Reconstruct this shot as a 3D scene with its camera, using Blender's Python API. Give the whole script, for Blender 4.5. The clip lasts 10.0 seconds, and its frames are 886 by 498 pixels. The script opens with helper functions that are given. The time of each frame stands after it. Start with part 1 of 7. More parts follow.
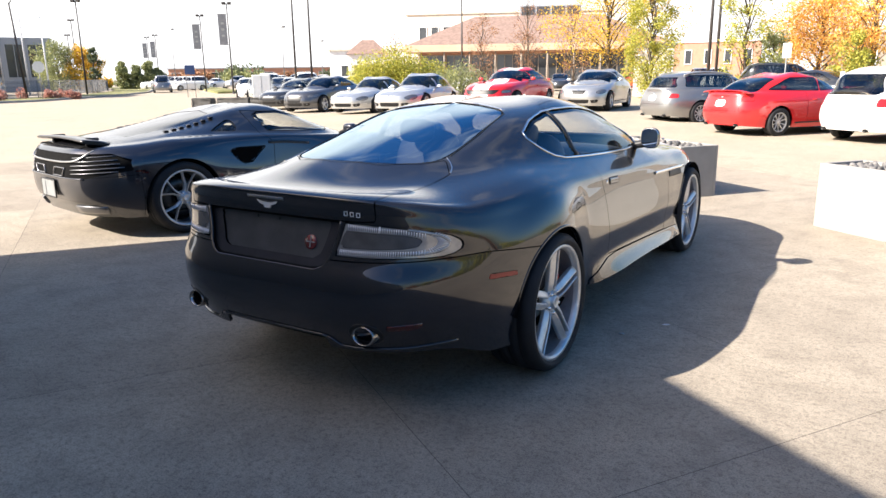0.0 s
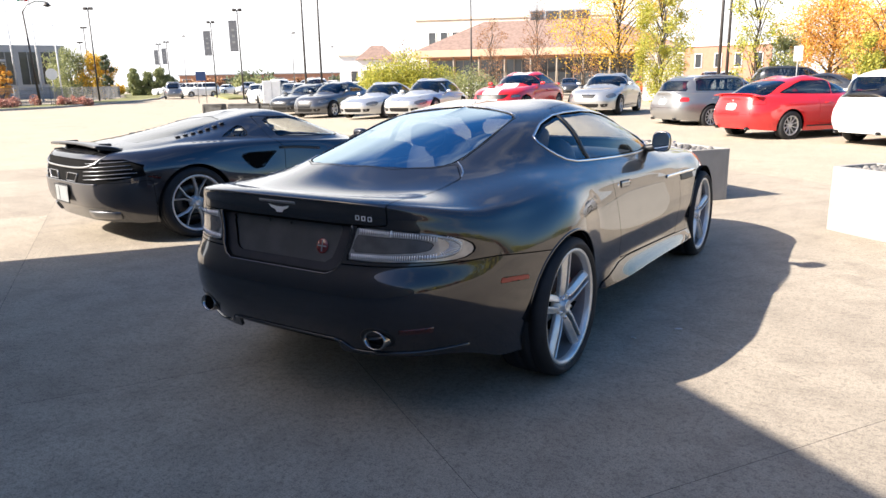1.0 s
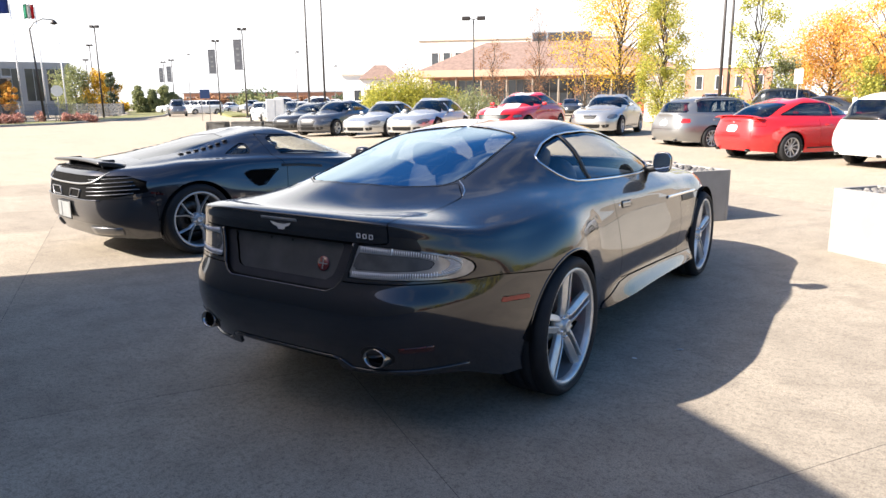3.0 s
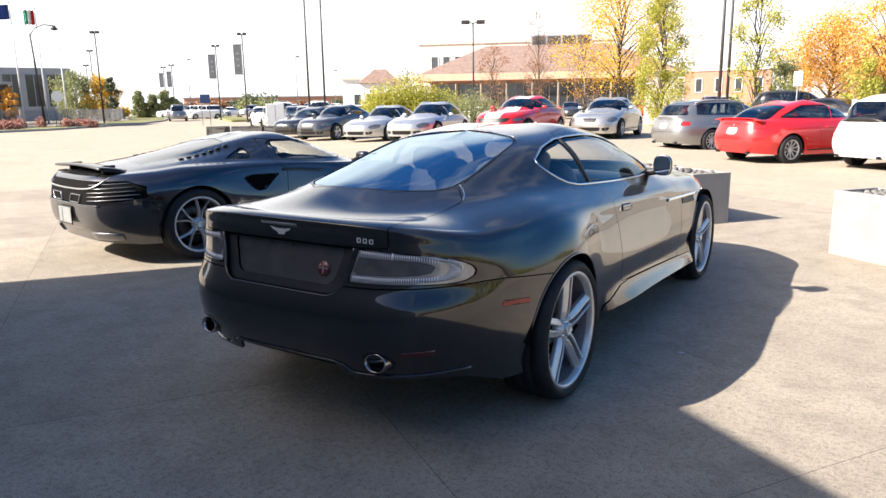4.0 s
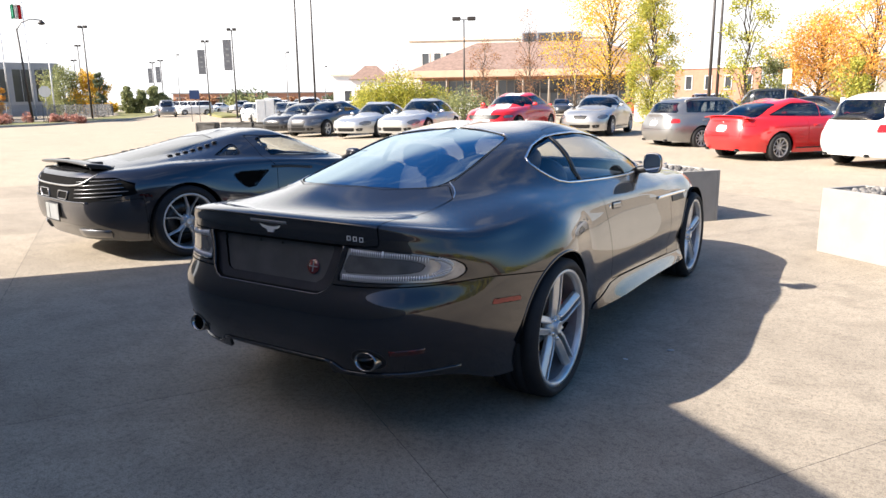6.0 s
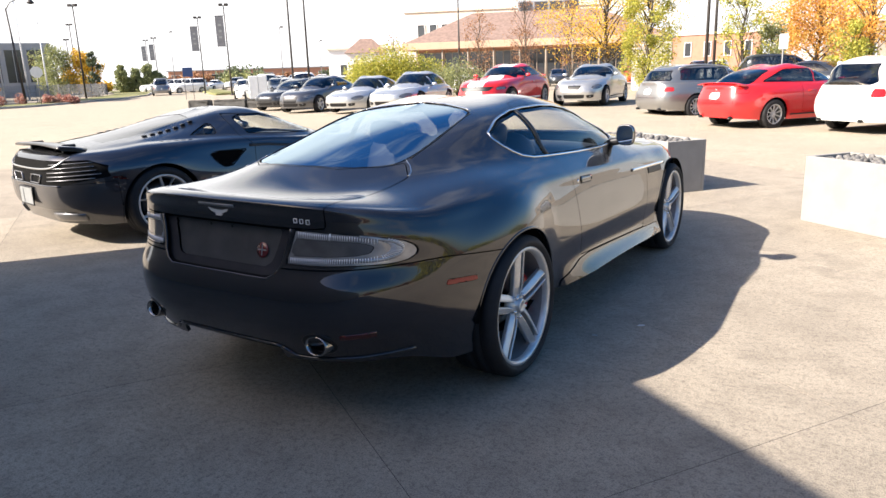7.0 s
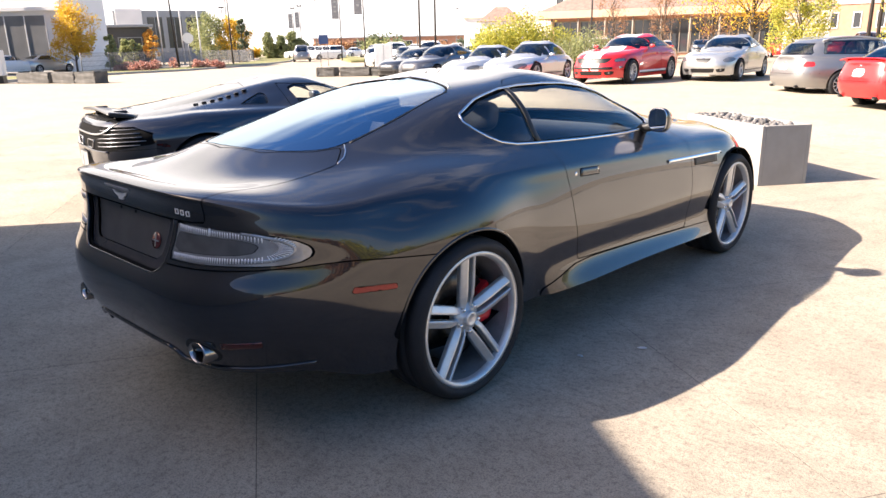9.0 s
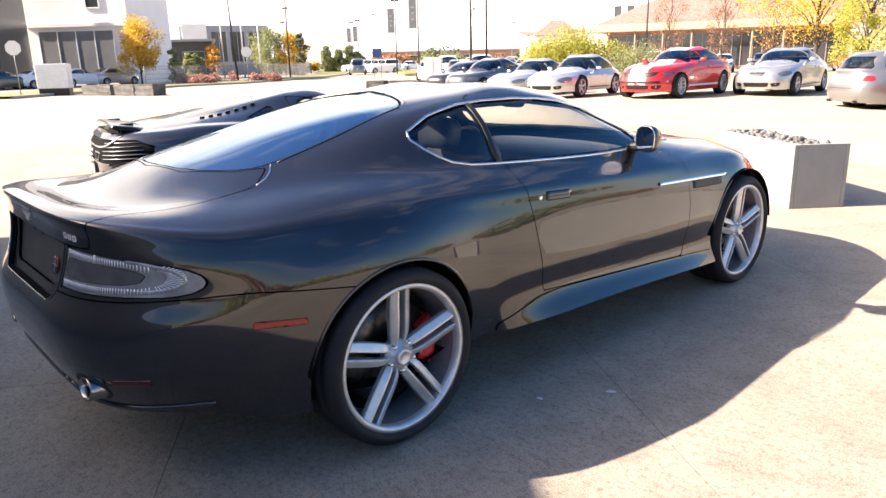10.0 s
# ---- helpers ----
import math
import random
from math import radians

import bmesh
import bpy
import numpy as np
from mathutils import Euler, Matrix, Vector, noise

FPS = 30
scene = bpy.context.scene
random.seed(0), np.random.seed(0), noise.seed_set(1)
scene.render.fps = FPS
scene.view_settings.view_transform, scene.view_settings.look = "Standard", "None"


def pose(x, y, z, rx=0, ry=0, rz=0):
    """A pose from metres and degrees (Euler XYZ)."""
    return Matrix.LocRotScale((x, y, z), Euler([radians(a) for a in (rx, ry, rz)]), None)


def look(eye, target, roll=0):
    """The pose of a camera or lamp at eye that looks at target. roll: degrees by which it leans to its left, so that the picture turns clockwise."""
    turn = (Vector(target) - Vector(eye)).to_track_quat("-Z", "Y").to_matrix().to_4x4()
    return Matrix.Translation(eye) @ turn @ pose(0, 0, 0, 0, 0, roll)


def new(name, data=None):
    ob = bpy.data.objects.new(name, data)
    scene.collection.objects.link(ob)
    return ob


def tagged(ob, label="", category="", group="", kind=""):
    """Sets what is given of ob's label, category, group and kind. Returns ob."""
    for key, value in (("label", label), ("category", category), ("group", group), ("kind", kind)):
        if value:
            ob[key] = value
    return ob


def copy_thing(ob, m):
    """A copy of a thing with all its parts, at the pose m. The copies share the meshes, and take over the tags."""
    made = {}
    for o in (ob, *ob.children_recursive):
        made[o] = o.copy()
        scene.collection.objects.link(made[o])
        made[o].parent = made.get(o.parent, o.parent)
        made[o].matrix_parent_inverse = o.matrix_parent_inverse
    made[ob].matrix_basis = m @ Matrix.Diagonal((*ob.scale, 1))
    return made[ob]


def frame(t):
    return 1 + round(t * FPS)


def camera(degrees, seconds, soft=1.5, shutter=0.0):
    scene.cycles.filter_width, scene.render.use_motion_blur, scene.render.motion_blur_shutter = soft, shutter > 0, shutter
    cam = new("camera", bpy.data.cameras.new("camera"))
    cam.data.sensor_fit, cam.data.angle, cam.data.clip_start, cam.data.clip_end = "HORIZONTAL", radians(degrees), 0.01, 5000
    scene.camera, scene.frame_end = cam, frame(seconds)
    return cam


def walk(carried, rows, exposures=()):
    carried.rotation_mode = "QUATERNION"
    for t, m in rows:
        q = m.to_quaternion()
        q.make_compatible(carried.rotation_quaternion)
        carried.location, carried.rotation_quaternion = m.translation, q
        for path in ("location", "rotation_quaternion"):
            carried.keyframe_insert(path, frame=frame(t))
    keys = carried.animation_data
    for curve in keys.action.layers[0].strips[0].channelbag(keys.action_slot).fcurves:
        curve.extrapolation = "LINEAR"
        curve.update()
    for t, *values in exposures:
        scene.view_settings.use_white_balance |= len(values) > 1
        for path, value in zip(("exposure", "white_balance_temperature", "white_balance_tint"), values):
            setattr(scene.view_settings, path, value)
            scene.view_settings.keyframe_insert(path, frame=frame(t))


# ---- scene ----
from mathutils.bvhtree import BVHTree

cam = camera(64.6, 10.0)

PATH = [
    (0, (2.213, -3.063, 1.436), (1.172, -1.424, 0.954), -0.8),
    (0.5, (2.213, -3.07, 1.433), (1.158, -1.44, 0.953), -1.1),
    (1, (2.206, -3.066, 1.432), (1.141, -1.44, 0.964), -1.1),
    (1.5, (2.203, -3.064, 1.435), (1.134, -1.439, 0.97), -1.0),
    (2, (2.205, -3.064, 1.434), (1.135, -1.438, 0.975), -1.1),
    (2.5, (2.208, -3.068, 1.431), (1.136, -1.436, 0.998), -0.7),
    (4, (2.207, -3.065, 1.434), (1.131, -1.429, 1.028), -0.9),
    (4.5, (2.209, -3.068, 1.436), (1.134, -1.432, 1.027), -1.0),
    (5, (2.207, -3.07, 1.436), (1.129, -1.435, 1.026), -1.2),
    (6.3, (2.204, -3.043, 1.438), (1.16, -1.389, 1.02), -0.8),
    (6.5, (2.227, -3.01, 1.431), (1.198, -1.356, 0.978), -2.0),
    (6.8, (2.323, -2.972, 1.452), (1.306, -1.321, 0.964), -2.1),
    (7, (2.337, -2.889, 1.445), (1.288, -1.257, 0.956), -1.9),
    (7.2, (2.406, -2.847, 1.431), (1.31, -1.245, 0.947), -1.0),
    (7.5, (2.412, -2.752, 1.423), (1.24, -1.222, 0.889), -2.7),
    (7.8, (2.425, -2.609, 1.425), (1.223, -1.108, 0.875), -1.2),
    (8, (2.429, -2.512, 1.433), (1.227, -1.003, 0.904), 0.7),
    (8.2, (2.457, -2.424, 1.44), (1.273, -0.906, 0.897), -1.3),
    (8.5, (2.532, -2.274, 1.419), (1.364, -0.754, 0.848), -4.4),
    (8.7, (2.629, -2.174, 1.435), (1.398, -0.705, 0.862), -1.6),
    (9, (2.705, -2.03, 1.434), (1.379, -0.641, 0.876), -1.3),
    (9.3, (2.791, -1.888, 1.429), (1.425, -0.533, 0.882), -2.8),
    (9.5, (2.783, -1.776, 1.417), (1.404, -0.434, 0.874), -1.5),
    (9.7, (2.83, -1.643, 1.411), (1.403, -0.344, 0.884), -0.7),
    (10, (2.84, -1.506, 1.418), (1.399, -0.22, 0.898), -1.3),
]
walk(cam, [(t, look(eye, target, roll)) for t, eye, target, roll in PATH],
     exposures=[(0, 1.50, 6750, 11), (2.5, 1.50, 6750, 11), (4, 1.41, 6750, 11), (6.5, 1.39, 6800, 11), (7.5, 1.48, 6850, 12),
                (8.3, 1.67, 7000, 13), (9, 1.80, 7250, 16), (10, 1.91, 7350, 17)])

# ---------- world, sun, exposure ----------
SUN_WAY = Vector((0.612, 0.80, -0.71)).normalized()      # the way the light travels
SUN_ELEV = math.asin(-SUN_WAY.z)
world = bpy.data.worlds.new("world")
scene.world = world
world.use_nodes = True
wn = world.node_tree.nodes
sky = wn.new("ShaderNodeTexSky")
sky.sky_type = "NISHITA"
sky.sun_disc = False
sky.sun_elevation = SUN_ELEV
sky.sun_rotation = math.atan2(-SUN_WAY.x, -SUN_WAY.y)
sky.dust_density = 2.6
sky.ozone_density = 1.6
wl_ = world.node_tree.links
co_w = wn.new("ShaderNodeTexCoord")
mp_w = wn.new("ShaderNodeMapping")
mp_w.inputs["Scale"].default_value = (2.2, 1.4, 4.0)
nz_w = wn.new("ShaderNodeTexNoise")
nz_w.inputs["Scale"].default_value = 1.6
nz_w.inputs["Detail"].default_value = 4
nz_w.inputs["Roughness"].default_value = 0.62
cr_w = wn.new("ShaderNodeMapRange")
cr_w.inputs["From Min"].default_value = 0.53
cr_w.inputs["From Max"].default_value = 0.92
mx_w = wn.new("ShaderNodeMix")
mx_w.data_type = "RGBA"
mx_w.inputs["B"].default_value = (11.5, 11.9, 12.6, 1)          # sunlit cloud
wl_.new(co_w.outputs["Generated"], mp_w.inputs["Vector"])
wl_.new(mp_w.outputs["Vector"], nz_w.inputs["Vector"])
wl_.new(nz_w.outputs["Fac"], cr_w.inputs["Value"])
wl_.new(cr_w.outputs["Result"], mx_w.inputs["Factor"])
hs_w = wn.new("ShaderNodeHueSaturation")
hs_w.inputs["Value"].default_value = 2.4
hs_w.inputs["Saturation"].default_value = 1.5
hs_w.inputs["Hue"].default_value = 0.506
wl_.new(sky.outputs["Color"], hs_w.inputs["Color"])
wl_.new(hs_w.outputs["Color"], mx_w.inputs["A"])
sep_w = wn.new("ShaderNodeVectorMath")                       # haze band tilted up towards -x, so the coupe's +x flank mirrors blue
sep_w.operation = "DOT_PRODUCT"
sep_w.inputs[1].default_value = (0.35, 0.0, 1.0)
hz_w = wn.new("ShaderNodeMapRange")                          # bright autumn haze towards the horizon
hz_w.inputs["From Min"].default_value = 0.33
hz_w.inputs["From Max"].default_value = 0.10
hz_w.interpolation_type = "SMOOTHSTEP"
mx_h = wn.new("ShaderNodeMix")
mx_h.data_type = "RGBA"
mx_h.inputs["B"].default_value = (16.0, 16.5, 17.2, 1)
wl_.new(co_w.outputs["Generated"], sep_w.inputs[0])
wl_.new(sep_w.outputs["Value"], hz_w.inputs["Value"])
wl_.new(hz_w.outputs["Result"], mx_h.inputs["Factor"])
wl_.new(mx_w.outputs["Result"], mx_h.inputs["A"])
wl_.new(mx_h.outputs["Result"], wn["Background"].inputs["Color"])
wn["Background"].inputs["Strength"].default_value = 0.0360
sun_data = bpy.data.lights.new("sun", "SUN")
sun_data.energy = 5.0
sun_data.angle = radians(0.53)
sun_data.color = (1.0, 0.95, 0.895)
sun = new("sun", sun_data)
sun.matrix_world = look((0, 0, 40), Vector((0, 0, 40)) + SUN_WAY)


# ---------- materials ----------
def mat(name, color, rough=0.5, metal=0.0, var=0.0, scale=6.0, bump=0.0, bump_scale=60.0, coat=0.0, color2=None,
        emit=0.0, trans=0.0, ior=1.45, spec=0.5, island=0.0):
    m = bpy.data.materials.new(name)
    m.use_nodes = True
    n, l = m.node_tree.nodes, m.node_tree.links
    b = n["Principled BSDF"]
    b.inputs["Base Color"].default_value = (*color, 1)
    b.inputs["Roughness"].default_value = rough
    b.inputs["Metallic"].default_value = metal
    b.inputs["Coat Weight"].default_value = coat
    b.inputs["Coat Roughness"].default_value = 0.015
    b.inputs["Coat IOR"].default_value = 1.55
    b.inputs["Transmission Weight"].default_value = trans
    b.inputs["IOR"].default_value = ior
    b.inputs["Specular IOR Level"].default_value = spec
    co = n.new("ShaderNodeTexCoord")
    if var > 0 or color2:
        t = n.new("ShaderNodeTexNoise")
        t.inputs["Scale"].default_value = scale
        t.inputs["Detail"].default_value = 6
        l.new(co.outputs["Object"], t.inputs["Vector"])
        mix = n.new("ShaderNodeMix")
        mix.data_type = "RGBA"
        c2 = color2 or tuple(c * (1 - var) for c in color)
        mix.inputs["A"].default_value = (*color, 1)
        mix.inputs["B"].default_value = (*c2, 1)
        ramp = n.new("ShaderNodeMapRange")
        ramp.inputs["From Min"].default_value = 0.35
        ramp.inputs["From Max"].default_value = 0.65
        l.new(t.outputs["Fac"], ramp.inputs["Value"])
        l.new(ramp.outputs["Result"], mix.inputs["Factor"])
        l.new(mix.outputs["Result"], b.inputs["Base Color"])
    if bump > 0:
        t2 = n.new("ShaderNodeTexNoise")
        t2.inputs["Scale"].default_value = bump_scale
        t2.inputs["Detail"].default_value = 4
        l.new(co.outputs["Object"], t2.inputs["Vector"])
        bp = n.new("ShaderNodeBump")
        bp.inputs["Strength"].default_value = bump
        bp.inputs["Distance"].default_value = 0.01
        l.new(t2.outputs["Fac"], bp.inputs["Height"])
        l.new(bp.outputs["Normal"], b.inputs["Normal"])
    if emit > 0:
        b.inputs["Emission Color"].default_value = (*color, 1)
        b.inputs["Emission Strength"].default_value = emit
    return m


def paint(name, color, metal=0.6, rough=0.32, flake=0.08, spec=0.5, coat_ior=1.55):
    """Car paint: a flaky metallic base under a clear coat."""
    m = mat(name, color, rough, metal, coat=1.0, spec=spec)
    m.node_tree.nodes["Principled BSDF"].inputs["Coat IOR"].default_value = coat_ior
    n, l = m.node_tree.nodes, m.node_tree.links
    co = n.new("ShaderNodeTexCoord")
    v = n.new("ShaderNodeTexNoise")
    v.inputs["Scale"].default_value = 900
    l.new(co.outputs["Object"], v.inputs["Vector"])
    r = n.new("ShaderNodeMapRange")
    r.inputs["To Min"].default_value = rough - flake
    r.inputs["To Max"].default_value = rough + flake
    l.new(v.outputs["Fac"], r.inputs["Value"])
    l.new(r.outputs["Result"], n["Principled BSDF"].inputs["Roughness"])
    return m


def glass(name, tint, base=0.09, rough=0.0, sheen=(1, 1, 1)):
    """A thin tinted car pane: part clear, part mirror."""
    m = bpy.data.materials.new(name)
    m.use_nodes = True
    n, l = m.node_tree.nodes, m.node_tree.links
    n.remove(n["Principled BSDF"])
    tr = n.new("ShaderNodeBsdfTransparent")
    tr.inputs["Color"].default_value = (*tint, 1)
    gl = n.new("ShaderNodeBsdfGlossy")
    gl.inputs["Roughness"].default_value = rough
    gl.inputs["Color"].default_value = (*sheen, 1)
    lw = n.new("ShaderNodeLayerWeight")
    lw.inputs["Blend"].default_value = 0.5
    pw = n.new("ShaderNodeMath")
    pw.operation = "POWER"
    pw.inputs[1].default_value = 5.0
    fr = n.new("ShaderNodeMapRange")
    fr.inputs["To Min"].default_value = base
    l.new(lw.outputs["Facing"], pw.inputs[0])
    l.new(pw.outputs["Value"], fr.inputs["Value"])
    mx = n.new("ShaderNodeMixShader")
    l.new(fr.outputs["Result"], mx.inputs["Fac"])
    l.new(tr.outputs["BSDF"], mx.inputs[1])
    l.new(gl.outputs["BSDF"], mx.inputs[2])
    l.new(mx.outputs["Shader"], n["Material Output"].inputs["Surface"])
    return m


M = {
    "gun": paint("gunmetal_paint", (0.0165, 0.0168, 0.0205), 0.25, 0.24, 0.08, 0.15, 1.60),
    "gun2": paint("graphite_paint", (0.034, 0.035, 0.042), 0.75, 0.36, 0.08, 0.2, 1.75),
    "red": paint("red_paint", (0.62, 0.018, 0.02), 0.15, 0.35),
    "silver": paint("silver_paint", (0.52, 0.52, 0.50), 0.7, 0.34),
    "silver2": paint("pale_silver_paint", (0.56, 0.57, 0.57), 0.7, 0.34),
    "silver3": paint("warm_silver_paint", (0.27, 0.27, 0.265), 0.7, 0.34),
    "grey": paint("grey_paint", (0.22, 0.22, 0.23), 0.7, 0.32),
    "dark2": paint("charcoal_paint", (0.055, 0.058, 0.062), 0.6, 0.3),
    "grey2": paint("slate_grey_paint", (0.13, 0.132, 0.14), 0.7, 0.32),
    "dark": paint("dark_grey_paint", (0.06, 0.065, 0.07), 0.6, 0.30),
    "white": paint("white_paint", (0.78, 0.78, 0.76), 0.0, 0.4),
    "blue": paint("blue_paint", (0.03, 0.07, 0.2), 0.4, 0.35),
    "black": mat("black_plastic", (0.012, 0.012, 0.013), 0.45, var=0.3, scale=30, bump=0.1, bump_scale=400),
    "liner": mat("dark_liner", (0.008, 0.008, 0.008), 0.9, var=0.3, scale=20, spec=0.08),
    "carbon": mat("black_carbon", (0.022, 0.020, 0.020), 0.3, var=0.4, scale=40, coat=0.6),
    "rubber": mat("tyre_rubber", (0.016, 0.016, 0.017), 0.75, var=0.35, scale=14, bump=0.15, bump_scale=120),
    "alloy": mat("silver_alloy", (0.66, 0.66, 0.65), 0.36, 0.65, var=0.12, scale=25),
    "alloy_dark": mat("dull_barrel_alloy", (0.30, 0.30, 0.305), 0.45, 0.5, var=0.2, scale=20),
    "chrome": mat("bright_chrome", (0.82, 0.82, 0.82), 0.08, 1.0, var=0.05, scale=40),
    "disc": mat("brake_steel", (0.12, 0.115, 0.11), 0.38, 1.0, var=0.3, scale=50),
    "caliper": mat("red_caliper", (0.62, 0.02, 0.03), 0.35, var=0.15, scale=30, coat=0.5),
    "lens": mat("smoked_lens", (0.085, 0.085, 0.088), 0.10, 0.0, coat=1.0, var=0.25, scale=18),
    "lens_clear": mat("clear_lens_reflector", (0.40, 0.40, 0.405), 0.24, 0.45, coat=1.0, var=0.4, scale=14),
    "lamp_rib": mat("ribbed_lamp_optic", (0.66, 0.66, 0.67), 0.30, 0.45, coat=0.4, var=0.2, scale=30),
    "lens_dim": mat("dim_red_reflector", (0.07, 0.005, 0.005), 0.25, coat=0.6, var=0.3, scale=25),
    "lens_red": mat("red_lens", (0.55, 0.02, 0.02), 0.15, coat=1.0, var=0.3, scale=25),
    "lens_amber": mat("orange_red_lens", (0.40, 0.020, 0.014), 0.3, coat=0.2, var=0.2, scale=40),
    "headlight": mat("headlight_lens", (0.22, 0.23, 0.24), 0.12, 0.3, coat=1.0, var=0.4, scale=20),
    "plate": mat("dull_plate", (0.24, 0.25, 0.25), 0.45, var=0.2, scale=10),
    "plate_black": mat("black_plate_panel", (0.075, 0.075, 0.077), 0.35, var=0.25, scale=12, spec=0.4),
    "plate_white": mat("pale_plate", (0.66, 0.67, 0.68), 0.4, var=0.12, scale=12),
    "recess": mat("gunmetal_recess_paint", (0.055, 0.053, 0.057), 0.22, 0.2, var=0.2, scale=10, spec=0.25),
    "bright": mat("satin_bright_metal", (0.80, 0.80, 0.79), 0.42, 0.35, var=0.05, scale=40),
    "badge_red": mat("dark_red_enamel", (0.16, 0.02, 0.02), 0.25, var=0.2, scale=60, coat=0.5),
    "steel": mat("polished_steel", (0.42, 0.40, 0.38), 0.20, 1.0, var=0.25, scale=30),
    "mirror": mat("mirror_glass", (0.75, 0.77, 0.78), 0.02, 1.0),
    "leather": mat("dark_leather", (0.04, 0.04, 0.045), 0.55, var=0.3, scale=15, bump=0.2, bump_scale=150),
    "leather_pale": mat("grey_leather", (0.10, 0.105, 0.12), 0.5, var=0.3, scale=15, bump=0.2, bump_scale=150),
    "glass": glass("tinted_glass", (0.93, 0.96, 0.94), 0.07, 0.0, (0.85, 0.94, 1.0)),
    "glass_dark": glass("dark_glass", (0.12, 0.13, 0.13)),
    "glass_lot": glass("smoked_glass", (0.30, 0.32, 0.32), 0.10),
    # sky reflection put into the colour: bluish sheen and a raised mirror share
    "glass_rear": glass("rear_glass", (0.36, 0.41, 0.45), 0.42, 0.0, (0.72, 0.89, 1.0)),
}


# ---------- helpers for meshes ----------
def part(name, data, material, parent=None, label=""):
    """Links a bmesh or mesh as ONE mesh object, under a thing or a part."""
    if isinstance(data, bmesh.types.BMesh):
        me = bpy.data.meshes.new(name)
        data.to_mesh(me)
        data.free()
    else:
        me = data
    if material is not None and not me.materials:
        me.materials.append(material)
    ob = new(name, me)
    if parent is not None:
        ob.parent = parent
    return tagged(ob, label)


def thing(name, m, label, category, group="", kind=""):
    ob = new(name)
    ob.empty_display_size = 0.1
    ob.matrix_world = m
    return tagged(ob, label, category, group, kind)


def add_box(bm, c, s, m=None, bevel=0.0):
    r = bmesh.ops.create_cube(bm, size=1.0)
    vs = r["verts"]
    for v in vs:
        v.co = Vector((v.co.x * s[0], v.co.y * s[1], v.co.z * s[2]))
    if bevel > 0:
        es = list({e for v in vs for e in v.link_edges})
        rb = bmesh.ops.bevel(bm, geom=es, offset=bevel, segments=2, affect="EDGES", profile=0.5)
        vs = list({v for f in rb["faces"] for v in f.verts} | {v for v in vs if v.is_valid})
    mm = Matrix.Translation(c) if m is None else m @ Matrix.Translation(c)
    for v in vs:
        v.co = mm @ v.co
    return vs


def box(c, s, bevel=0.0, m=None):
    bm = bmesh.new()
    add_box(bm, c, s, m, bevel)
    return bm


def lathe(profile, n=48, axis="x", smooth=True):
    """Spins (along, radius) pairs round the axis."""
    bm = bmesh.new()
    rings = []
    for a, r in profile:
        ring = []
        for k in range(n):
            w = 2 * math.pi * k / n
            p = (a, r * math.cos(w), r * math.sin(w)) if axis == "x" else (r * math.cos(w), r * math.sin(w), a)
            ring.append(bm.verts.new(p))
        rings.append(ring)
    for p, q in zip(rings, rings[1:]):
        for k in range(n):
            f = bm.faces.new((p[k], p[(k + 1) % n], q[(k + 1) % n], q[k]))
            f.smooth = smooth
    bmesh.ops.recalc_face_normals(bm, faces=bm.faces)
    return bm


def tube(points, r, n=8, r1=None, caps=True):
    """A round bar along points, tapering from r to r1."""
    bm = bmesh.new()
    pts = [Vector(p) for p in points]
    rings = []
    for i, p in enumerate(pts):
        d = (pts[min(i + 1, len(pts) - 1)] - pts[max(i - 1, 0)]).normalized()
        a = d.orthogonal().normalized() if abs(d.z) > 0.95 else d.cross(Vector((0, 0, 1))).normalized()
        b = d.cross(a)
        rr = r if r1 is None else r + (r1 - r) * i / max(1, len(pts) - 1)
        rings.append([bm.verts.new(p + (a * math.cos(2 * math.pi * k / n) + b * math.sin(2 * math.pi * k / n)) * rr) for k in range(n)])
    for p, q in zip(rings, rings[1:]):
        for k in range(n):
            bm.faces.new((p[k], p[(k + 1) % n], q[(k + 1) % n], q[k])).smooth = True
    if caps:
        bm.faces.new(rings[0][::-1])
        bm.faces.new(rings[-1])
    return bm


def join(bm, other, m=None):
    """Adds a copy of one bmesh to another, and frees it."""
    me = bpy.data.meshes.new("tmp")
    other.to_mesh(me)
    other.free()
    if m is not None:
        me.transform(m)
    bm.from_mesh(me)
    bpy.data.meshes.remove(me)
    return bm


# ---------- smooth shells, cut into panels ----------
def curve(pairs, y):
    """Smooth (cubic Hermite, no overshoot) value at y of a line given by (y, value) pairs."""
    y = np.asarray(y, float)
    p = np.array(pairs, float)
    if len(p) == 1:
        return np.full_like(y, p[0, 1])
    x, v = p[:, 0], p[:, 1]
    d = np.diff(v) / np.diff(x)
    m = np.zeros(len(x))
    m[0], m[-1] = d[0], d[-1]
    for i in range(1, len(x) - 1):
        m[i] = 0 if d[i - 1] * d[i] <= 0 else 2 * d[i - 1] * d[i] / (d[i - 1] + d[i])
    yy = np.clip(y, x[0], x[-1])
    k = np.clip(np.searchsorted(x, yy) - 1, 0, len(x) - 2)
    h = x[k + 1] - x[k]
    t = (yy - x[k]) / h
    return ((2 * t**3 - 3 * t**2 + 1) * v[k] + (t**3 - 2 * t**2 + t) * h * m[k] + (-2 * t**3 + 3 * t**2) * v[k + 1] + (t**3 - t**2) * h * m[k + 1])


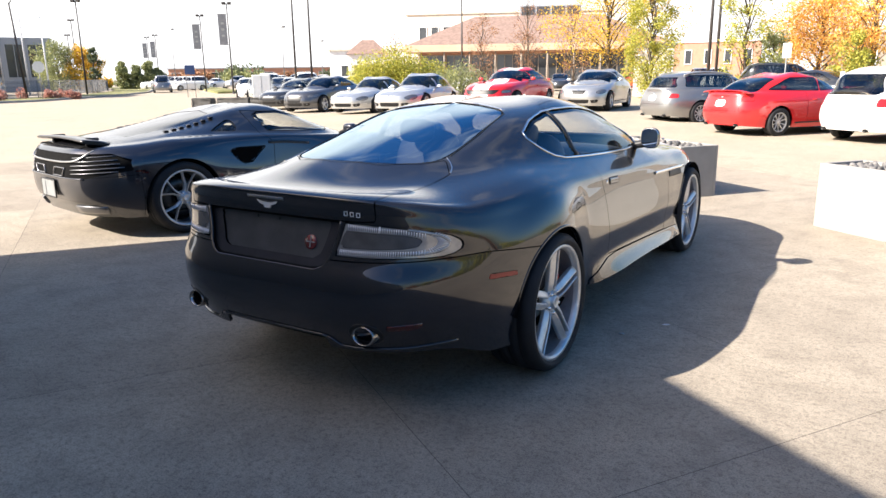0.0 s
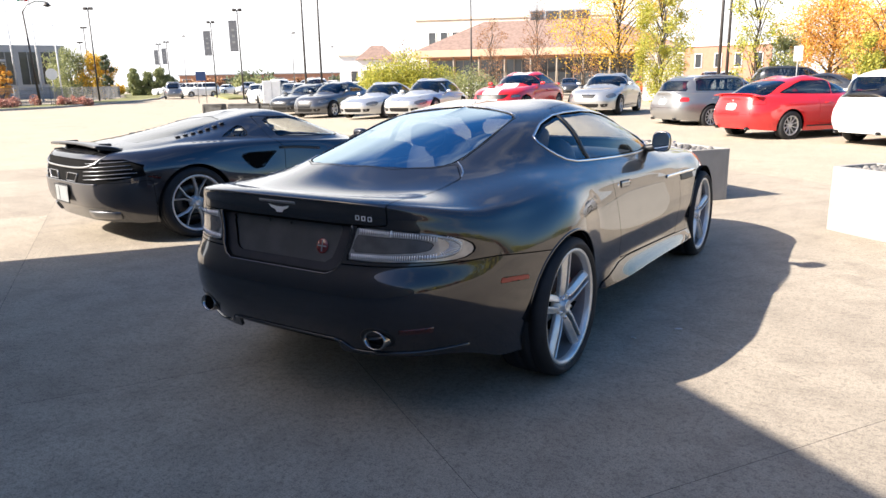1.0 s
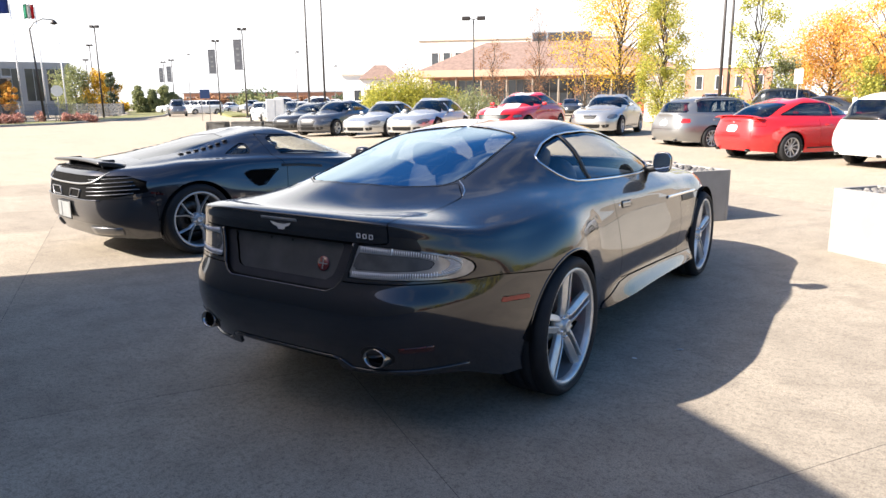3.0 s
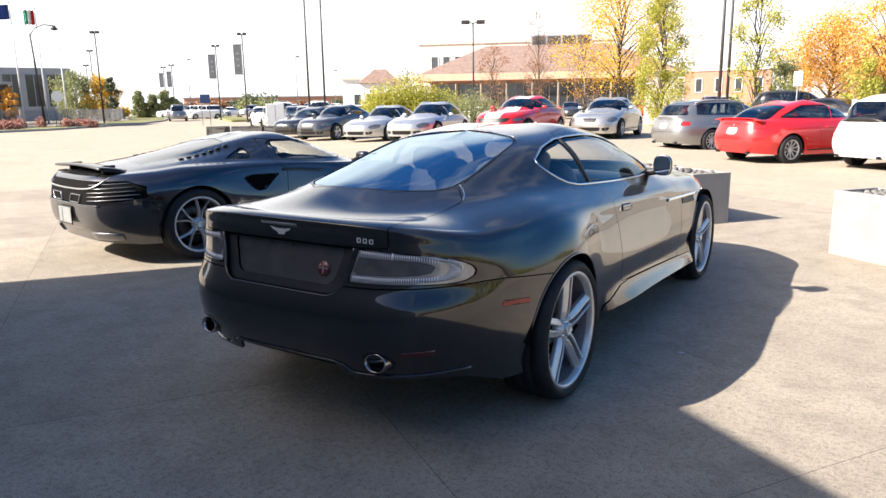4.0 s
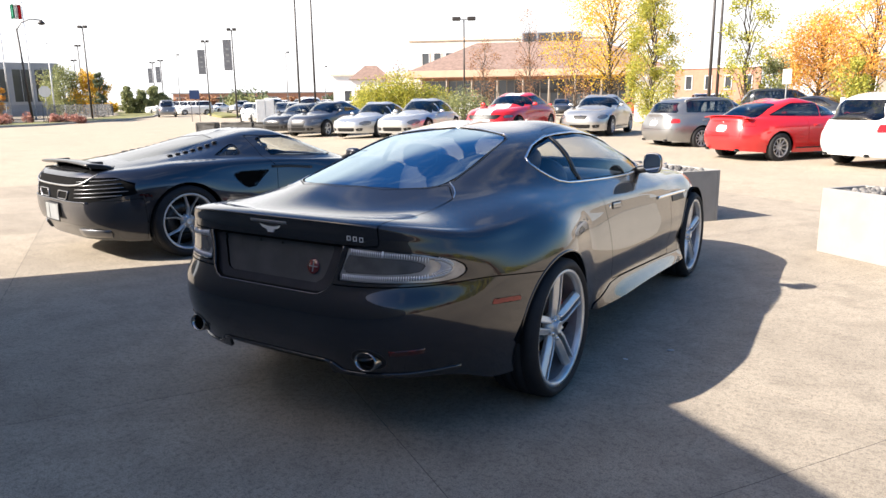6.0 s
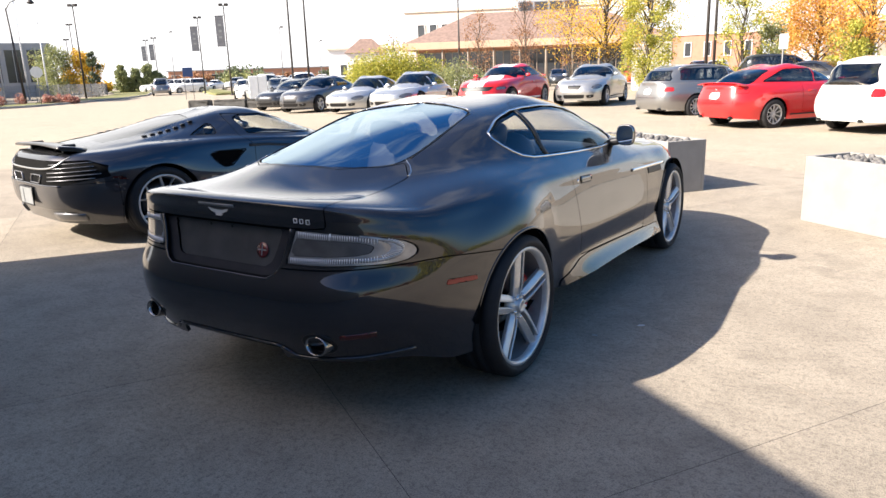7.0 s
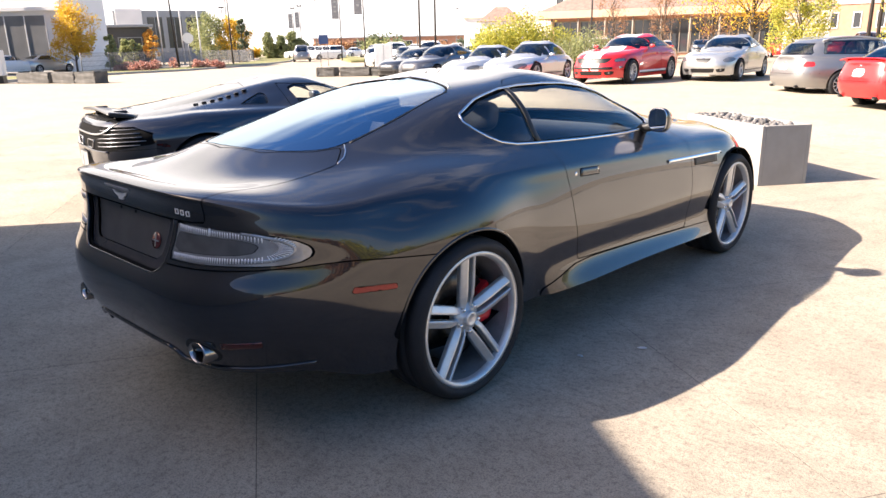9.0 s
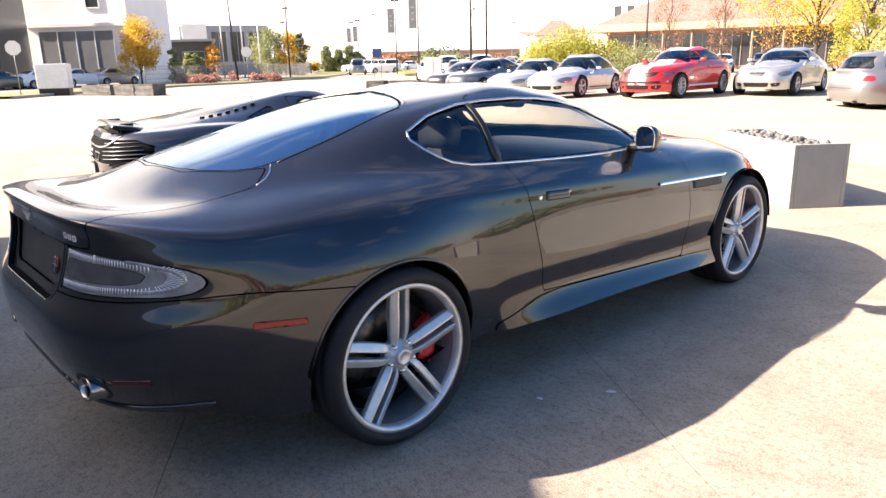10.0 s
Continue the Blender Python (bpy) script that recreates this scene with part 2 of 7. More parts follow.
def waterline(level, n):
    """Half outline at one level, from the rear's middle to the front's middle: 2n+1 points."""
    y0, y1, nr, nf, W, Z = level
    yc = 0.5 * (y0 + y1)
    halves = []
    for end, p in ((y0, nr), (y1, nf)):
        th = np.linspace(0, math.pi / 2, 600)
        yy = yc + (end - yc) * np.sin(th) ** (2 / p)
        xx = curve(W, yy) * np.cos(th) ** (2 / p)
        s = np.concatenate(([0], np.cumsum(np.hypot(np.diff(xx), np.diff(yy)))))
        q = np.linspace(0, s[-1], n + 1)
        xi, yi = np.interp(q, s, xx), np.interp(q, s, yy)
        halves.append(np.stack([xi, yi, curve(Z, yi)], 1))
    return np.concatenate([halves[0][::-1], halves[1][1:]])


def shell(levels, n, per):
    """A whole smooth body from waterlines: points, normals, triangles."""
    net = np.stack([waterline(L, n) for L in levels])
    k = len(levels)
    ghost_top = net[k - 2] * np.array([-1, 1, 1.0])
    full = np.concatenate([[2 * net[0] - net[1]], net, [ghost_top]])
    rows = []
    for i in range(1, k):
        a, b, c, d = full[i - 1], full[i], full[i + 1], full[i + 2]
        for t in np.linspace(0, 1, per, endpoint=False):
            # centripetal-like tangents, held short where levels lie close
            lb, la, lc = np.linalg.norm(c - b, axis=1)[:, None] + 1e-6, np.linalg.norm(b - a, axis=1)[:, None] + 1e-6, np.linalg.norm(d - c, axis=1)[:, None] + 1e-6
            m1 = (((b - a) / la) * lb + ((c - b) / lb) * la) / (la + lb) * lb
            m2 = (((c - b) / lb) * lc + ((d - c) / lc) * lb) / (lb + lc) * lb
            rows.append((2 * t**3 - 3 * t**2 + 1) * b + (t**3 - 2 * t**2 + t) * m1 + (-2 * t**3 + 3 * t**2) * c + (t**3 - t**2) * m2)
    rows.append(net[-1])
    g = np.stack(rows)
    full = np.concatenate([g, (g * np.array([-1, 1, 1.0]))[:, ::-1][:, 1:-1]], axis=1)      # closed ring
    R, C = full.shape[:2]
    du = np.roll(full, -1, 1) - np.roll(full, 1, 1)
    dv = np.empty_like(full)
    dv[1:-1] = full[2:] - full[:-2]
    dv[0] = full[1] - full[0]
    dv[-1] = full[-1] - full[-2]
    nn = np.cross(dv, du)
    ln = np.linalg.norm(nn, axis=2, keepdims=True)
    nn = nn / np.maximum(ln, 1e-9)
    nn[-1] = (0, 0, 1)
    idx = np.arange(R * C).reshape(R, C)
    a, b = idx[:-1], idx[1:]
    a2, b2 = np.roll(a, -1, 1), np.roll(b, -1, 1)
    tris = np.concatenate([np.stack([a, a2, b2], 2).reshape(-1, 3), np.stack([a, b2, b], 2).reshape(-1, 3)])
    P, N = full.reshape(-1, 3), nn.reshape(-1, 3)
    # outward: away from the body's axis
    side = np.sum(N * (P - np.array([0, 1.3, 0.5])), 1)
    if np.mean(side > 0) < 0.5:
        N = -N
        N[idx[-1]] = (0, 0, 1)
    return P, N, tris


def poly_field(poly, q, rounds=0):
    """Signed distance from points q (n, 2) to a closed outline; positive inside."""
    p = np.array(poly, float)
    for _ in range(rounds):
        nx = np.roll(p, -1, 0)
        p = np.stack([0.75 * p + 0.25 * nx, 0.25 * p + 0.75 * nx], 1).reshape(-1, 2)
    a, b = p, np.roll(p, -1, 0)
    best = np.full(len(q), 1e9)
    inside = np.zeros(len(q), bool)
    for (ax, ay), (bx, by) in zip(a, b):
        ex, ey = bx - ax, by - ay
        t = np.clip(((q[:, 0] - ax) * ex + (q[:, 1] - ay) * ey) / (ex * ex + ey * ey + 1e-12), 0, 1)
        best = np.minimum(best, np.hypot(q[:, 0] - ax - t * ex, q[:, 1] - ay - t * ey))
        hit = ((ay > q[:, 1]) != (by > q[:, 1])) & (q[:, 0] < ex * (q[:, 1] - ay) / (ey if abs(ey) > 1e-12 else 1e-12) + ax)
        inside ^= hit
    return np.where(inside, best, -best)


def cut(mesh, f):
    """The piece of a shell where f > 0, with a clean edge along f = 0."""
    P, N, T = mesh
    s = f > 0
    cnt = s[T].sum(1)
    keep = [T[cnt == 3]]
    extraP, extraN, made, out = [], [], {}, []
    base = len(P)

    def mid(i, j):
        key = (i, j) if i < j else (j, i)
        if key not in made:
            t = f[i] / (f[i] - f[j])
            made[key] = base + len(extraP)
            extraP.append(P[i] + (P[j] - P[i]) * t)
            w = N[i] + (N[j] - N[i]) * t
            extraN.append(w / (np.linalg.norm(w) + 1e-9))
        return made[key]

    for tri in T[(cnt == 1) | (cnt == 2)]:
        i, j, k = (int(v) for v in tri)
        while not (s[i] and not s[k]) or (s[i] and s[j] and s[k]):
            i, j, k = j, k, i
        if s[j]:
            m1, m2 = mid(j, k), mid(k, i)
            out += [(i, j, m1), (i, m1, m2)]
        else:
            m1, m2 = mid(i, j), mid(k, i)
            out.append((i, m1, m2))
    if out:
        keep.append(np.array(out))
    T2 = np.concatenate(keep)
    P2 = np.concatenate([P, np.array(extraP)]) if extraP else P
    N2 = np.concatenate([N, np.array(extraN)]) if extraN else N
    used, inv = np.unique(T2, return_inverse=True)
    return P2[used], N2[used], inv.reshape(-1, 3)


def sheet(mesh, name, hem=0.012, offset=0.0):
    """A mesh from a shell piece: smooth by the shell's own normals, its rim folded inwards."""
    P, N, T = mesh
    P = P + N * offset
    verts, faces, norms = [P], [T], [N]
    if hem > 0 and len(T):
        e = np.concatenate([T[:, [0, 1]], T[:, [1, 2]], T[:, [2, 0]]])
        key = np.sort(e, 1)
        _, first, counts = np.unique(key, axis=0, return_index=True, return_counts=True)
        rim = e[first[counts == 1]]
        ids, inv = np.unique(rim, return_inverse=True)
        inv = inv.reshape(-1, 2)
        o1, o2 = len(P), len(P) + len(ids)
        verts += [P[ids], P[ids] - N[ids] * hem]
        norms += [N[ids], N[ids]]
        a, b = inv[:, 0], inv[:, 1]
        faces += [np.stack([b + o1, a + o1, a + o2], 1), np.stack([b + o1, a + o2, b + o2], 1)]
    V, F, NN = np.concatenate(verts), np.concatenate(faces), np.concatenate(norms)
    me = bpy.data.meshes.new(name)
    me.from_pydata(V.tolist(), [], F.tolist())
    me.polygons.foreach_set("use_smooth", np.ones(len(F), bool))
    me.update()
    if len(T):
        custom = NN.copy()
        if hem > 0 and len(faces) > 1:
            custom[len(P):] = 0         # the fold takes its own normals
        me.normals_split_custom_set_from_vertices(custom.tolist())
    return me


def winding_ok(mesh):
    """Turns triangles so that they face along the shell's normals."""
    P, N, T = mesh
    fn = np.cross(P[T[:, 1]] - P[T[:, 0]], P[T[:, 2]] - P[T[:, 0]])
    flip = np.sum(fn * N[T].sum(1), 1) < 0
    T = T.copy()
    T[flip] = T[flip][:, [0, 2, 1]]
    return P, N, T


# ---------- wheels ----------
def tyre_bm(R, rim, w, n=56):
    h = w / 2
    return lathe([(-h * 0.86, rim), (-h * 0.98, rim + 0.02), (-h, (R + rim) / 2), (-h * 0.93, R - 0.02), (-h * 0.80, R - 0.004), (-h * 0.5, R),
                  (-h * 0.48, R - 0.007), (-h * 0.42, R - 0.007), (-h * 0.40, R), (-0.008, R), (-0.006, R - 0.007), (0.006, R - 0.007), (0.008, R),
                  (h * 0.40, R), (h * 0.42, R - 0.007), (h * 0.48, R - 0.007), (h * 0.5, R), (h * 0.80, R - 0.004), (h * 0.93, R - 0.02),
                  (h, (R + rim) / 2), (h * 0.98, rim + 0.02), (h * 0.86, rim)], n)


def spoke_bm(points, w0, w1, d0, d1):
    """A spoke along (radius, turn, depth) points, with a ridged section."""
    bm = bmesh.new()
    rings = []
    k = len(points) - 1
    for i, (r, a, x) in enumerate(points):
        t = i / k
        w, d = w0 + (w1 - w0) * t, d0 + (d1 - d0) * t
        c = Vector((x, r * math.sin(a), r * math.cos(a)))
        s = Vector((0, math.cos(a), -math.sin(a)))
        out = Vector((1, 0, 0))
        sec = ((-w, -d), (-w, -0.25 * d), (-0.62 * w, 0), (0.62 * w, 0), (w, -0.25 * d), (w, -d))
        rings.append([bm.verts.new(c + s * p + out * q) for p, q in sec])
    for p, q in zip(rings, rings[1:]):
        for j in range(6):
            bm.faces.new((p[j], p[(j + 1) % 6], q[(j + 1) % 6], q[j]))
    bm.faces.new(rings[0])
    bm.faces.new(rings[-1][::-1])
    bmesh.ops.recalc_face_normals(bm, faces=bm.faces)
    return bm


def leaf_spoke(points, a0, sgn, face):
    """One half of a leaf-shaped spoke pair: a crest along its inner edge and a face that falls away outwards."""
    bm = bmesh.new()
    rings = []
    for r, a, w, dx in points:
        a = a0 + sgn * a
        c = Vector((face - dx, r * math.sin(a), r * math.cos(a)))
        s = Vector((0, math.cos(a), -math.sin(a))) * sgn
        rings.append([bm.verts.new(c + s * w * u + Vector((v, 0, 0))) for u, v in ((-1, -.034), (-1, -.003), (-.80, 0), (-.45, -.001), (.5, -.011), (.9, -.016), (1, -.021), (1, -.036))])
    for p, q in zip(rings, rings[1:]):
        for j in range(8):
            bm.faces.new((p[j], p[(j + 1) % 8], q[(j + 1) % 8], q[j]))
    bm.faces.new(rings[0])
    bm.faces.new(rings[-1][::-1])
    bmesh.ops.recalc_face_normals(bm, faces=bm.faces)
    return bm


def make_wheel(parent, style, R, rim, w, detail=True, caliper=None):
    """A wheel at the origin with its outer face towards +x."""
    h = w / 2
    wheel = new("wheel")
    wheel.parent = parent
    n = 64 if detail else 32
    part("tyre", tyre_bm(R, rim - 0.004, w, n), M["rubber"], wheel)
    lip = 0.020
    part("rim", lathe([(h * 0.82, rim + 0.004), (h * 0.90, rim + 0.003), (h * 0.90, rim - lip * 0.6), (h * 0.80, rim - lip), (h * 0.66, rim - lip * 1.1)], n), M["alloy"], wheel, "bright silver alloy rim")
    part("barrel", lathe([(h * 0.66, rim - lip * 1.1), (h * 0.2, rim - 0.03), (-h * 0.7, rim - 0.035), (-h * 0.85, rim)], n), M["alloy_dark"], wheel, "dull alloy inside of the rim")
    if detail or caliper:
        part("brake_disc", lathe([(-0.02, 0.06), (0.005, 0.07), (0.006, rim * 0.70), (-0.022, rim * 0.70)], 40), M["disc"], wheel, "grey steel brake disc")
    part("backplate", lathe([(-0.035, 0.0), (-0.035, rim - 0.035)], 24), M["liner"], wheel)
    if caliper:
        cb = bmesh.new()
        crings = []
        for k in range(9):
            a = radians(62 + 7 * k) * caliper
            end = .82 if k in (0, 8) else 1.0
            crings.append([cb.verts.new((x, r * math.sin(a), r * math.cos(a))) for x, r in ((-.03, rim * .50), (.034 * end, rim * .50), (.040 * end, rim * .53), (.040 * end, rim * .70), (.034 * end, rim * .76), (-.03, rim * .76))])
        for u, v in zip(crings, crings[1:]):
            for j in range(6):
                cb.faces.new((u[j], u[(j + 1) % 6], v[(j + 1) % 6], v[j]))
        cb.faces.new(crings[0])
        cb.faces.new(crings[-1][::-1])
        bmesh.ops.recalc_face_normals(cb, faces=cb.faces)
        part("caliper", cb, M["caliper"], wheel, "red painted brake caliper")
    face = h * 0.86
    spoke_m = M["alloy"]
    if style == "split5":
        for k in range(5):
            for sgn in (-1, 1):
                a0 = 2 * math.pi * k / 5
                bm = leaf_spoke([(rim * .17, .42, .011, .034), (rim * .24, .37, .0140, .024), (rim * .36, .28, .0165, .017), (rim * .52, .200, .0175, .013), (rim * .74, .142, .0170, .010), (rim - .008, .108, .0165, .005)], a0, sgn, face)
                part("spoke", bm, spoke_m, wheel)
    elif style == "fork":
        for k in range(5):
            for sgn in (-1, 1):
                a0 = 2 * math.pi * k / 5 + .2
                bm = leaf_spoke([(rim * .17, .30, .012, .034), (rim * .30, .17, .010, .022), (rim * .48, .15, .009, .016), (rim * .70, .24, .0085, .012), (rim - .008, .30, .0085, .006)], a0, sgn, face)
                part("spoke", bm, spoke_m, wheel)
    elif style == "y10":
        for k in range(5):
            a0 = 2 * math.pi * k / 5 + 0.2
            for sgn in (-1, 1):
                bm = spoke_bm([(0.03, a0 + sgn * 0.08, face - 0.035), (0.10, a0 + sgn * 0.07, face - 0.022), (0.15, a0 + sgn * 0.12, face - 0.018), (rim - 0.006, a0 + sgn * 0.28, face - 0.008)],
                              0.014, 0.011, 0.03, 0.022)
                part("spoke", bm, spoke_m, wheel)
            part("spoke", spoke_bm([(0.03, a0 + 0.628, face - 0.035), (rim * 0.6, a0 + 0.628, face - 0.02), (rim - 0.006, a0 + 0.628, face - 0.008)], 0.013, 0.010, 0.03, 0.02), spoke_m, wheel)
    else:
        cnt = 5 if style == "five" else 10
        for k in range(cnt):
            a0 = 2 * math.pi * k / cnt
            wide = 0.030 if cnt == 5 else 0.013
            part("spoke", spoke_bm([(0.03, a0, face - 0.03), (rim * 0.5, a0, face - 0.018), (rim - 0.006, a0, face - 0.008)], wide * 0.9, wide, 0.035, 0.025), spoke_m, wheel)
    part("hub", lathe([(face - 0.075, 0.066), (face - 0.036, 0.064), (face - 0.032, 0.036), (face - 0.016, 0.033), (face - 0.010, 0.031), (face - 0.009, 0.022), (face - 0.011, 0.020), (face - 0.010, 0.0)], 28), M["alloy"], wheel, "round silver centre cap")
    if detail:
        for k in range(5):
            a = 2 * math.pi * (k + 0.5) / 5
            nut = lathe([(0, 0.0095), (0.016, 0.0095), (0.020, 0.006), (0.020, 0.0)], 6)
            nut.transform(Matrix.Translation((face - 0.036, 0.056 * math.sin(a), 0.056 * math.cos(a))))
            part("wheel_nut", nut, M["chrome"], wheel, "chrome wheel nut")
    return wheel


# ---------- cars ----------
VIEW = {"side": lambda P: (P[:, 1], P[:, 2]), "top": lambda P: (P[:, 0], P[:, 1]), "rear": lambda P: (P[:, 0], P[:, 2]), "front": lambda P: (P[:, 0], P[:, 2])}


def region(mesh, view, poly, rounds, lim, pair=False):
    """Field of an outline seen from one side; lim keeps it to that side, pair mirrors it to both flanks."""
    P = mesh[0]
    if pair:
        P = np.abs(P) * np.array([1, 0, 0]) + P * np.array([0, 1, 1])
    f = poly_field(poly, np.stack(VIEW[view](P), 1), rounds)
    if view == "side":
        return np.minimum(f, np.abs(P[:, 0]) - lim)
    if view == "rear":
        return np.minimum(f, lim - P[:, 1])
    if view == "front":
        return np.minimum(f, P[:, 1] - lim)
    return np.minimum(f, P[:, 2] - lim)


def make_car(name, spec, m, label, category, group=""):
    """A car: a smooth shell cut into panels, panes and lamps, on four wheels. Rear axle at y 0, nose towards +y."""
    car = thing(name, m, label, category, group)
    mesh = winding_ok(shell(spec["levels"], spec["n"], spec["per"]))
    full = mesh
    for nt in spec.get('notches', ()):
        mesh = cut(mesh, -region(mesh, *nt))
    wb, track, R, RA = spec["wheelbase"], spec["track"], spec["tyre"], spec["arch"]
    for yw in (0.0, wb):
        P = mesh[0]
        f = np.maximum(np.hypot(P[:, 1] - yw, P[:, 2] - spec.get("arch_z", R)) - RA, 0.45 - np.abs(P[:, 0]))
        mesh = cut(mesh, f)
    inner = mesh
    made = {}
    for ft in spec["features"]:
        nm, view, poly, rounds, lim, material, gap, hem, off, lab = ft
        pair = nm in spec.get("pairs", ())
        f = region(mesh, view, poly, rounds, lim, pair)
        piece = cut(mesh, f - gap)
        mesh = cut(mesh, -f - gap)
        if nm in ("side_window", "rear_window", "windscreen", "quarter_window", "number_plate_panel", "plate_recess"):
            fi = region(inner, view, poly, rounds, lim)
            inner = cut(inner, -fi + 0.012)
        halves = [piece]
        if (view == "side" and "bumper" not in nm) or ft[0] in spec.get("pairs", ()):
            halves = [cut(piece, piece[0][:, 0]), cut(piece, -piece[0][:, 0])]
        for hv in halves:
            if len(hv[2]) == 0:
                continue
            ob = part(nm, sheet(hv, nm, hem, off), material, car, lab)
            made.setdefault(nm, []).append(ob)
            if material in (M["glass"], M["glass_dark"], M["glass_rear"]):
                ob.visible_shadow = True
    part("body", sheet(mesh, "body", 0.018), spec["paint"], car)
    part("inner_shell", sheet(inner, "inner_shell", 0.0, -0.014), M["liner"], car)
    # floor of the car
    base = waterline(spec["levels"][0], 24) * np.array([0.97, 1, 1])
    bm = bmesh.new()
    ring = [bm.verts.new((x, y * 0.99, z + 0.03)) for x, y, z in base] + [bm.verts.new((-x, y * 0.99, z + 0.03)) for x, y, z in base[::-1][1:-1]]
    bm.faces.new(ring)
    bmesh.ops.triangulate(bm, faces=bm.faces)
    part("underbody", bm, M["liner"], car)
    for yw in (0.0, wb):
        for sx in (-1, 1):
            bm = bmesh.new()
            rings = []
            for xx in (0.42, track - 0.05):
                rings.append([bm.verts.new((sx * xx, yw + (RA + 0.012) * math.cos(a), R + (RA + 0.012) * math.sin(a))) for a in np.linspace(0.08, math.pi - 0.08, 22)])
            for k in range(21):
                bm.faces.new((rings[0][k], rings[0][k + 1], rings[1][k + 1], rings[1][k]))
            bm.faces.new(rings[0])
            part("wheel_well", bm, M["liner"], car)
    if spec.get("lod"):
        part("cabin", box((0, wb * .45, .55), (spec['track'] * 1.5, wb * .9, .5), .05), M["leather"], car)
    wl = make_wheel(car, spec["wheel"], R, spec["rim"], spec["tyre_w"], spec.get("detail", False), 1 if spec.get("caliper") else None)
    x0 = track - spec["tyre_w"] / 2
    wl.matrix_basis = pose(x0, 0, R)
    x1 = spec.get("track_front", track) - spec["tyre_w"] / 2
    copy_thing(wl, pose(x1, wb, R, spec.get("turn", 0)))
    for xx, yw in ((x0, 0.0), (x1, wb)):
        copy_thing(wl, pose(-xx, yw, R, 0, 0, 180))
    return car, made, full


# ---------- the gunmetal coupe ----------
def coupe_spec():
    lv = []
    lv.append((-.97, 3.58, 4.4, 4.6, [(-.98, .84), (-.45, .90), (0, .93), (.38, .885), (.50, .882), (.62, .915), (1.0, .945), (1.6, .94), (2.33, .93), (2.745, .91), (3.2, .88), (3.6, .82)],
         [(-1, .325), (-.7, .305), (-.45, .235), (0, .22), (.45, .29), (1.0, .285), (2.33, .225), (2.75, .2), (3.6, .19)]))
    lv.append((-1.035, 3.66, 4.6, 4.6, [(-1, .90), (-.4, .945), (0, .962), (.5, .90), (1.4, .885), (2.3, .895), (2.745, .925), (3.2, .89), (3.6, .80)],
         [(-1, .49), (-.3, .48), (.5, .41), (1.0, .39), (2.3, .31), (2.5, .36), (2.8, .45), (3.6, .48)]))
    lv.append((-1.035, 3.65, 4.6, 4.4, [(-1, .90), (-.4, .945), (0, .965), (.5, .91), (1.4, .893), (2.3, .905), (2.745, .93), (3.2, .88), (3.6, .78)],
         [(-1.04, .635), (-.6, .63), (0, .62), (.6, .55), (1.6, .52), (2.3, .54), (2.745, .60), (3.65, .56)]))
    lv.append((-1.000, 3.63, 4.6, 4.2, [(-1, .888), (-.4, .943), (0, .960), (.5, .905), (1.3, .882), (2.3, .895), (2.745, .915), (3.2, .86), (3.6, .75)],
         [(-1, .715), (-.6, .705), (0, .735), (.6, .66), (1.6, .63), (2.3, .65), (2.745, .70), (3.2, .65), (3.65, .6)]))
    lv.append((-.968, 3.58, 4.9, 3.8, [(-.968, .865), (-.6, .895), (-.4, .897), (0, .905), (.5, .872), (1.3, .862), (2.3, .865), (2.745, .865), (3.2, .78), (3.6, .66)],
         [(-.968, .915), (-.90, .898), (-.76, .868), (-.6, .838), (-.4, .832), (0, .862), (.6, .815), (1.6, .78), (2.3, .785), (2.745, .81), (3.2, .76), (3.6, .70)]))
    lv.append((-.982, 3.55, 4.7, 3.4, [(-.98, .838), (-.7, .858), (-.5, .862), (-.35, .861), (0, .858), (.5, .848), (1.3, .845), (1.8, .845), (2.3, .83), (2.745, .80), (3.2, .70), (3.55, .58)],
         [(-.982, .970), (-.92, .958), (-.82, .940), (-.70, .917), (-.55, .899), (-.35, .903), (0, .913), (.5, .893), (1.3, .85), (1.9, .835), (2.3, .84), (2.745, .85), (3.2, .79), (3.55, .73)]))
    lv.append((-.970, 3.50, 4.5, 3.2, [(-.97, .808), (-.7, .826), (-.5, .826), (-.35, .823), (0, .815), (.5, .812), (1.3, .815), (1.8, .812), (2.3, .78), (2.745, .73), (3.2, .62), (3.5, .5)],
         [(-.970, .976), (-.90, .966), (-.80, .949), (-.68, .928), (-.55, .916), (-.35, .925), (0, .940), (.5, .924), (1.3, .885), (1.9, .868), (2.3, .872), (2.745, .875), (3.2, .81), (3.5, .755)]))
    lv.append((-.83, 3.15, 3.5, 2.8, [(-.83, .64), (-.6, .63), (-.4, .62), (0, .66), (.5, .72), (1.1, .755), (1.7, .76), (2.1, .71), (2.5, .6), (3.15, .42)],
         [(-.83, .962), (-.7, .964), (-.4, .985), (0, 1.008), (.5, .990), (1.1, .95), (1.7, .935), (2.2, .94), (2.6, .92), (3.15, .84)]))
    lv.append((-.45, 2.30, 2.8, 2.8, [(-.42, .44), (0, .52), (.3, .575), (.65, .615), (1.1, .645), (1.5, .65), (1.9, .60), (2.2, .52)],
         [(-.42, 1.07), (0, 1.105), (.3, 1.132), (.65, 1.146), (1.1, 1.142), (1.5, 1.115), (1.9, 1.042), (2.3, .99)]))
    lv.append((.2, 1.78, 2.6, 2.6, [(.2, .40), (.6, .47), (1.0, .51), (1.4, .51), (1.75, .45)],
         [(.2, 1.215), (.6, 1.242), (1.0, 1.252), (1.4, 1.232), (1.75, 1.18)]))
    lv.append((.55, 1.4, 2, 2, [(.5, 0), (1.4, 0)], [(.5, 1.275), (.95, 1.298), (1.4, 1.278)]))
    gp = M["gun"]
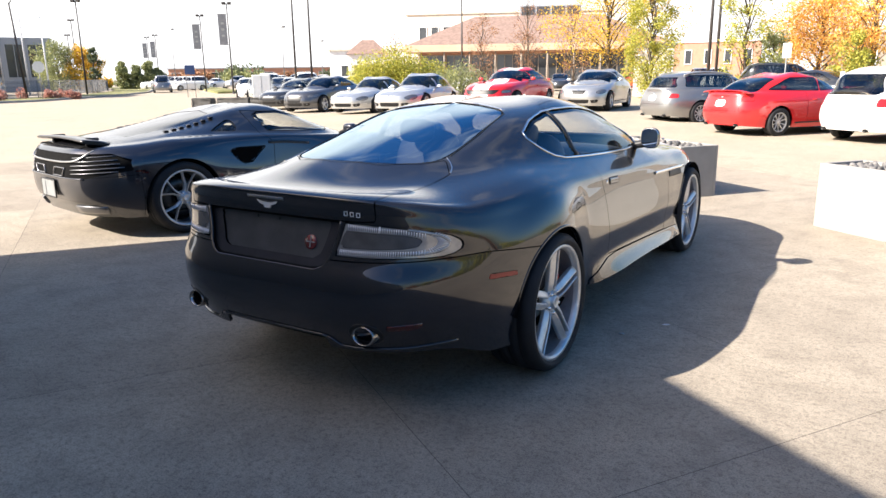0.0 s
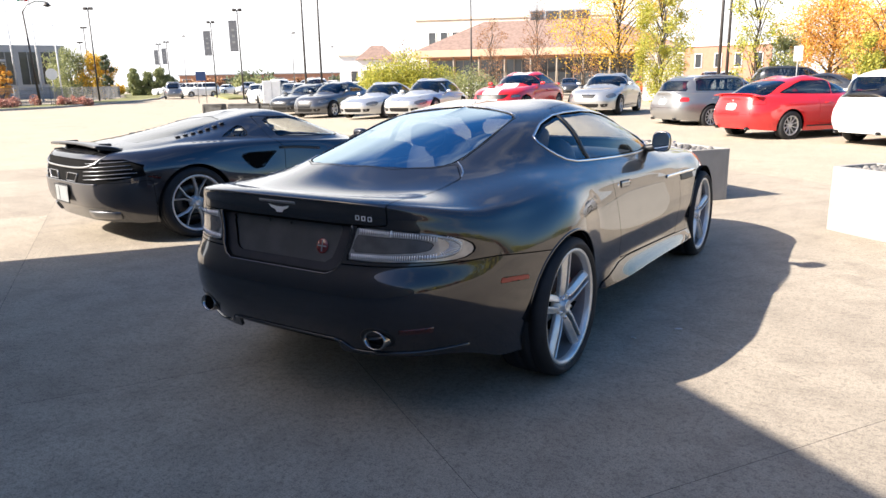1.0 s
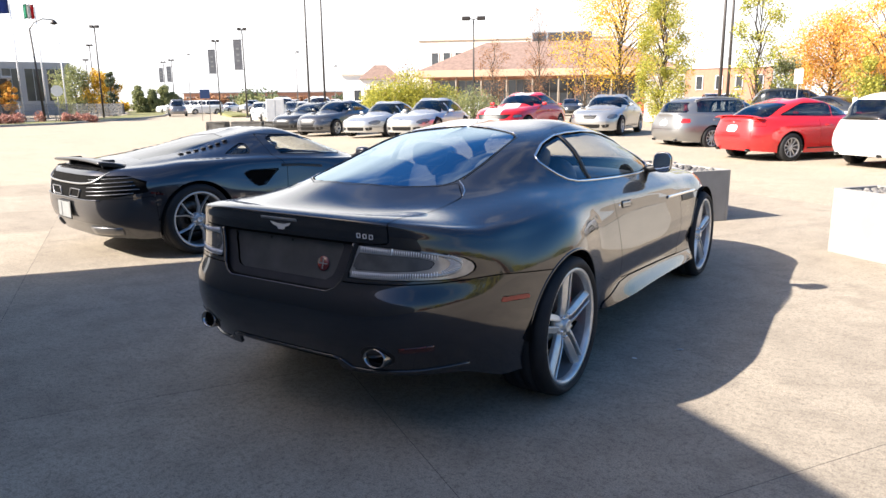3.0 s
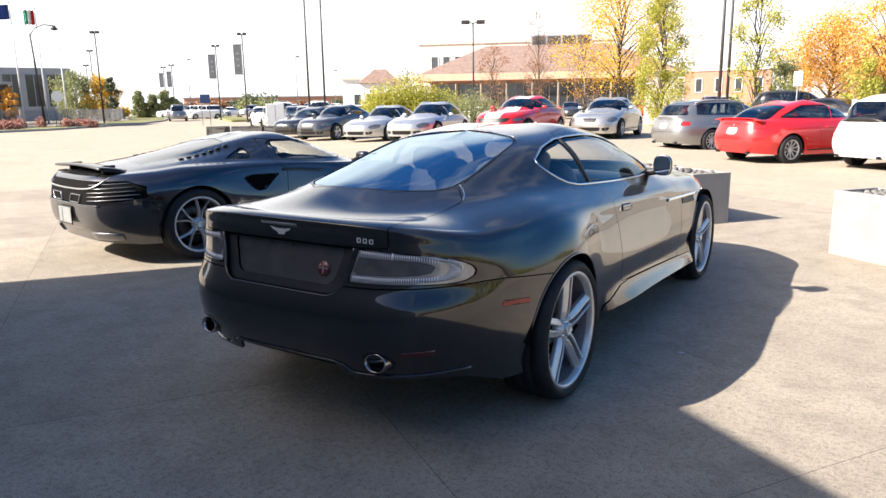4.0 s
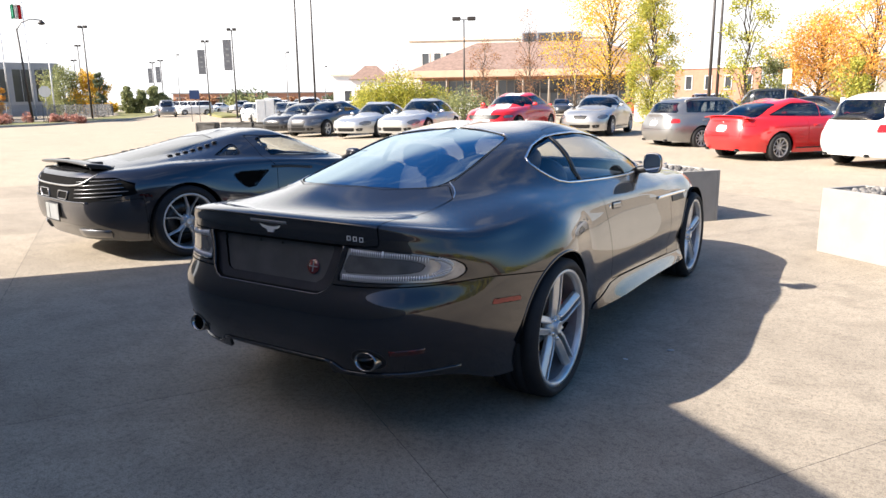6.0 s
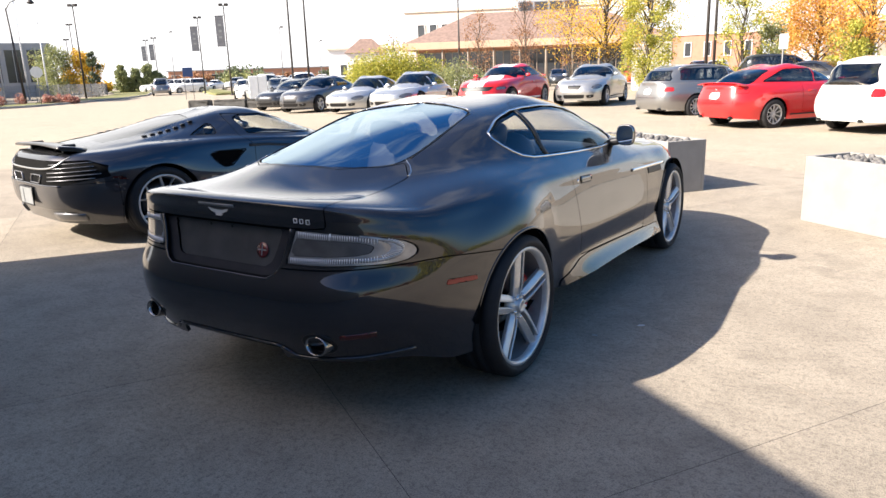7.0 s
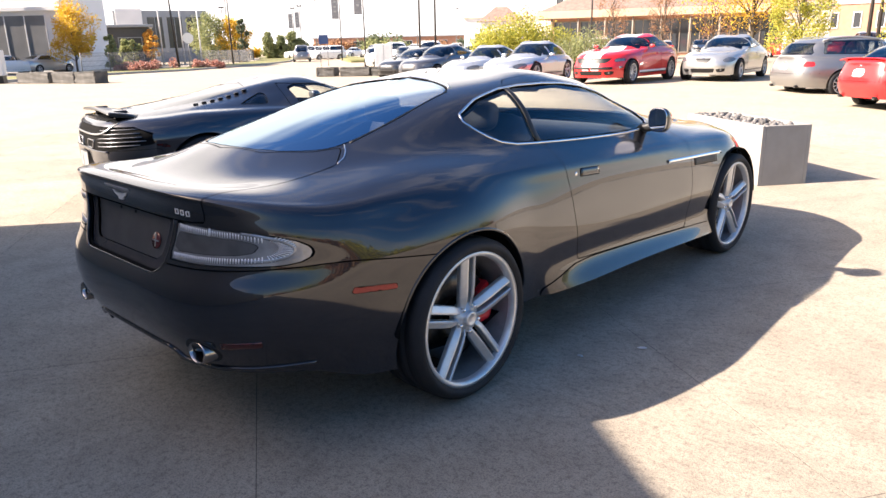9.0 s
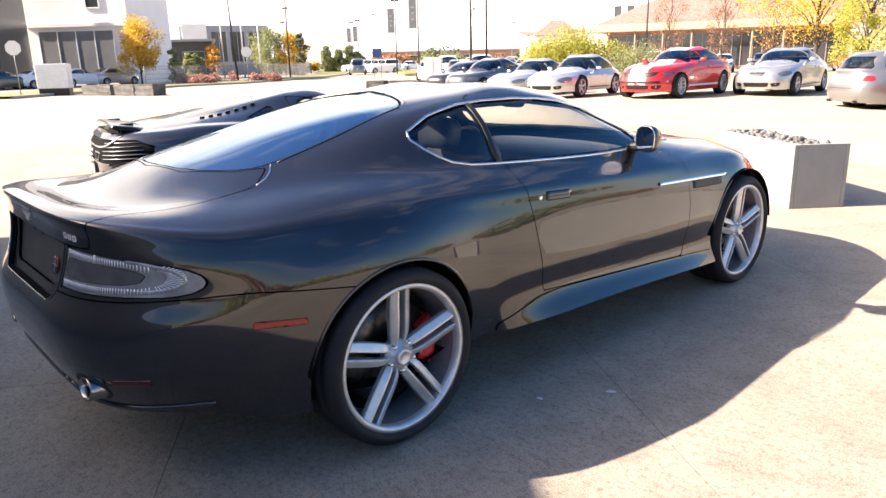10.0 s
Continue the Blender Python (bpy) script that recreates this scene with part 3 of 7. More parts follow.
    feats = []
    feats.append(("quarter_window", "side", [(.325, 1.125), (.50, 1.19), (.715, 1.226), (.715, .985), (.50, 1.0), (.40, 1.045)], 0, .3, M["glass"], .004, .01, -.004, "small clear rear quarter window"))
    feats.append(("side_window", "side", [(.735, 1.229), (1.10, 1.231), (1.42, 1.188), (1.72, 1.062), (1.84, .965), (1.60, .952), (1.2, .962), (.735, .985)], 0, .3, M["glass"], .004, .01, -.004, "clear door window under a chrome surround"))
    feats.append(("rear_window", "top", [(-.44, -.23), (-.40, -.345), (-.25, -.48), (0, -.52), (.25, -.48), (.40, -.345), (.44, -.23), (.428, .1), (.408, .38), (.385, .47), (.16, .56), (0, .58), (-.16, .56), (-.385, .47), (-.408, .38), (-.428, .1)], 1, .9, M["glass_rear"], .005, .012, -.004, "raked rear window reflecting the sky"))
    feats.append(("windscreen", "top", [(-.66, 1.95), (-.50, 1.60), (0, 1.53), (.50, 1.60), (.66, 1.95), (.38, 2.30), (0, 2.40), (-.38, 2.30)], 1, .9, M["glass"], .003, .01, -.003, "curved clear windscreen"))
    feats.append(("number_plate_panel", "rear", [(-.335, .868), (-.285, .727), (-.26, .715), (.26, .715), (.285, .727), (.335, .868)], 0, -.5, M["plate_black"], .0, -.010, -.032, "blank black number plate panel"))
    feats.append(("plate_recess", "rear", [(-.40, .876), (-.355, .72), (-.33, .69), (-.29, .672), (.29, .672), (.33, .69), (.355, .72), (.40, .876)], 0, -.5, M["recess"], .0, -.024, -.022, "dark recessed panel round the number plate"))
    feats.append(("lamp_core", "rear", [(.408, .835), (.58, .828), (.655, .818), (.69, .802), (.695, .788), (.68, .775), (.64, .768), (.389, .768)], 0, -.3, M["lens"], .001, .004, -.002, "dark smoked middle of the tail lamp"))
    feats.append(("tail_lamp", "rear", [(.414, .871), (.418, .871), (.63, .853), (.75, .822), (.792, .778), (.787, .74), (.75, .724), (.64, .731), (.376, .735), (.372, .736)], 1, -.3, M["lens_clear"], .002, .012, -.002, "clear ribbed tail lamp"))
    feats.append(("side_marker", "side", [(-.565, .595), (-.38, .578), (-.385, .600), (-.56, .618)], 0, .4, M["lens_amber"], .001, .004, .002, "orange-red side marker lamp"))
    feats.append(("boot_lid", "top", [(-.535, -.78), (-.53, -.345), (-.45, -.25), (-.40, -.36), (-.25, -.495), (0, -.535), (.25, -.495), (.40, -.36), (.45, -.25), (.53, -.345), (.535, -.78), (.55, -1.2), (-.55, -1.2)], 0, .874, gp, .0025, .016, 0, "gunmetal boot lid with a lip"))
    feats.append(("bumper", "side", [(-1.4, .1), (-1.4, .716), (-.62, .716), (-.535, .712), (-.15, .668), (-.15, .1)], 0, -1, gp, .0025, .016, 0, "gunmetal rear bumper"))
    feats.append(("sill", "side", [(.53, .326), (.80, .385), (.95, .388), (2.36, .298), (2.36, .1), (.53, .1)], 0, .45, gp, .002, .012, .006, "gunmetal side sill blade"))
    feats.append(("door", "side", [(.745, 1.30), (.745, .95), (.765, .84), (.80, .62), (.84, .40), (2.06, .32), (2.10, .62), (2.10, .84), (2.0, .94), (1.86, .97), (1.6, 1.30)], 0, .45, gp, .0025, .014, 0, "gunmetal door"))
    feats.append(("front_bumper", "side", [(3.09, .1), (3.09, .60), (3.4, .66), (4, .66), (4, .1)], 0, -1, gp, .0025, .014, 0, ""))
    feats.append(("bonnet", "top", [(-.52, 2.28), (0, 2.38), (.52, 2.28), (.46, 3.0), (.30, 3.45), (-.30, 3.45), (-.46, 3.0)], 0, .7, gp, .0025, .014, 0, "long gunmetal bonnet"))
    return lv, feats


coupe_levels, coupe_feats = coupe_spec()
coupe_feats = [tuple(M["gun"] if (i == 5 and v is None) else v for i, v in enumerate(f)) for f in coupe_feats]
COUPE = {"levels": coupe_levels, "features": coupe_feats, "n": 70, "per": 10, "paint": M["gun"], "wheelbase": 2.745, "track": 0.952, "track_front": 0.922, "tyre": 0.345, "arch": 0.376, "notches": [("rear", [(-.36, .1), (-.30, .375), (.30, .375), (.36, .1)], 0, -.5)], "pairs": ("lamp_core", "tail_lamp"),
         "wheel": "split5", "rim": 0.286, "tyre_w": 0.275, "detail": True, "caliper": True}
coupe, coupe_parts, coupe_shell = make_car("sports_coupe", COUPE, pose(0, 0, 0), "dark gunmetal grand touring coupe parked on the shaded concrete", "car")



# trims that lie on a shell
def tree_of(mesh):
    return BVHTree.FromPolygons([tuple(p) for p in mesh[0].tolist()], mesh[2].tolist())


def on_shell(tree, view, pts, sx=1, lift=0.0):
    """Points of a side, rear, front or top view, laid on the shell."""
    out = []
    for a, b in pts:
        org, way = {"side": ((3 * sx, a, b), (-sx, 0, 0)), "rear": ((a, -4, b), (0, 1, 0)), "front": ((a, 8, b), (0, -1, 0)), "top": ((a, b, 5), (0, 0, -1))}[view]
        p, n, _, _ = tree.ray_cast(Vector(org), Vector(way))
        if p is None:
            p, n, _, _ = tree.find_nearest(Vector(org) + Vector(way) * (2.1 if view == "side" else 3))
        if n.dot(Vector(way)) > 0:
            n = -n
        out.append((p + n * lift, n))
    return out


def densify(pts, step=0.03, closed=False):
    q = list(pts) + ([pts[0]] if closed else [])
    out = []
    for (a, b), (c, d) in zip(q, q[1:]):
        k = max(1, int(math.hypot(c - a, d - b) / step))
        out += [(a + (c - a) * i / k, b + (d - b) * i / k) for i in range(k)]
    return out if closed else out + [q[-1]]


def smooth_ring(pts, rounds=2):
    """Round off the corners of a closed outline."""
    for _ in range(rounds):
        out = []
        for (a, b), (c, d) in zip(pts, pts[1:] + pts[:1]):
            out += [(a * .75 + c * .25, b * .75 + d * .25), (a * .25 + c * .75, b * .25 + d * .75)]
        pts = out
    return pts


def smooth_open(pts, rounds=2):
    """Round off the corners of an open line."""
    for _ in range(rounds):
        out = [pts[0]]
        for (a, b), (c, d) in zip(pts, pts[1:]):
            out += [(a * .75 + c * .25, b * .75 + d * .25), (a * .25 + c * .75, b * .25 + d * .75)]
        pts = out + [pts[-1]]
    return pts


def strip(laid, width, height, closed=False):
    """A raised moulding along points on a shell."""
    bm = bmesh.new()
    rings = []
    k = len(laid)
    for i, (p, n) in enumerate(laid):
        a = laid[(i - 1) % k][0] if closed or i > 0 else p
        b = laid[(i + 1) % k][0] if closed or i < k - 1 else p
        d = (b - a).normalized()
        s = d.cross(n).normalized()
        rings.append([bm.verts.new(p + s * u * width + n * v * height) for u, v in ((-.5, -.6), (-.5, .5), (-.28, 1), (.28, 1), (.5, .5), (.5, -.6))])
    pairs = list(zip(rings, rings[1:])) + ([(rings[-1], rings[0])] if closed else [])
    for p, q in pairs:
        for j in range(6):
            bm.faces.new((p[j], p[(j + 1) % 6], q[(j + 1) % 6], q[j])).smooth = True
    if not closed:
        bm.faces.new(rings[0])
        bm.faces.new(rings[-1][::-1])
    bmesh.ops.recalc_face_normals(bm, faces=bm.faces)
    return bm


def ball(c, s, m=None, seg=20, power=1.0):
    """A rounded block: a sphere squared off by power, stretched to the half sizes s."""
    bm = bmesh.new()
    bmesh.ops.create_uvsphere(bm, u_segments=seg, v_segments=seg * 2 // 3, radius=1.0)
    for v in bm.verts:
        v.co = Vector([math.copysign(abs(a) ** power, a) * b for a, b in zip(v.co, s)])
        v.co = (m or Matrix()) @ v.co + Vector(c)
    for f in bm.faces:
        f.smooth = True
    return bm


def coupe_details():
    tree = tree_of(coupe_shell)
    ring = densify(smooth_ring([(.312, 1.122), (.42, 1.168), (.50, 1.196), (.72, 1.234), (1.10, 1.237), (1.42, 1.194), (1.72, 1.070), (1.86, .962), (1.60, .945), (1.2, .955), (.735, .977), (.50, .992), (.39, 1.045)], 1), .025, True)
    for sx in (1, -1):
        part("window_trim", strip(on_shell(tree, "side", ring, sx, .001), .0105, .005, True), M["chrome"], coupe, "chrome window surround")
        part("door_pillar", strip(on_shell(tree, "side", densify([(.725, 1.228), (.725, .985)]), sx, .0), .03, .004), M["black"], coupe, "black pillar between the side windows")
        part("vent_opening", strip(on_shell(tree, "side", densify([(2.14, .715), (2.30, .708), (2.46, .702)]), sx, -.004), .055, .006), M["black"], coupe, "black side vent")
        part("side_strake", strip(on_shell(tree, "side", densify([(1.80, .757), (2.1, .745), (2.52, .728)]), sx, .002), .02, .007), M["chrome"], coupe, "chrome strake over the side vent")
        hd = on_shell(tree, "side", densify([(.885, .822), (1.06, .812)], .02), sx, .0)
        handle = part("door_handle", strip(hd, .038, .0035), M["gun"], coupe, "flush door handle")
        part("handle_gap", strip([(p - n * .0015, n) for p, n in hd], .046, .0022), M["liner"], handle)
        kp, _ = on_shell(tree, "side", [(.845, .822)], sx)[0]
        part("door_lock", ball(kp, (.004, .011, .011)), M["chrome"], coupe, "round chrome door lock")
        # door mirror
        housing = ball((0, 0, 0), (.068, .075, .073), None, 28, .66)
        for v in housing.verts:                               # flat at the back, drawn in towards the front
            ahead = min(1, max(0, (v.co.y + .055) / .13))
            v.co.x = v.co.x * (1 - .42 * ahead ** 1.6) - sx * .018 * ahead
            v.co.z = v.co.z * (1 - .46 * ahead ** 1.5) - .012 * ahead
            v.co.y = max(v.co.y, -.050)
        housing.transform(pose(sx * .866, 1.705, 1.010, 0, 0, sx * -5))
        mir = part("door_mirror", housing, M["gun"], coupe, "gunmetal door mirror housing")
        part("mirror_lamp", ball((sx * .930, 1.725, 1.004), (.006, .020, .006), pose(0, 0, 0, 0, 0, sx * -5), 12, .8), M["plate_white"], mir, "small white repeater lamp")
        pane = ball((0, 0, 0), (.060, .012, .065), None, 24, .7)
        for v in pane.verts:
            v.co.y = max(v.co.y, -.004)
        pane.transform(pose(sx * .862, 1.654, 1.010, 0, 0, sx * -8))
        part("mirror_glass", pane, M["mirror"], mir, "flat mirror glass")
        part("mirror_arm", ball((sx * .79, 1.725, .962), (.085, .038, .026), pose(0, 0, 0, 0, -sx * 12), 20, .7), M["black"], mir, "black mirror arm")
        # exhaust
        pipe = lathe([(-.16, .042), (.020, .044), (.027, .0425), (.026, .038), (.006, .0365)], 28, "z")
        pipe.transform(pose(sx * .505, -.968, .412, 84, 0, sx * 4) @ Matrix.Diagonal((1.22, .92, 1, 1)))
        tip = part("exhaust_tip", pipe, M["steel"], coupe, "oval polished exhaust tip")
        bore = lathe([(.006, .0365), (-.10, .034), (-.10, .0)], 28, "z")
        bore.transform(pose(sx * .505, -.968, .412, 84, 0, sx * 4) @ Matrix.Diagonal((1.22, .92, 1, 1)))
        part("bore", bore, M["liner"], tip, "plain black bore")
        part("exhaust_surround", strip([(p, n) for p, n in on_shell(tree, "rear", [(sx * .505 + .060 * math.cos(a), .416 + .045 * math.sin(a)) for a in np.linspace(0, 2 * math.pi, 20, endpoint=False)], 1, .0)], .016, .003, True), M["black"], coupe)
        part("rear_reflector", strip(on_shell(tree, "rear", densify([(sx * .59, .446), (sx * .70, .452)], .02), 1, .0), .026, .003), M["lens_dim"], coupe, "dark red rear reflector")
        part("lower_lip", strip(on_shell(tree, "rear", densify([(sx * .318, .380), (sx * .335, .37), (sx * .37, .342), (sx * .44, .338), (sx * .62, .338), (sx * .76, .345)], .02), 1, .0), .014, .008), M["gun"], coupe, "glossy lower edge of the rear bumper")
        part("boot_corner_trim", strip(on_shell(tree, "top", densify([(sx * .440, -.228), (sx * .475, -.250), (sx * .505, -.285), (sx * .525, -.335)], .02), 1, .001), .004, .002), M["chrome"], coupe, "bright trim at the window corner")
    part("lower_lip", strip(on_shell(tree, "rear", densify([(-.318, .380), (-.29, .386), (.29, .386), (.318, .380)], .02), 1, .0), .012, .008), M["gun"], coupe)
    part("rear_window_trim", strip(on_shell(tree, "top", densify([(-.375, .485), (-.16, .57), (0, .59), (.16, .57), (.375, .485)], .03), 1, .001), .012, .004), M["chrome"], coupe, "chrome strip over the rear window")
    for sx in (1, -1):
        part("rear_window_seal", strip(on_shell(tree, "top", densify([(sx * .405, .43), (sx * .422, .25), (sx * .434, .1), (sx * .440, -.08), (sx * .444, -.20)], .03), 1, .001), .006, .002), M["black"], coupe, "black rear window seal")
    for sx in (1, -1):
        lamp = coupe_parts["tail_lamp"][0 if sx > 0 else 1]
        for k in range(40):
            x0 = .395 + .0078 * k
            top, low = float(np.interp(x0, (.425, .63, .75), (.868, .850, .818))), float(np.interp(x0, (.43, .68, .72), (.764, .760, .768)))
            mid_ = float(np.interp(x0, (.428, .58, .655, .692), (.836, .830, .821, .806)))
            for za, zb in ((mid_ + .003, top - .005), (.741, low - .003)):
                if zb - za > .006 and (x0 > .42 or zb < .8):
                    part("lamp_rib", strip(on_shell(tree, "rear", [(sx * x0, za), (sx * x0, zb)], 1, -.0025), .0042, .0026), M["lamp_rib"], lamp)
        for k in range(17):
            w = -1.30 + .15 * k
            ri, ro = (.702, .789), (.060, .046)
            za, zb = (ri[0] + .030 * math.cos(w), ri[1] + .027 * math.sin(w)), (ri[0] + ro[0] * math.cos(w), ri[1] + ro[1] * math.sin(w) - .004)
            part("lamp_rib", strip(on_shell(tree, "rear", [(sx * za[0], za[1]), (sx * zb[0], zb[1])], 1, -.0025), .0036, .0024), M["lamp_rib"], lamp)
        part("lamp_divider", strip(on_shell(tree, "rear", [(sx * .552, .833), (sx * .556, .858)], 1, -.001), .006, .004), M["bright"], lamp, "bright dividing rib")
        bow = densify(smooth_open([(.650, .747), (.705, .744), (.748, .752), (.764, .776), (.748, .806), (.700, .830), (.650, .842)]), .008)
        part("lamp_reflector", strip(on_shell(tree, "rear", [(sx * u, v) for u, v in bow], 1, -.003), .013, .0032), M["lens_clear"], lamp, "curved lamp reflector")
    # flat sheet added to deepen shade below, rising to the tail between the exhausts
    tray = bmesh.new()
    rows = []
    for y, z, w in ((3.30, .15, .78), (2.30, .135, .62), (.45, .135, .62), (-.30, .16, .60), (-.50, .20, .58), (-.66, .26, .50)):
        rows.append([tray.verts.new((x * w, y, z + .01 * abs(x) ** 3)) for x in (-1, -.5, 0, .5, 1)])
    for p, q in zip(rows, rows[1:]):
        for j in range(4):
            tray.faces.new((p[j], p[j + 1], q[j + 1], q[j]))
    bmesh.ops.solidify(tray, geom=tray.faces[:], thickness=.012)
    part("undertray", tray, M["liner"], coupe, "added black sheet that deepens the shade below")
    for sx in (1, -1):
        for yw in (0.0, 2.745):
            arc = [(yw + .381 * math.cos(a), .345 + .381 * math.sin(a)) for a in np.linspace(.12, math.pi - .12, 40)]
            part("arch_lip", strip(on_shell(tree, "side", arc, sx, .0), .012, .004), M["gun"], coupe)
    part("stop_lamp", strip(on_shell(tree, "rear", densify([(-.105, .945), (.105, .945)], .03), 1, .0), .013, .004), M["plate"], coupe, "pale high-level brake lamp strip")
    # wing-shaped badge, plain
    wb_ = bmesh.new()
    lay = on_shell(tree, "rear", [(0, .913)], 1)[0]
    outline = [(-.062, .016), (-.045, .002), (-.02, -.006), (-.016, -.016), (.016, -.016), (.02, -.006), (.045, .002), (.062, .016), (.02, .008), (-.02, .008)]
    vs = [wb_.verts.new((x, lay[0].y - .006, .913 + z)) for x, z in outline]
    f = wb_.faces.new(vs)
    ex = bmesh.ops.extrude_face_region(wb_, geom=[f])
    for v in ex["geom"]:
        if isinstance(v, bmesh.types.BMVert):
            v.co.y += .010
    bmesh.ops.recalc_face_normals(wb_, faces=wb_.faces)
    part("badge", wb_, M["bright"], coupe, "small chrome badge")
    for x0, z0 in ((.418, .906), (.445, .904), (.472, .902)):
        p, n = on_shell(tree, "rear", [(x0, z0)], 1)[0]
        bm = bmesh.new()
        turn = Matrix.Translation(p) @ Vector((0, -1, 0)).rotation_difference(n).to_matrix().to_4x4()
        for c, s in (((0, 0, .008), (.016, .006, .003)), ((0, 0, -.008), (.016, .006, .003)), ((-.007, 0, 0), (.003, .006, .013)), ((.007, 0, 0), (.003, .006, .013))):
            add_box(bm, c, s, turn)
        part("model_badge_mark", bm, M["bright"], coupe, "small chrome mark")
    # round badge on the plate panel
    p, n = on_shell(tree, "rear", [(.222, .775)], 1)[0]
    rnd = lathe([(0, 0), (0, .030), (.004, .032), (.006, .031), (.006, 0)], 28, "z")
    m_r = Matrix.Translation(p - n * .030) @ Vector((0, 0, 1)).rotation_difference(n).to_matrix().to_4x4()
    rnd.transform(m_r)
    rb = part("round_badge", rnd, M["badge_red"], coupe, "small dark red round badge with a pale cross")
    bm = bmesh.new()
    add_box(bm, (0, 0, .007), (.005, .046, .002), m_r)
    add_box(bm, (0, 0, .0072), (.046, .005, .002), m_r)
    part("badge_cross", bm, M["plate"], rb)
    part("plate_surround", strip(on_shell(tree, "rear", densify([(-.392, .872), (-.352, .72), (-.325, .688), (-.288, .671), (.288, .671), (.325, .688), (.352, .72), (.392, .872)], .02), 1, -.004), .010, .006), M["gun"], coupe, "glossy edge of the number plate recess")
    for x0 in (-.10, .03):
        p, n = on_shell(tree, "rear", [(x0, .85)], 1)[0]
        part("plate_bolt", ball(p - n * .031, (.007, .004, .007)), M["black"], coupe)
    # cabin
    for sx in (-1, 1):
        seat = bmesh.new()
        join(seat, ball((sx * .36, 1.12, .56), (.25, .27, .10), None, 20, .6))
        part("seat_cushion", seat, M["leather"], coupe, "dark leather seat cushion")
        part("seat_back", ball((sx * .36, .80, .80), (.24, .09, .30), pose(0, 0, 0, -16), 24, .6), M["leather"], coupe, "dark leather seat back")
        part("headrest", ball((sx * .36, .70, 1.09), (.12, .055, .075), pose(0, 0, 0, -10), 20, .6), M["leather"], coupe, "dark leather headrest")
        part("rear_seat", ball((sx * .33, .30, .66), (.25, .16, .22), pose(0, 0, 0, -20), 20, .6), M["leather"], coupe, "dark leather rear seat")
        part("door_card", box((sx * .74, 1.4, .66), (.05, 1.2, .5), .02), M["leather_pale"], coupe, "grey leather door lining")
    part("dashboard", ball((0, 1.88, .80), (.70, .26, .13), None, 24, .6), M["leather"], coupe, "dark leather dashboard")
    part("parcel_shelf", box((0, -.02, .87), (1.0, .62, .03), .012), M["leather"], coupe, "dark parcel shelf")
    part("centre_console", box((0, 1.2, .55), (.22, 1.1, .22), .03), M["leather"], coupe)
    part("cabin_floor", box((0, 1.2, .30), (1.5, 1.9, .04), .01), M["leather"], coupe)
    sw = bmesh.new()
    pts = [Vector((.18 * math.cos(a), 0, .18 * math.sin(a))) for a in np.linspace(0, 2 * math.pi, 25)]
    join(sw, tube(pts, .016, 8, None, False))
    add_box(sw, (0, 0, 0), (.34, .03, .035), None, .008)
    add_box(sw, (0, 0, -.09), (.04, .03, .17), None, .008)
    sw.transform(pose(-.36, 1.52, .84, -24))
    part("steering_wheel", sw, M["leather"], coupe, "dark leather steering wheel")
    part("interior_mirror", ball((0, 1.60, 1.165), (.09, .016, .022), None, 16, .6), M["black"], coupe, "interior mirror")


coupe_details()

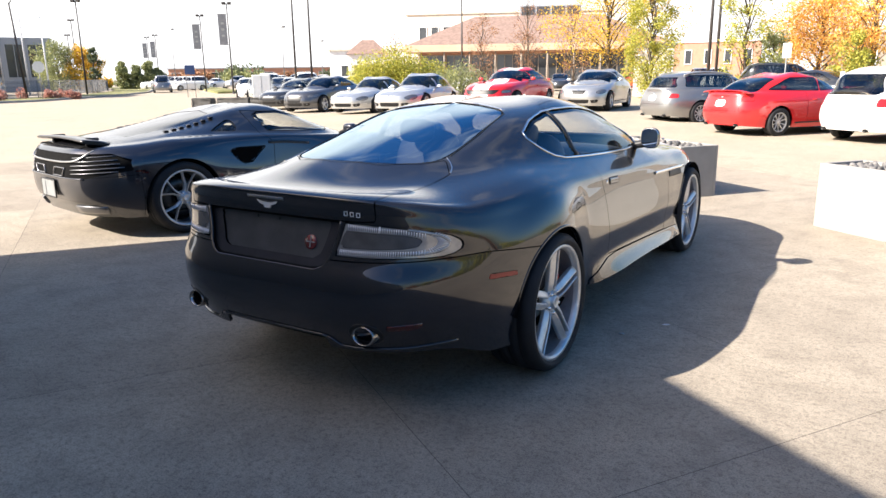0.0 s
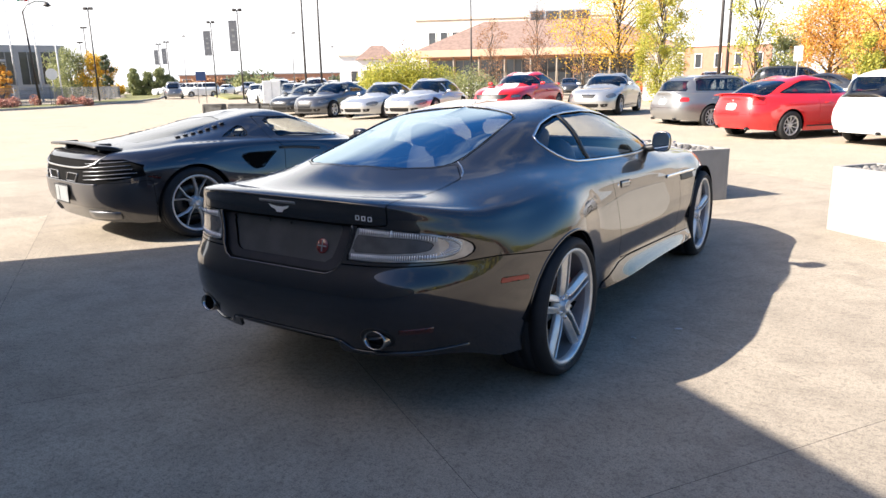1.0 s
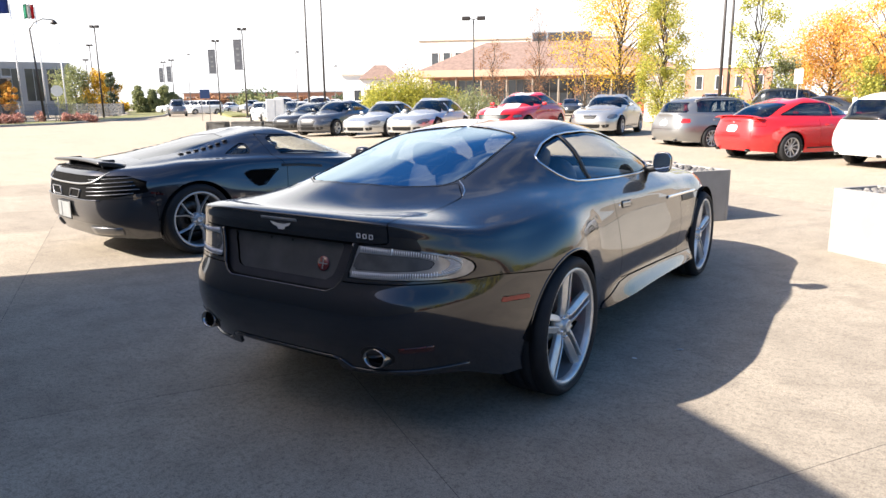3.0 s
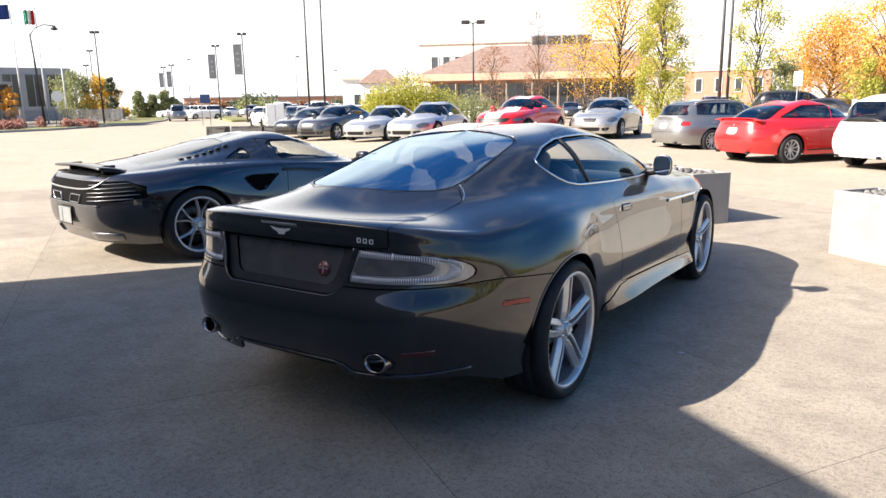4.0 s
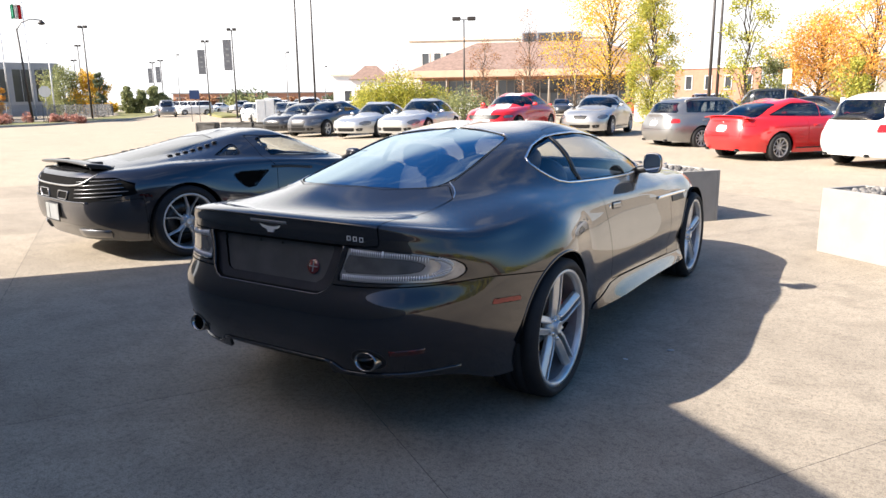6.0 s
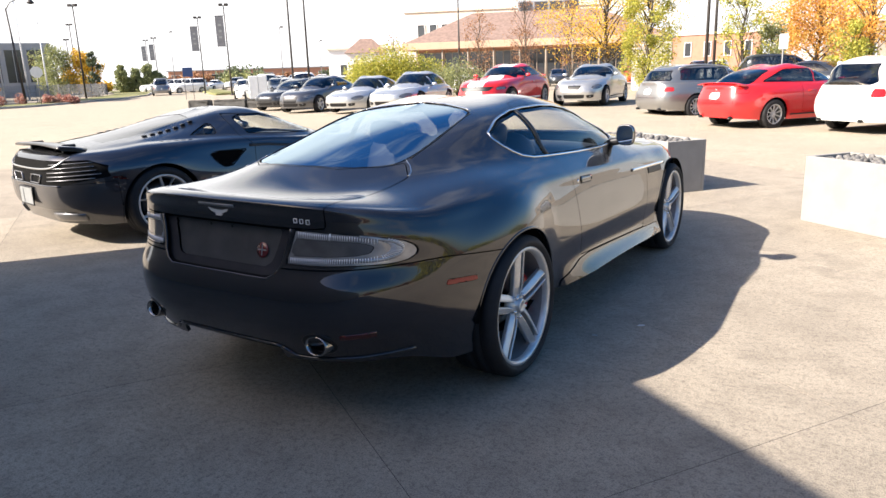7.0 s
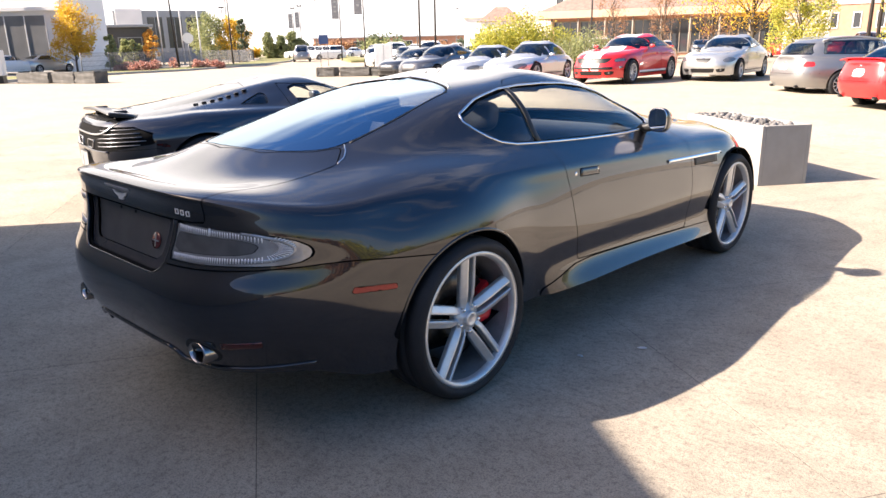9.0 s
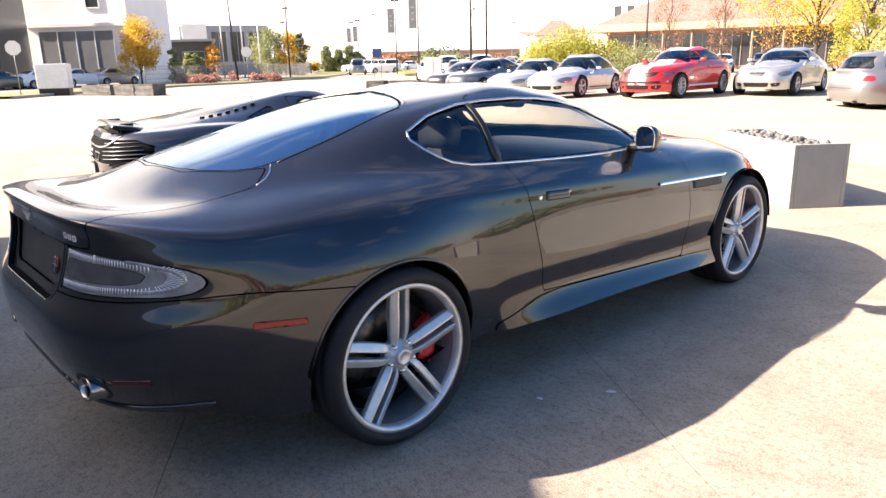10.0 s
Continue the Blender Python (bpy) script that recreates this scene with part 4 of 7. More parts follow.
# ---------- plain cars of the lot ----------
def car_spec(L, W, H, wb, ro, hood, deck, yb, yr, yf, yw, paint_m, R=0.32, rim=0.215, wheel="five", zs=None, roofw=0.62, boxy=3.0, glass_m="glass_lot", tl=(.66, .72, .86, .62), grille=None, hl=1.0, pil=.03, rw0=.07):
    """Waterlines of a car from its main sizes. ro: rear overhang; yb, yr, yf, yw: foot and head of the rear window, head and foot of the windscreen."""
    w, y0, y1 = W / 2, -ro, L - ro
    zs = zs or (hood + deck) / 2
    zb = zs - 0.02
    lv = []
    lv.append((y0 + .08, y1 - .08, 4.6, 4.0, [(y0, w * .93), (0, w * .97), (wb / 2, w * .95), (wb, w * .97), (y1, w * .88)], [(y0, .26), (0, .2), (wb, .19), (y1, .2)]))
    lv.append((y0, y1, 4.8, 3.8, [(y0, w * .97), (0, w), (wb / 2, w * .985), (wb, w), (y1, w * .92)], [(y0, .46), (y1, .46)]))
    lv.append((y0 + .01, y1 - .03, 4.8, 3.6, [(y0, w * .97), (0, w), (wb / 2, w * .985), (wb, w), (y1, w * .90)], [(y0, .66), (wb, .64), (y1, .60)]))
    lv.append((y0 + .06, y1 - .12, 4.4, 3.4, [(y0, w * .92), (0, w * .965), (wb, w * .955), (y1, w * .84)], [(y0, deck - .10), (0, zs - .10), (wb, hood - .10), (y1, hood - .17)]))
    lv.append((y0 + .07, y1 - .26, 4.2, 3.2, [(y0, w * .86), (0, w * .90), (wb / 2, w * .90), (wb, w * .86), (y1, w * .72)], [(y0, deck - .02), (0, zs - .01), (wb / 2, zs - .01), (wb, hood - .02), (y1, hood - .12)]))
    lv.append((min(yb - .15, y0 + .30) if yb > y0 + .3 else yb - .02, yw + .25, 3.6, 2.8, [(y0, w * .74), (0, w * .82), (wb / 2, w * .84), (yw, w * .74), (yw + .3, w * .6)], [(y0, deck + .01), (yb, deck + .03), (wb / 2, zs + .05), (yw, hood + .03), (yw + .3, hood + .01)]))
    lv.append((yb * .55 + yr * .45, yw * .6 + yf * .4, boxy + .4, 3.0, [(y0, w * .70), (yr, w * .73), (wb / 2, w * .75), (yf, w * .71), (yw, w * .6)], [(yb, deck + (H - deck) * .5), (yr, zs + (H - zs) * .6), (yf, zs + (H - zs) * .6), (yw, hood + (H - hood) * .45)]))
    lv.append((yr - .02, yf + .02, boxy, 2.8, [(yr, w * (roofw - .02)), ((yr + yf) / 2, w * roofw), (yf, w * (roofw - .03))], [(yr, H - .07), ((yr + yf) / 2, H - .04), (yf, H - .07)]))
    lv.append((yr + .25, yf - .25, 2, 2, [(yr, 0), (yf, 0)], [(yr, H - .02), ((yr + yf) / 2, H), (yf, H - .02)]))
    rw, gw = w * roofw * .86, w * .66
    zt = H - .075
    feats = []
    hatch = yr - yb < .6
    ys0 = yr + .02 if hatch else yb * .5 + yr * .5
    yt0 = yr + .16 if hatch else yr + .2
    mid_y, zt2 = wb * .47, zt - .005
    yfoot = yw - .28
    feats.append(("side_window", "side", [(ys0 + .03, zs + .09), (yt0 - .08, zt - .06), (yt0 + .1, zt2), (mid_y - pil, zt2), (mid_y - pil, zs + .058)], 0, .3, M[glass_m], .003, .01, -.003, "dark side window"))
    feats.append(("side_window", "side", [(mid_y + pil, zs + .057), (mid_y + pil, zt2), (max(yf, mid_y + .1), zt2), (yfoot, zs + .08)], 0, .3, M[glass_m], .003, .01, -.003, "dark side window"))
    if hatch:
        feats.append(("rear_window", "rear", [(-w * .62, deck + rw0), (-w * .63, deck + rw0 + .05), (-w * .53, H - .13), (w * .53, H - .13), (w * .63, deck + rw0 + .05), (w * .62, deck + rw0)], 0, yr + .05, M[glass_m], .003, .01, -.003, "dark rear window"))
    else:
        feats.append(("rear_window", "top", [(-gw, yb + .06), (0, yb + .02), (gw, yb + .06), (rw, yr - .04), (0, yr), (-rw, yr - .04)], 0, deck - .02, M[glass_m], .003, .01, -.003, "dark rear window"))
    feats.append(("windscreen", "top", [(-gw * 1.05, yw - .12), (-rw, yf + .03), (0, yf), (rw, yf + .03), (gw * 1.05, yw - .12), (0, yw)], 0, hood - .03, M[glass_m], .003, .01, -.003, "dark windscreen"))
    if grille:
        g0, g1, gx = grille
        feats.append(("grille", "front", [(-gx * .8, g0), (-gx, g1), (gx, g1), (gx * .8, g0)], 0, wb, M["black"], .002, .01, -.006, "black grille"))
    feats.append(("intake", "front", [(-w * .36, .26), (-w * .40, .385), (w * .40, .385), (w * .36, .26)], 0, wb, M["black"], .002, .01, -.006, "black lower intake"))
    for s in (-1, 1):
        feats.append(("intake", "front", [(s * w * .46, .27), (s * w * .44, .37), (s * w * .70, .39), (s * w * .66, .28)], 0, wb, M["black"], .002, .01, -.006, "black lower intake"))
    feats.append(("headlight", "front", [(w * (.74 - .14 * hl), hood - .33 + .04 * hl), (w * (.74 - .18 * hl), hood - .25), (w * .70, hood - .25 + .10 * hl), (w * .86, hood - .25 + .08 * hl), (w * .88, hood - .28), (w * .74, hood - .27 - .07 * hl)], 1, y1 - .75, M["headlight"], .003, .012, -.002, "clear headlight"))
    feats.append(("tail_lamp", "rear", [(w * tl[0], tl[1]), (w * tl[0], tl[2]), (w * .985, tl[2] - .02), (w * .99, tl[1] + .01)], 0, y0 + .34, M["lens_red"], .003, .012, .0, "red tail lamp"))
    feats.append(("number_plate", "rear", [(-.15, tl[3]), (-.15, tl[3] + .15), (.15, tl[3] + .15), (.15, tl[3])], 0, y0 + .5, M["plate_white"], .001, .006, .004, "pale number plate"))
    feats.append(("door", "side", [(wb * .30, zt - .04), (wb * .30, .34), (wb * .78, .34), (wb * .80, zs), (wb * .62, zt - .04)], 0, .45, paint_m, .004, .012, 0, ""))
    return {"levels": lv, "features": feats, "n": 34, "per": 5, "paint": paint_m, "wheelbase": wb, "track": w - .01, "tyre": R, "arch": R + .045, "wheel": wheel, "rim": rim, "tyre_w": 0.23, "pairs": ("headlight", "tail_lamp")}


def place(x, y, heading, along, across, z=0.0):
    """Pose of a car whose point (across, along) of its own plan stands at x, y. heading: degrees from +y, turning left."""
    a = radians(heading)
    return pose(x - (across * math.cos(a) - along * math.sin(a)), y - (across * math.sin(a) + along * math.cos(a)), z, 0, 0, heading)


def lot_car(name, label, group, x, y, heading, along, across, z=0.0, lod=False, stripe=False, rails=False, **k):
    spec = car_spec(**k)
    if stripe:
        spans = ((k["yw"] - .05, 9), (k["yr"] - .02, k["yf"] + .02), (-3, k["yb"] + .04))
        for s0, s1 in ((-.27, -.014), (.014, .27)):
            for ya, yb_ in spans:
                spec["features"].append(("stripe", "top", [(s0, ya), (s0, yb_), (s1, yb_), (s1, ya)], 0, .75, M["white"], .0, .004, .001, "white racing stripe"))
            spec["features"].append(("stripe", "front", [(s0, .40), (s0, 2), (s1, 2), (s1, .40)], 0, 3, M["white"], .0, .004, .001, "white racing stripe"))
    if lod:
        spec["n"], spec["per"], spec["lod"] = 16, 3, True
    made_car = make_car(name, spec, place(x, y, heading, along, across, z), label, "car", group)
    if not lod:
        w, wb, yw = k["W"] / 2, k["wb"], k["yw"]
        zs = (k["hood"] + k["deck"]) / 2
        tree = tree_of(made_car[2])
        for sx in (-1, 1):
            mir = part("door_mirror", ball((sx * (w + .01), yw - .38, zs + .09), (.085, .048, .050), None, 14, .7), k["paint_m"], made_car[0], "door mirror in body colour")
            part("mirror_arm", tube([(sx * (w - .16), yw - .36, zs + .02), (sx * w, yw - .38, zs + .08)], .025, 6), M["black"], mir)
            for yh in ((wb * .36,) if "coupe" in name or "convertible" in name else (wb * .33, -.05 + wb * .02)):
                part("door_handle", strip(on_shell(tree, "side", [(yh, zs - .13), (yh + .09, zs - .13), (yh + .18, zs - .13)], sx, .004), .03, .014), k["paint_m"], made_car[0])
            part("sill_trim", strip(on_shell(tree, "side", densify([(.45, .30), (wb - .45, .30)], .2), sx, .0), .03, .008), M["black"], made_car[0])
        y0c, y1c = -k["ro"], k["L"] - k["ro"]
        hatch = k["yr"] - k["yb"] < .6
        ztop = k["deck"] - .01
        part("bumper_seam", strip(on_shell(tree, "rear", densify([(-w * .90, .575), (w * .90, .575)], .08), 1, -.001), .007, .0025), M["liner"], made_car[0], "dark shut line over the rear bumper")
        for sx in (-1, 1):
            part("lid_seam", strip(on_shell(tree, "rear", densify([(sx * w * .60, .58), (sx * w * .62, ztop - .06)], .05), 1, -.001), .006, .0025), M["liner"], made_car[0])
            part("bonnet_seam", strip(on_shell(tree, "top", densify([(sx * w * .66, k["yw"] + .12), (sx * w * .62, y1c - .45)], .08), 1, -.001), .006, .0025), M["liner"], made_car[0])
            part("fog_lamp", strip(on_shell(tree, "front", densify([(sx * w * .56, .335), (sx * w * .60, .335)], .02), 1, .002), .045, .006), M["headlight"], made_car[0], "small round fog lamp")
            tip = lathe([(-.10, .032), (.02, .034), (.024, .030), (-.03, .028), (-.03, 0)], 14, "z")
            tip.transform(pose(sx * w * .52, y0c + .05, .27, 88))
            part("exhaust_tip", tip, M["black"], made_car[0])
        part("rear_badge", strip(on_shell(tree, "rear", [(-.035, ztop - .09), (.035, ztop - .09)], 1, .0), .035, .004), M["chrome"], made_car[0], "small chrome badge")
        part("front_badge", strip(on_shell(tree, "front", [(-.03, k["hood"] - .20), (.03, k["hood"] - .20)], 1, .0), .04, .004), M["chrome"], made_car[0], "small chrome badge")
        if hatch:
            part("rear_wiper", strip(on_shell(tree, "rear", densify([(0, k["deck"] + .09), (.30, k["deck"] + .13)], .05), 1, .004), .014, .008), M["black"], made_car[0], "black rear wiper")
        for s in (-.28, .12):
            part("windscreen_wiper", strip(on_shell(tree, "top", densify([(s, k["yw"] + .0), (s + .42, k["yw"] - .10)], .06), 1, .004), .014, .008), M["black"], made_car[0], "black windscreen wiper")
        if rails:
            for sx in (-1, 1):
                part("roof_rail", strip(on_shell(tree, "top", densify([(sx * w * .56, k["yr"] + .1), (sx * w * .58, k["yf"] - .1)], .2), 1, .02), .03, .02), M["silver"], made_car[0], "silver roof rail")
    return made_car


GR, GL = "cars in the angled row", "cars parked tail to the aisle"
lot_car("station_wagon", "silver-grey station wagon parked tail to the aisle", GL, -2.25, 17.3, -35.6, 0, .88, L=4.6, W=1.79, H=1.42, wb=2.65, ro=1.0, hood=.93, deck=.95, yb=-.92, yr=-.45, yf=1.45, yw=2.15, paint_m=M["silver3"], wheel="ten", boxy=4, tl=(.64, .74, .86, .66), rails=True)
red_car = lot_car("red_coupe", "bright red two-door coupe with a rear wing", GL, 0.13, 14.2, -35.6, 0, .87, L=4.44, W=1.75, H=1.36, wb=2.65, ro=.95, hood=.88, deck=.97, yb=-.66, yr=.16, yf=1.42, yw=2.3, paint_m=M["red"], roofw=.66, wheel="ten", tl=(.60, .78, .90, .66), pil=.007)
wg = bmesh.new()
wrows = []
for k in range(13):
    x = -.66 + .11 * k
    zz = 1.0 - .05 * abs(x / .66) ** 4
    wrows.append([wg.verts.new((x, y, zz + dz)) for y, dz in ((-.62, 0.0), (-.70, .018), (-.84, .022), (-.84, .008), (-.70, -.004))])
for p, q in zip(wrows, wrows[1:]):
    for j in range(5):
        wg.faces.new((p[j], p[(j + 1) % 5], q[(j + 1) % 5], q[j])).smooth = True
wg.faces.new(wrows[0])
wg.faces.new(wrows[-1][::-1])
bmesh.ops.recalc_face_normals(wg, faces=wg.faces)
part("rear_wing", wg, M["red"], red_car[0], "red rear wing")
for sx in (-.5, .5):
    part("wing_foot", box((sx, -.74, .965), (.05, .12, .06), .01), M["red"], red_car[0])
lot_car("white_hatchback", "white estate hatchback parked tail to the aisle", GL, 1.25, 14.5, -35.6, 0, -.87, L=4.5, W=1.78, H=1.48, wb=2.58, ro=1.0, hood=.95, deck=.98, yb=-.92, yr=-.45, yf=1.3, yw=2.1, paint_m=M["white"], boxy=4, tl=(.66, .72, .88, .56), rw0=-.03)
lot_car("silver_convertible", "silver hard-top convertible facing the aisle", GR, -5.85, 20.3, 185, 2.62, -.88, z=.2, L=4.5, W=1.82, H=1.35, wb=2.62, ro=.95, hood=.88, deck=.97, yb=-.3, yr=.45, yf=1.2, yw=1.95, paint_m=M["silver"], grille=(.55, .68, .24), hl=.8)
muscle = lot_car("muscle_coupe", "red muscle coupe with broad white stripes", GR, -7.85, 17.3, 183, 2.72, -.9, z=.22, L=4.76, W=1.88, H=1.41, wb=2.72, ro=1.1, hood=.95, deck=1.0, yb=-.45, yr=.30, yf=1.25, yw=1.95, paint_m=M["red"], R=.345, rim=.24, stripe=True, grille=(.61, .75, .58), hl=.45, pil=.007, wheel="ten")
m_tree = tree_of(muscle[2])
for sx in (-1, 1):
    part("side_stripe", strip(on_shell(m_tree, "side", densify([(.42, .335), (2.30, .335)], .1), sx, .0), .075, .004), M["white"], muscle[0], "white stripe along the sill")
    part("intake_mouth", strip(on_shell(m_tree, "front", densify([(sx * .02, .47), (sx * .62, .47)], .05), 1, .0), .075, .004), M["black"], muscle[0], "black lower mouth")
    part("spot_lamp", strip(on_shell(m_tree, "front", densify([(sx * .74, .49), (sx * .79, .49)], .02), 1, .003), .06, .008), M["headlight"], muscle[0], "round spot lamp")
part("boot_spoiler", strip(on_shell(m_tree, "rear", densify([(-.72, 1.0), (.72, 1.0)], .08), 1, .03), .05, .02), M["red"], muscle[0], "red boot spoiler")
for i, (nm, lb, pm, xx, yy, zz, dims) in enumerate((
        ("rear_engine_coupe", "pale silver rear-engined coupe facing the aisle", "silver2", -11.1, 17.0, .19, dict(L=4.43, W=1.81, H=1.30, wb=2.35, ro=1.0, hood=.80, deck=.78, yb=-.80, yr=.35, yf=1.0, yw=1.7, R=.325, rim=.235)),
        ("rear_engine_coupe", "silver rear-engined coupe beside its twin", "silver2", -14.1, 18.2, .09, dict(L=4.43, W=1.81, H=1.30, wb=2.35, ro=1.0, hood=.80, deck=.78, yb=-.80, yr=.35, yf=1.0, yw=1.7, R=.325, rim=.235)),
        ("grey_sedan", "mid-grey sedan facing the aisle", "grey2", -17.5, 19.1, .03, dict(grille=(.40, .64, .36), L=4.75, W=1.83, H=1.42, wb=2.80, ro=1.05, hood=.90, deck=1.0, yb=-.35, yr=.35, yf=1.45, yw=2.2, R=.33, rim=.23)),
        ("dark_coupe", "dark grey low coupe facing the aisle", "dark2", -20.8, 20.9, 0.0, dict(grille=(.44, .58, .44), L=4.65, W=1.9, H=1.36, wb=2.75, ro=1.0, hood=.86, deck=.95, yb=-.4, yr=.4, yf=1.35, yw=2.15, R=.34, rim=.24)))):
    lot_car(nm, lb, GR, xx, yy, 189, dims["wb"], -.88, z=zz, paint_m=M[pm], **dims)
FAR = "cars in the far rows"
lot_car("black_suv", "black sport utility vehicle behind the red coupe", "", -2.0, 32.7, -70, 1.3, -.9, L=4.7, W=1.9, H=1.75, wb=2.75, ro=.95, hood=1.08, deck=1.1, yb=-.85, yr=-.5, yf=1.4, yw=2.1, paint_m=M["dark"], R=.36, rim=.24, boxy=4)
lot_car("dark_blue_sedan", "dark sedan parked across behind the red coupe", "", -0.4, 27.8, 70, 1.3, .9, L=4.7, W=1.82, H=1.42, wb=2.75, ro=1.0, hood=.92, deck=1.02, yb=-.35, yr=.3, yf=1.5, yw=2.25, paint_m=M["dark"])
rnd_far = random.Random(5)
SED = dict(L=4.6, W=1.8, H=1.43, wb=2.7, ro=1.0, hood=.93, deck=1.0, yb=-.35, yr=.3, yf=1.4, yw=2.2)
VAN = dict(L=4.6, W=1.85, H=1.72, wb=2.65, ro=.95, hood=1.08, deck=1.1, yb=-.85, yr=-.5, yf=1.35, yw=2.1, boxy=4)
for i in range(9):
    lot_car("parked_car", "small parked car in a distant row", FAR, -54 + 2.4 * i, 51.5 + 1.6 * i, 210, 1.3, 0, paint_m=M[rnd_far.choice(["white", "silver", "dark", "grey", "white"])], lod=True, **(VAN if i % 3 == 1 else SED))
for i in range(7):
    lot_car("parked_car", "small parked car in a distant row", FAR, -82 + 2.6 * i, 68 + 1.7 * i, 200, 1.3, 0, paint_m=M[rnd_far.choice(["white", "white", "silver", "grey"])], lod=True, **(VAN if i % 2 else SED))
for i in range(6):
    lot_car("parked_car", "small parked car before the tan pavilion", FAR, -25.0 + 2.7 * i, 53.5 + 1.1 * i, 205, 1.3, 0, paint_m=M[("white", "dark", "silver", "red", "white", "grey")[i]], lod=True, **(VAN if i % 3 == 2 else SED))
for i in range(4):
    lot_car("parked_car", "parked car behind the grey bush line", FAR, -32.5 + 2.6 * i, 38.5 + 1.5 * i, 205, 1.3, 0, paint_m=M[("white", "dark", "silver", "white")[i]], lod=True, **(VAN if i % 2 else SED))
for i in range(4):
    lot_car("parked_car", "pale parked car by the showroom", FAR, -58.5 - .9 * i, 10.0 + 2.9 * i, 20, 1.3, 0, paint_m=M[("dark", "white", "white", "silver")[i]], lod=True, **SED)
for i in range(5):
    lot_car("parked_car", "parked car beside the brick building", FAR, -13 + 2.7 * i, 58 + .4 * i, 180, 1.3, 0, paint_m=M[("red", "white", "dark", "silver", "white")[i]], lod=True, **(VAN if i % 2 else SED))
for i in range(7):
    lot_car("parked_car", "parked car in the crowded row behind the blocks", FAR, -37.5 + 1.75 * i, 33.5 - .65 * i, 228, 1.3, 0, paint_m=M[("white", "silver", "white", "dark", "silver", "white", "dark")[i]], lod=True, **(VAN if i % 3 == 2 else SED))
for i, (xx, yy) in enumerate(((-88.8, 62.2), (-85.0, 60.7), (-82.0, 59.7), (-78.9, 58.7), (-75.2, 57.1), (-72.2, 56.0))):
    lot_car("parked_van", "white van in a row beyond the grassy island", FAR, xx, yy, 150, 1.3, 0, paint_m=M[("white", "white", "silver", "white", "white", "white")[i]], lod=True, **VAN)
lot_car("pickup_truck", "silver pickup truck on the far driveway", "", -65.7, 47.1, 54, 1.5, 0, L=5.4, W=1.95, H=1.80, wb=3.4, ro=1.0, hood=1.1, deck=1.05, yb=.9, yr=1.1, yf=2.2, yw=2.9, paint_m=M["grey"], R=.38, rim=.24, boxy=4, lod=True)

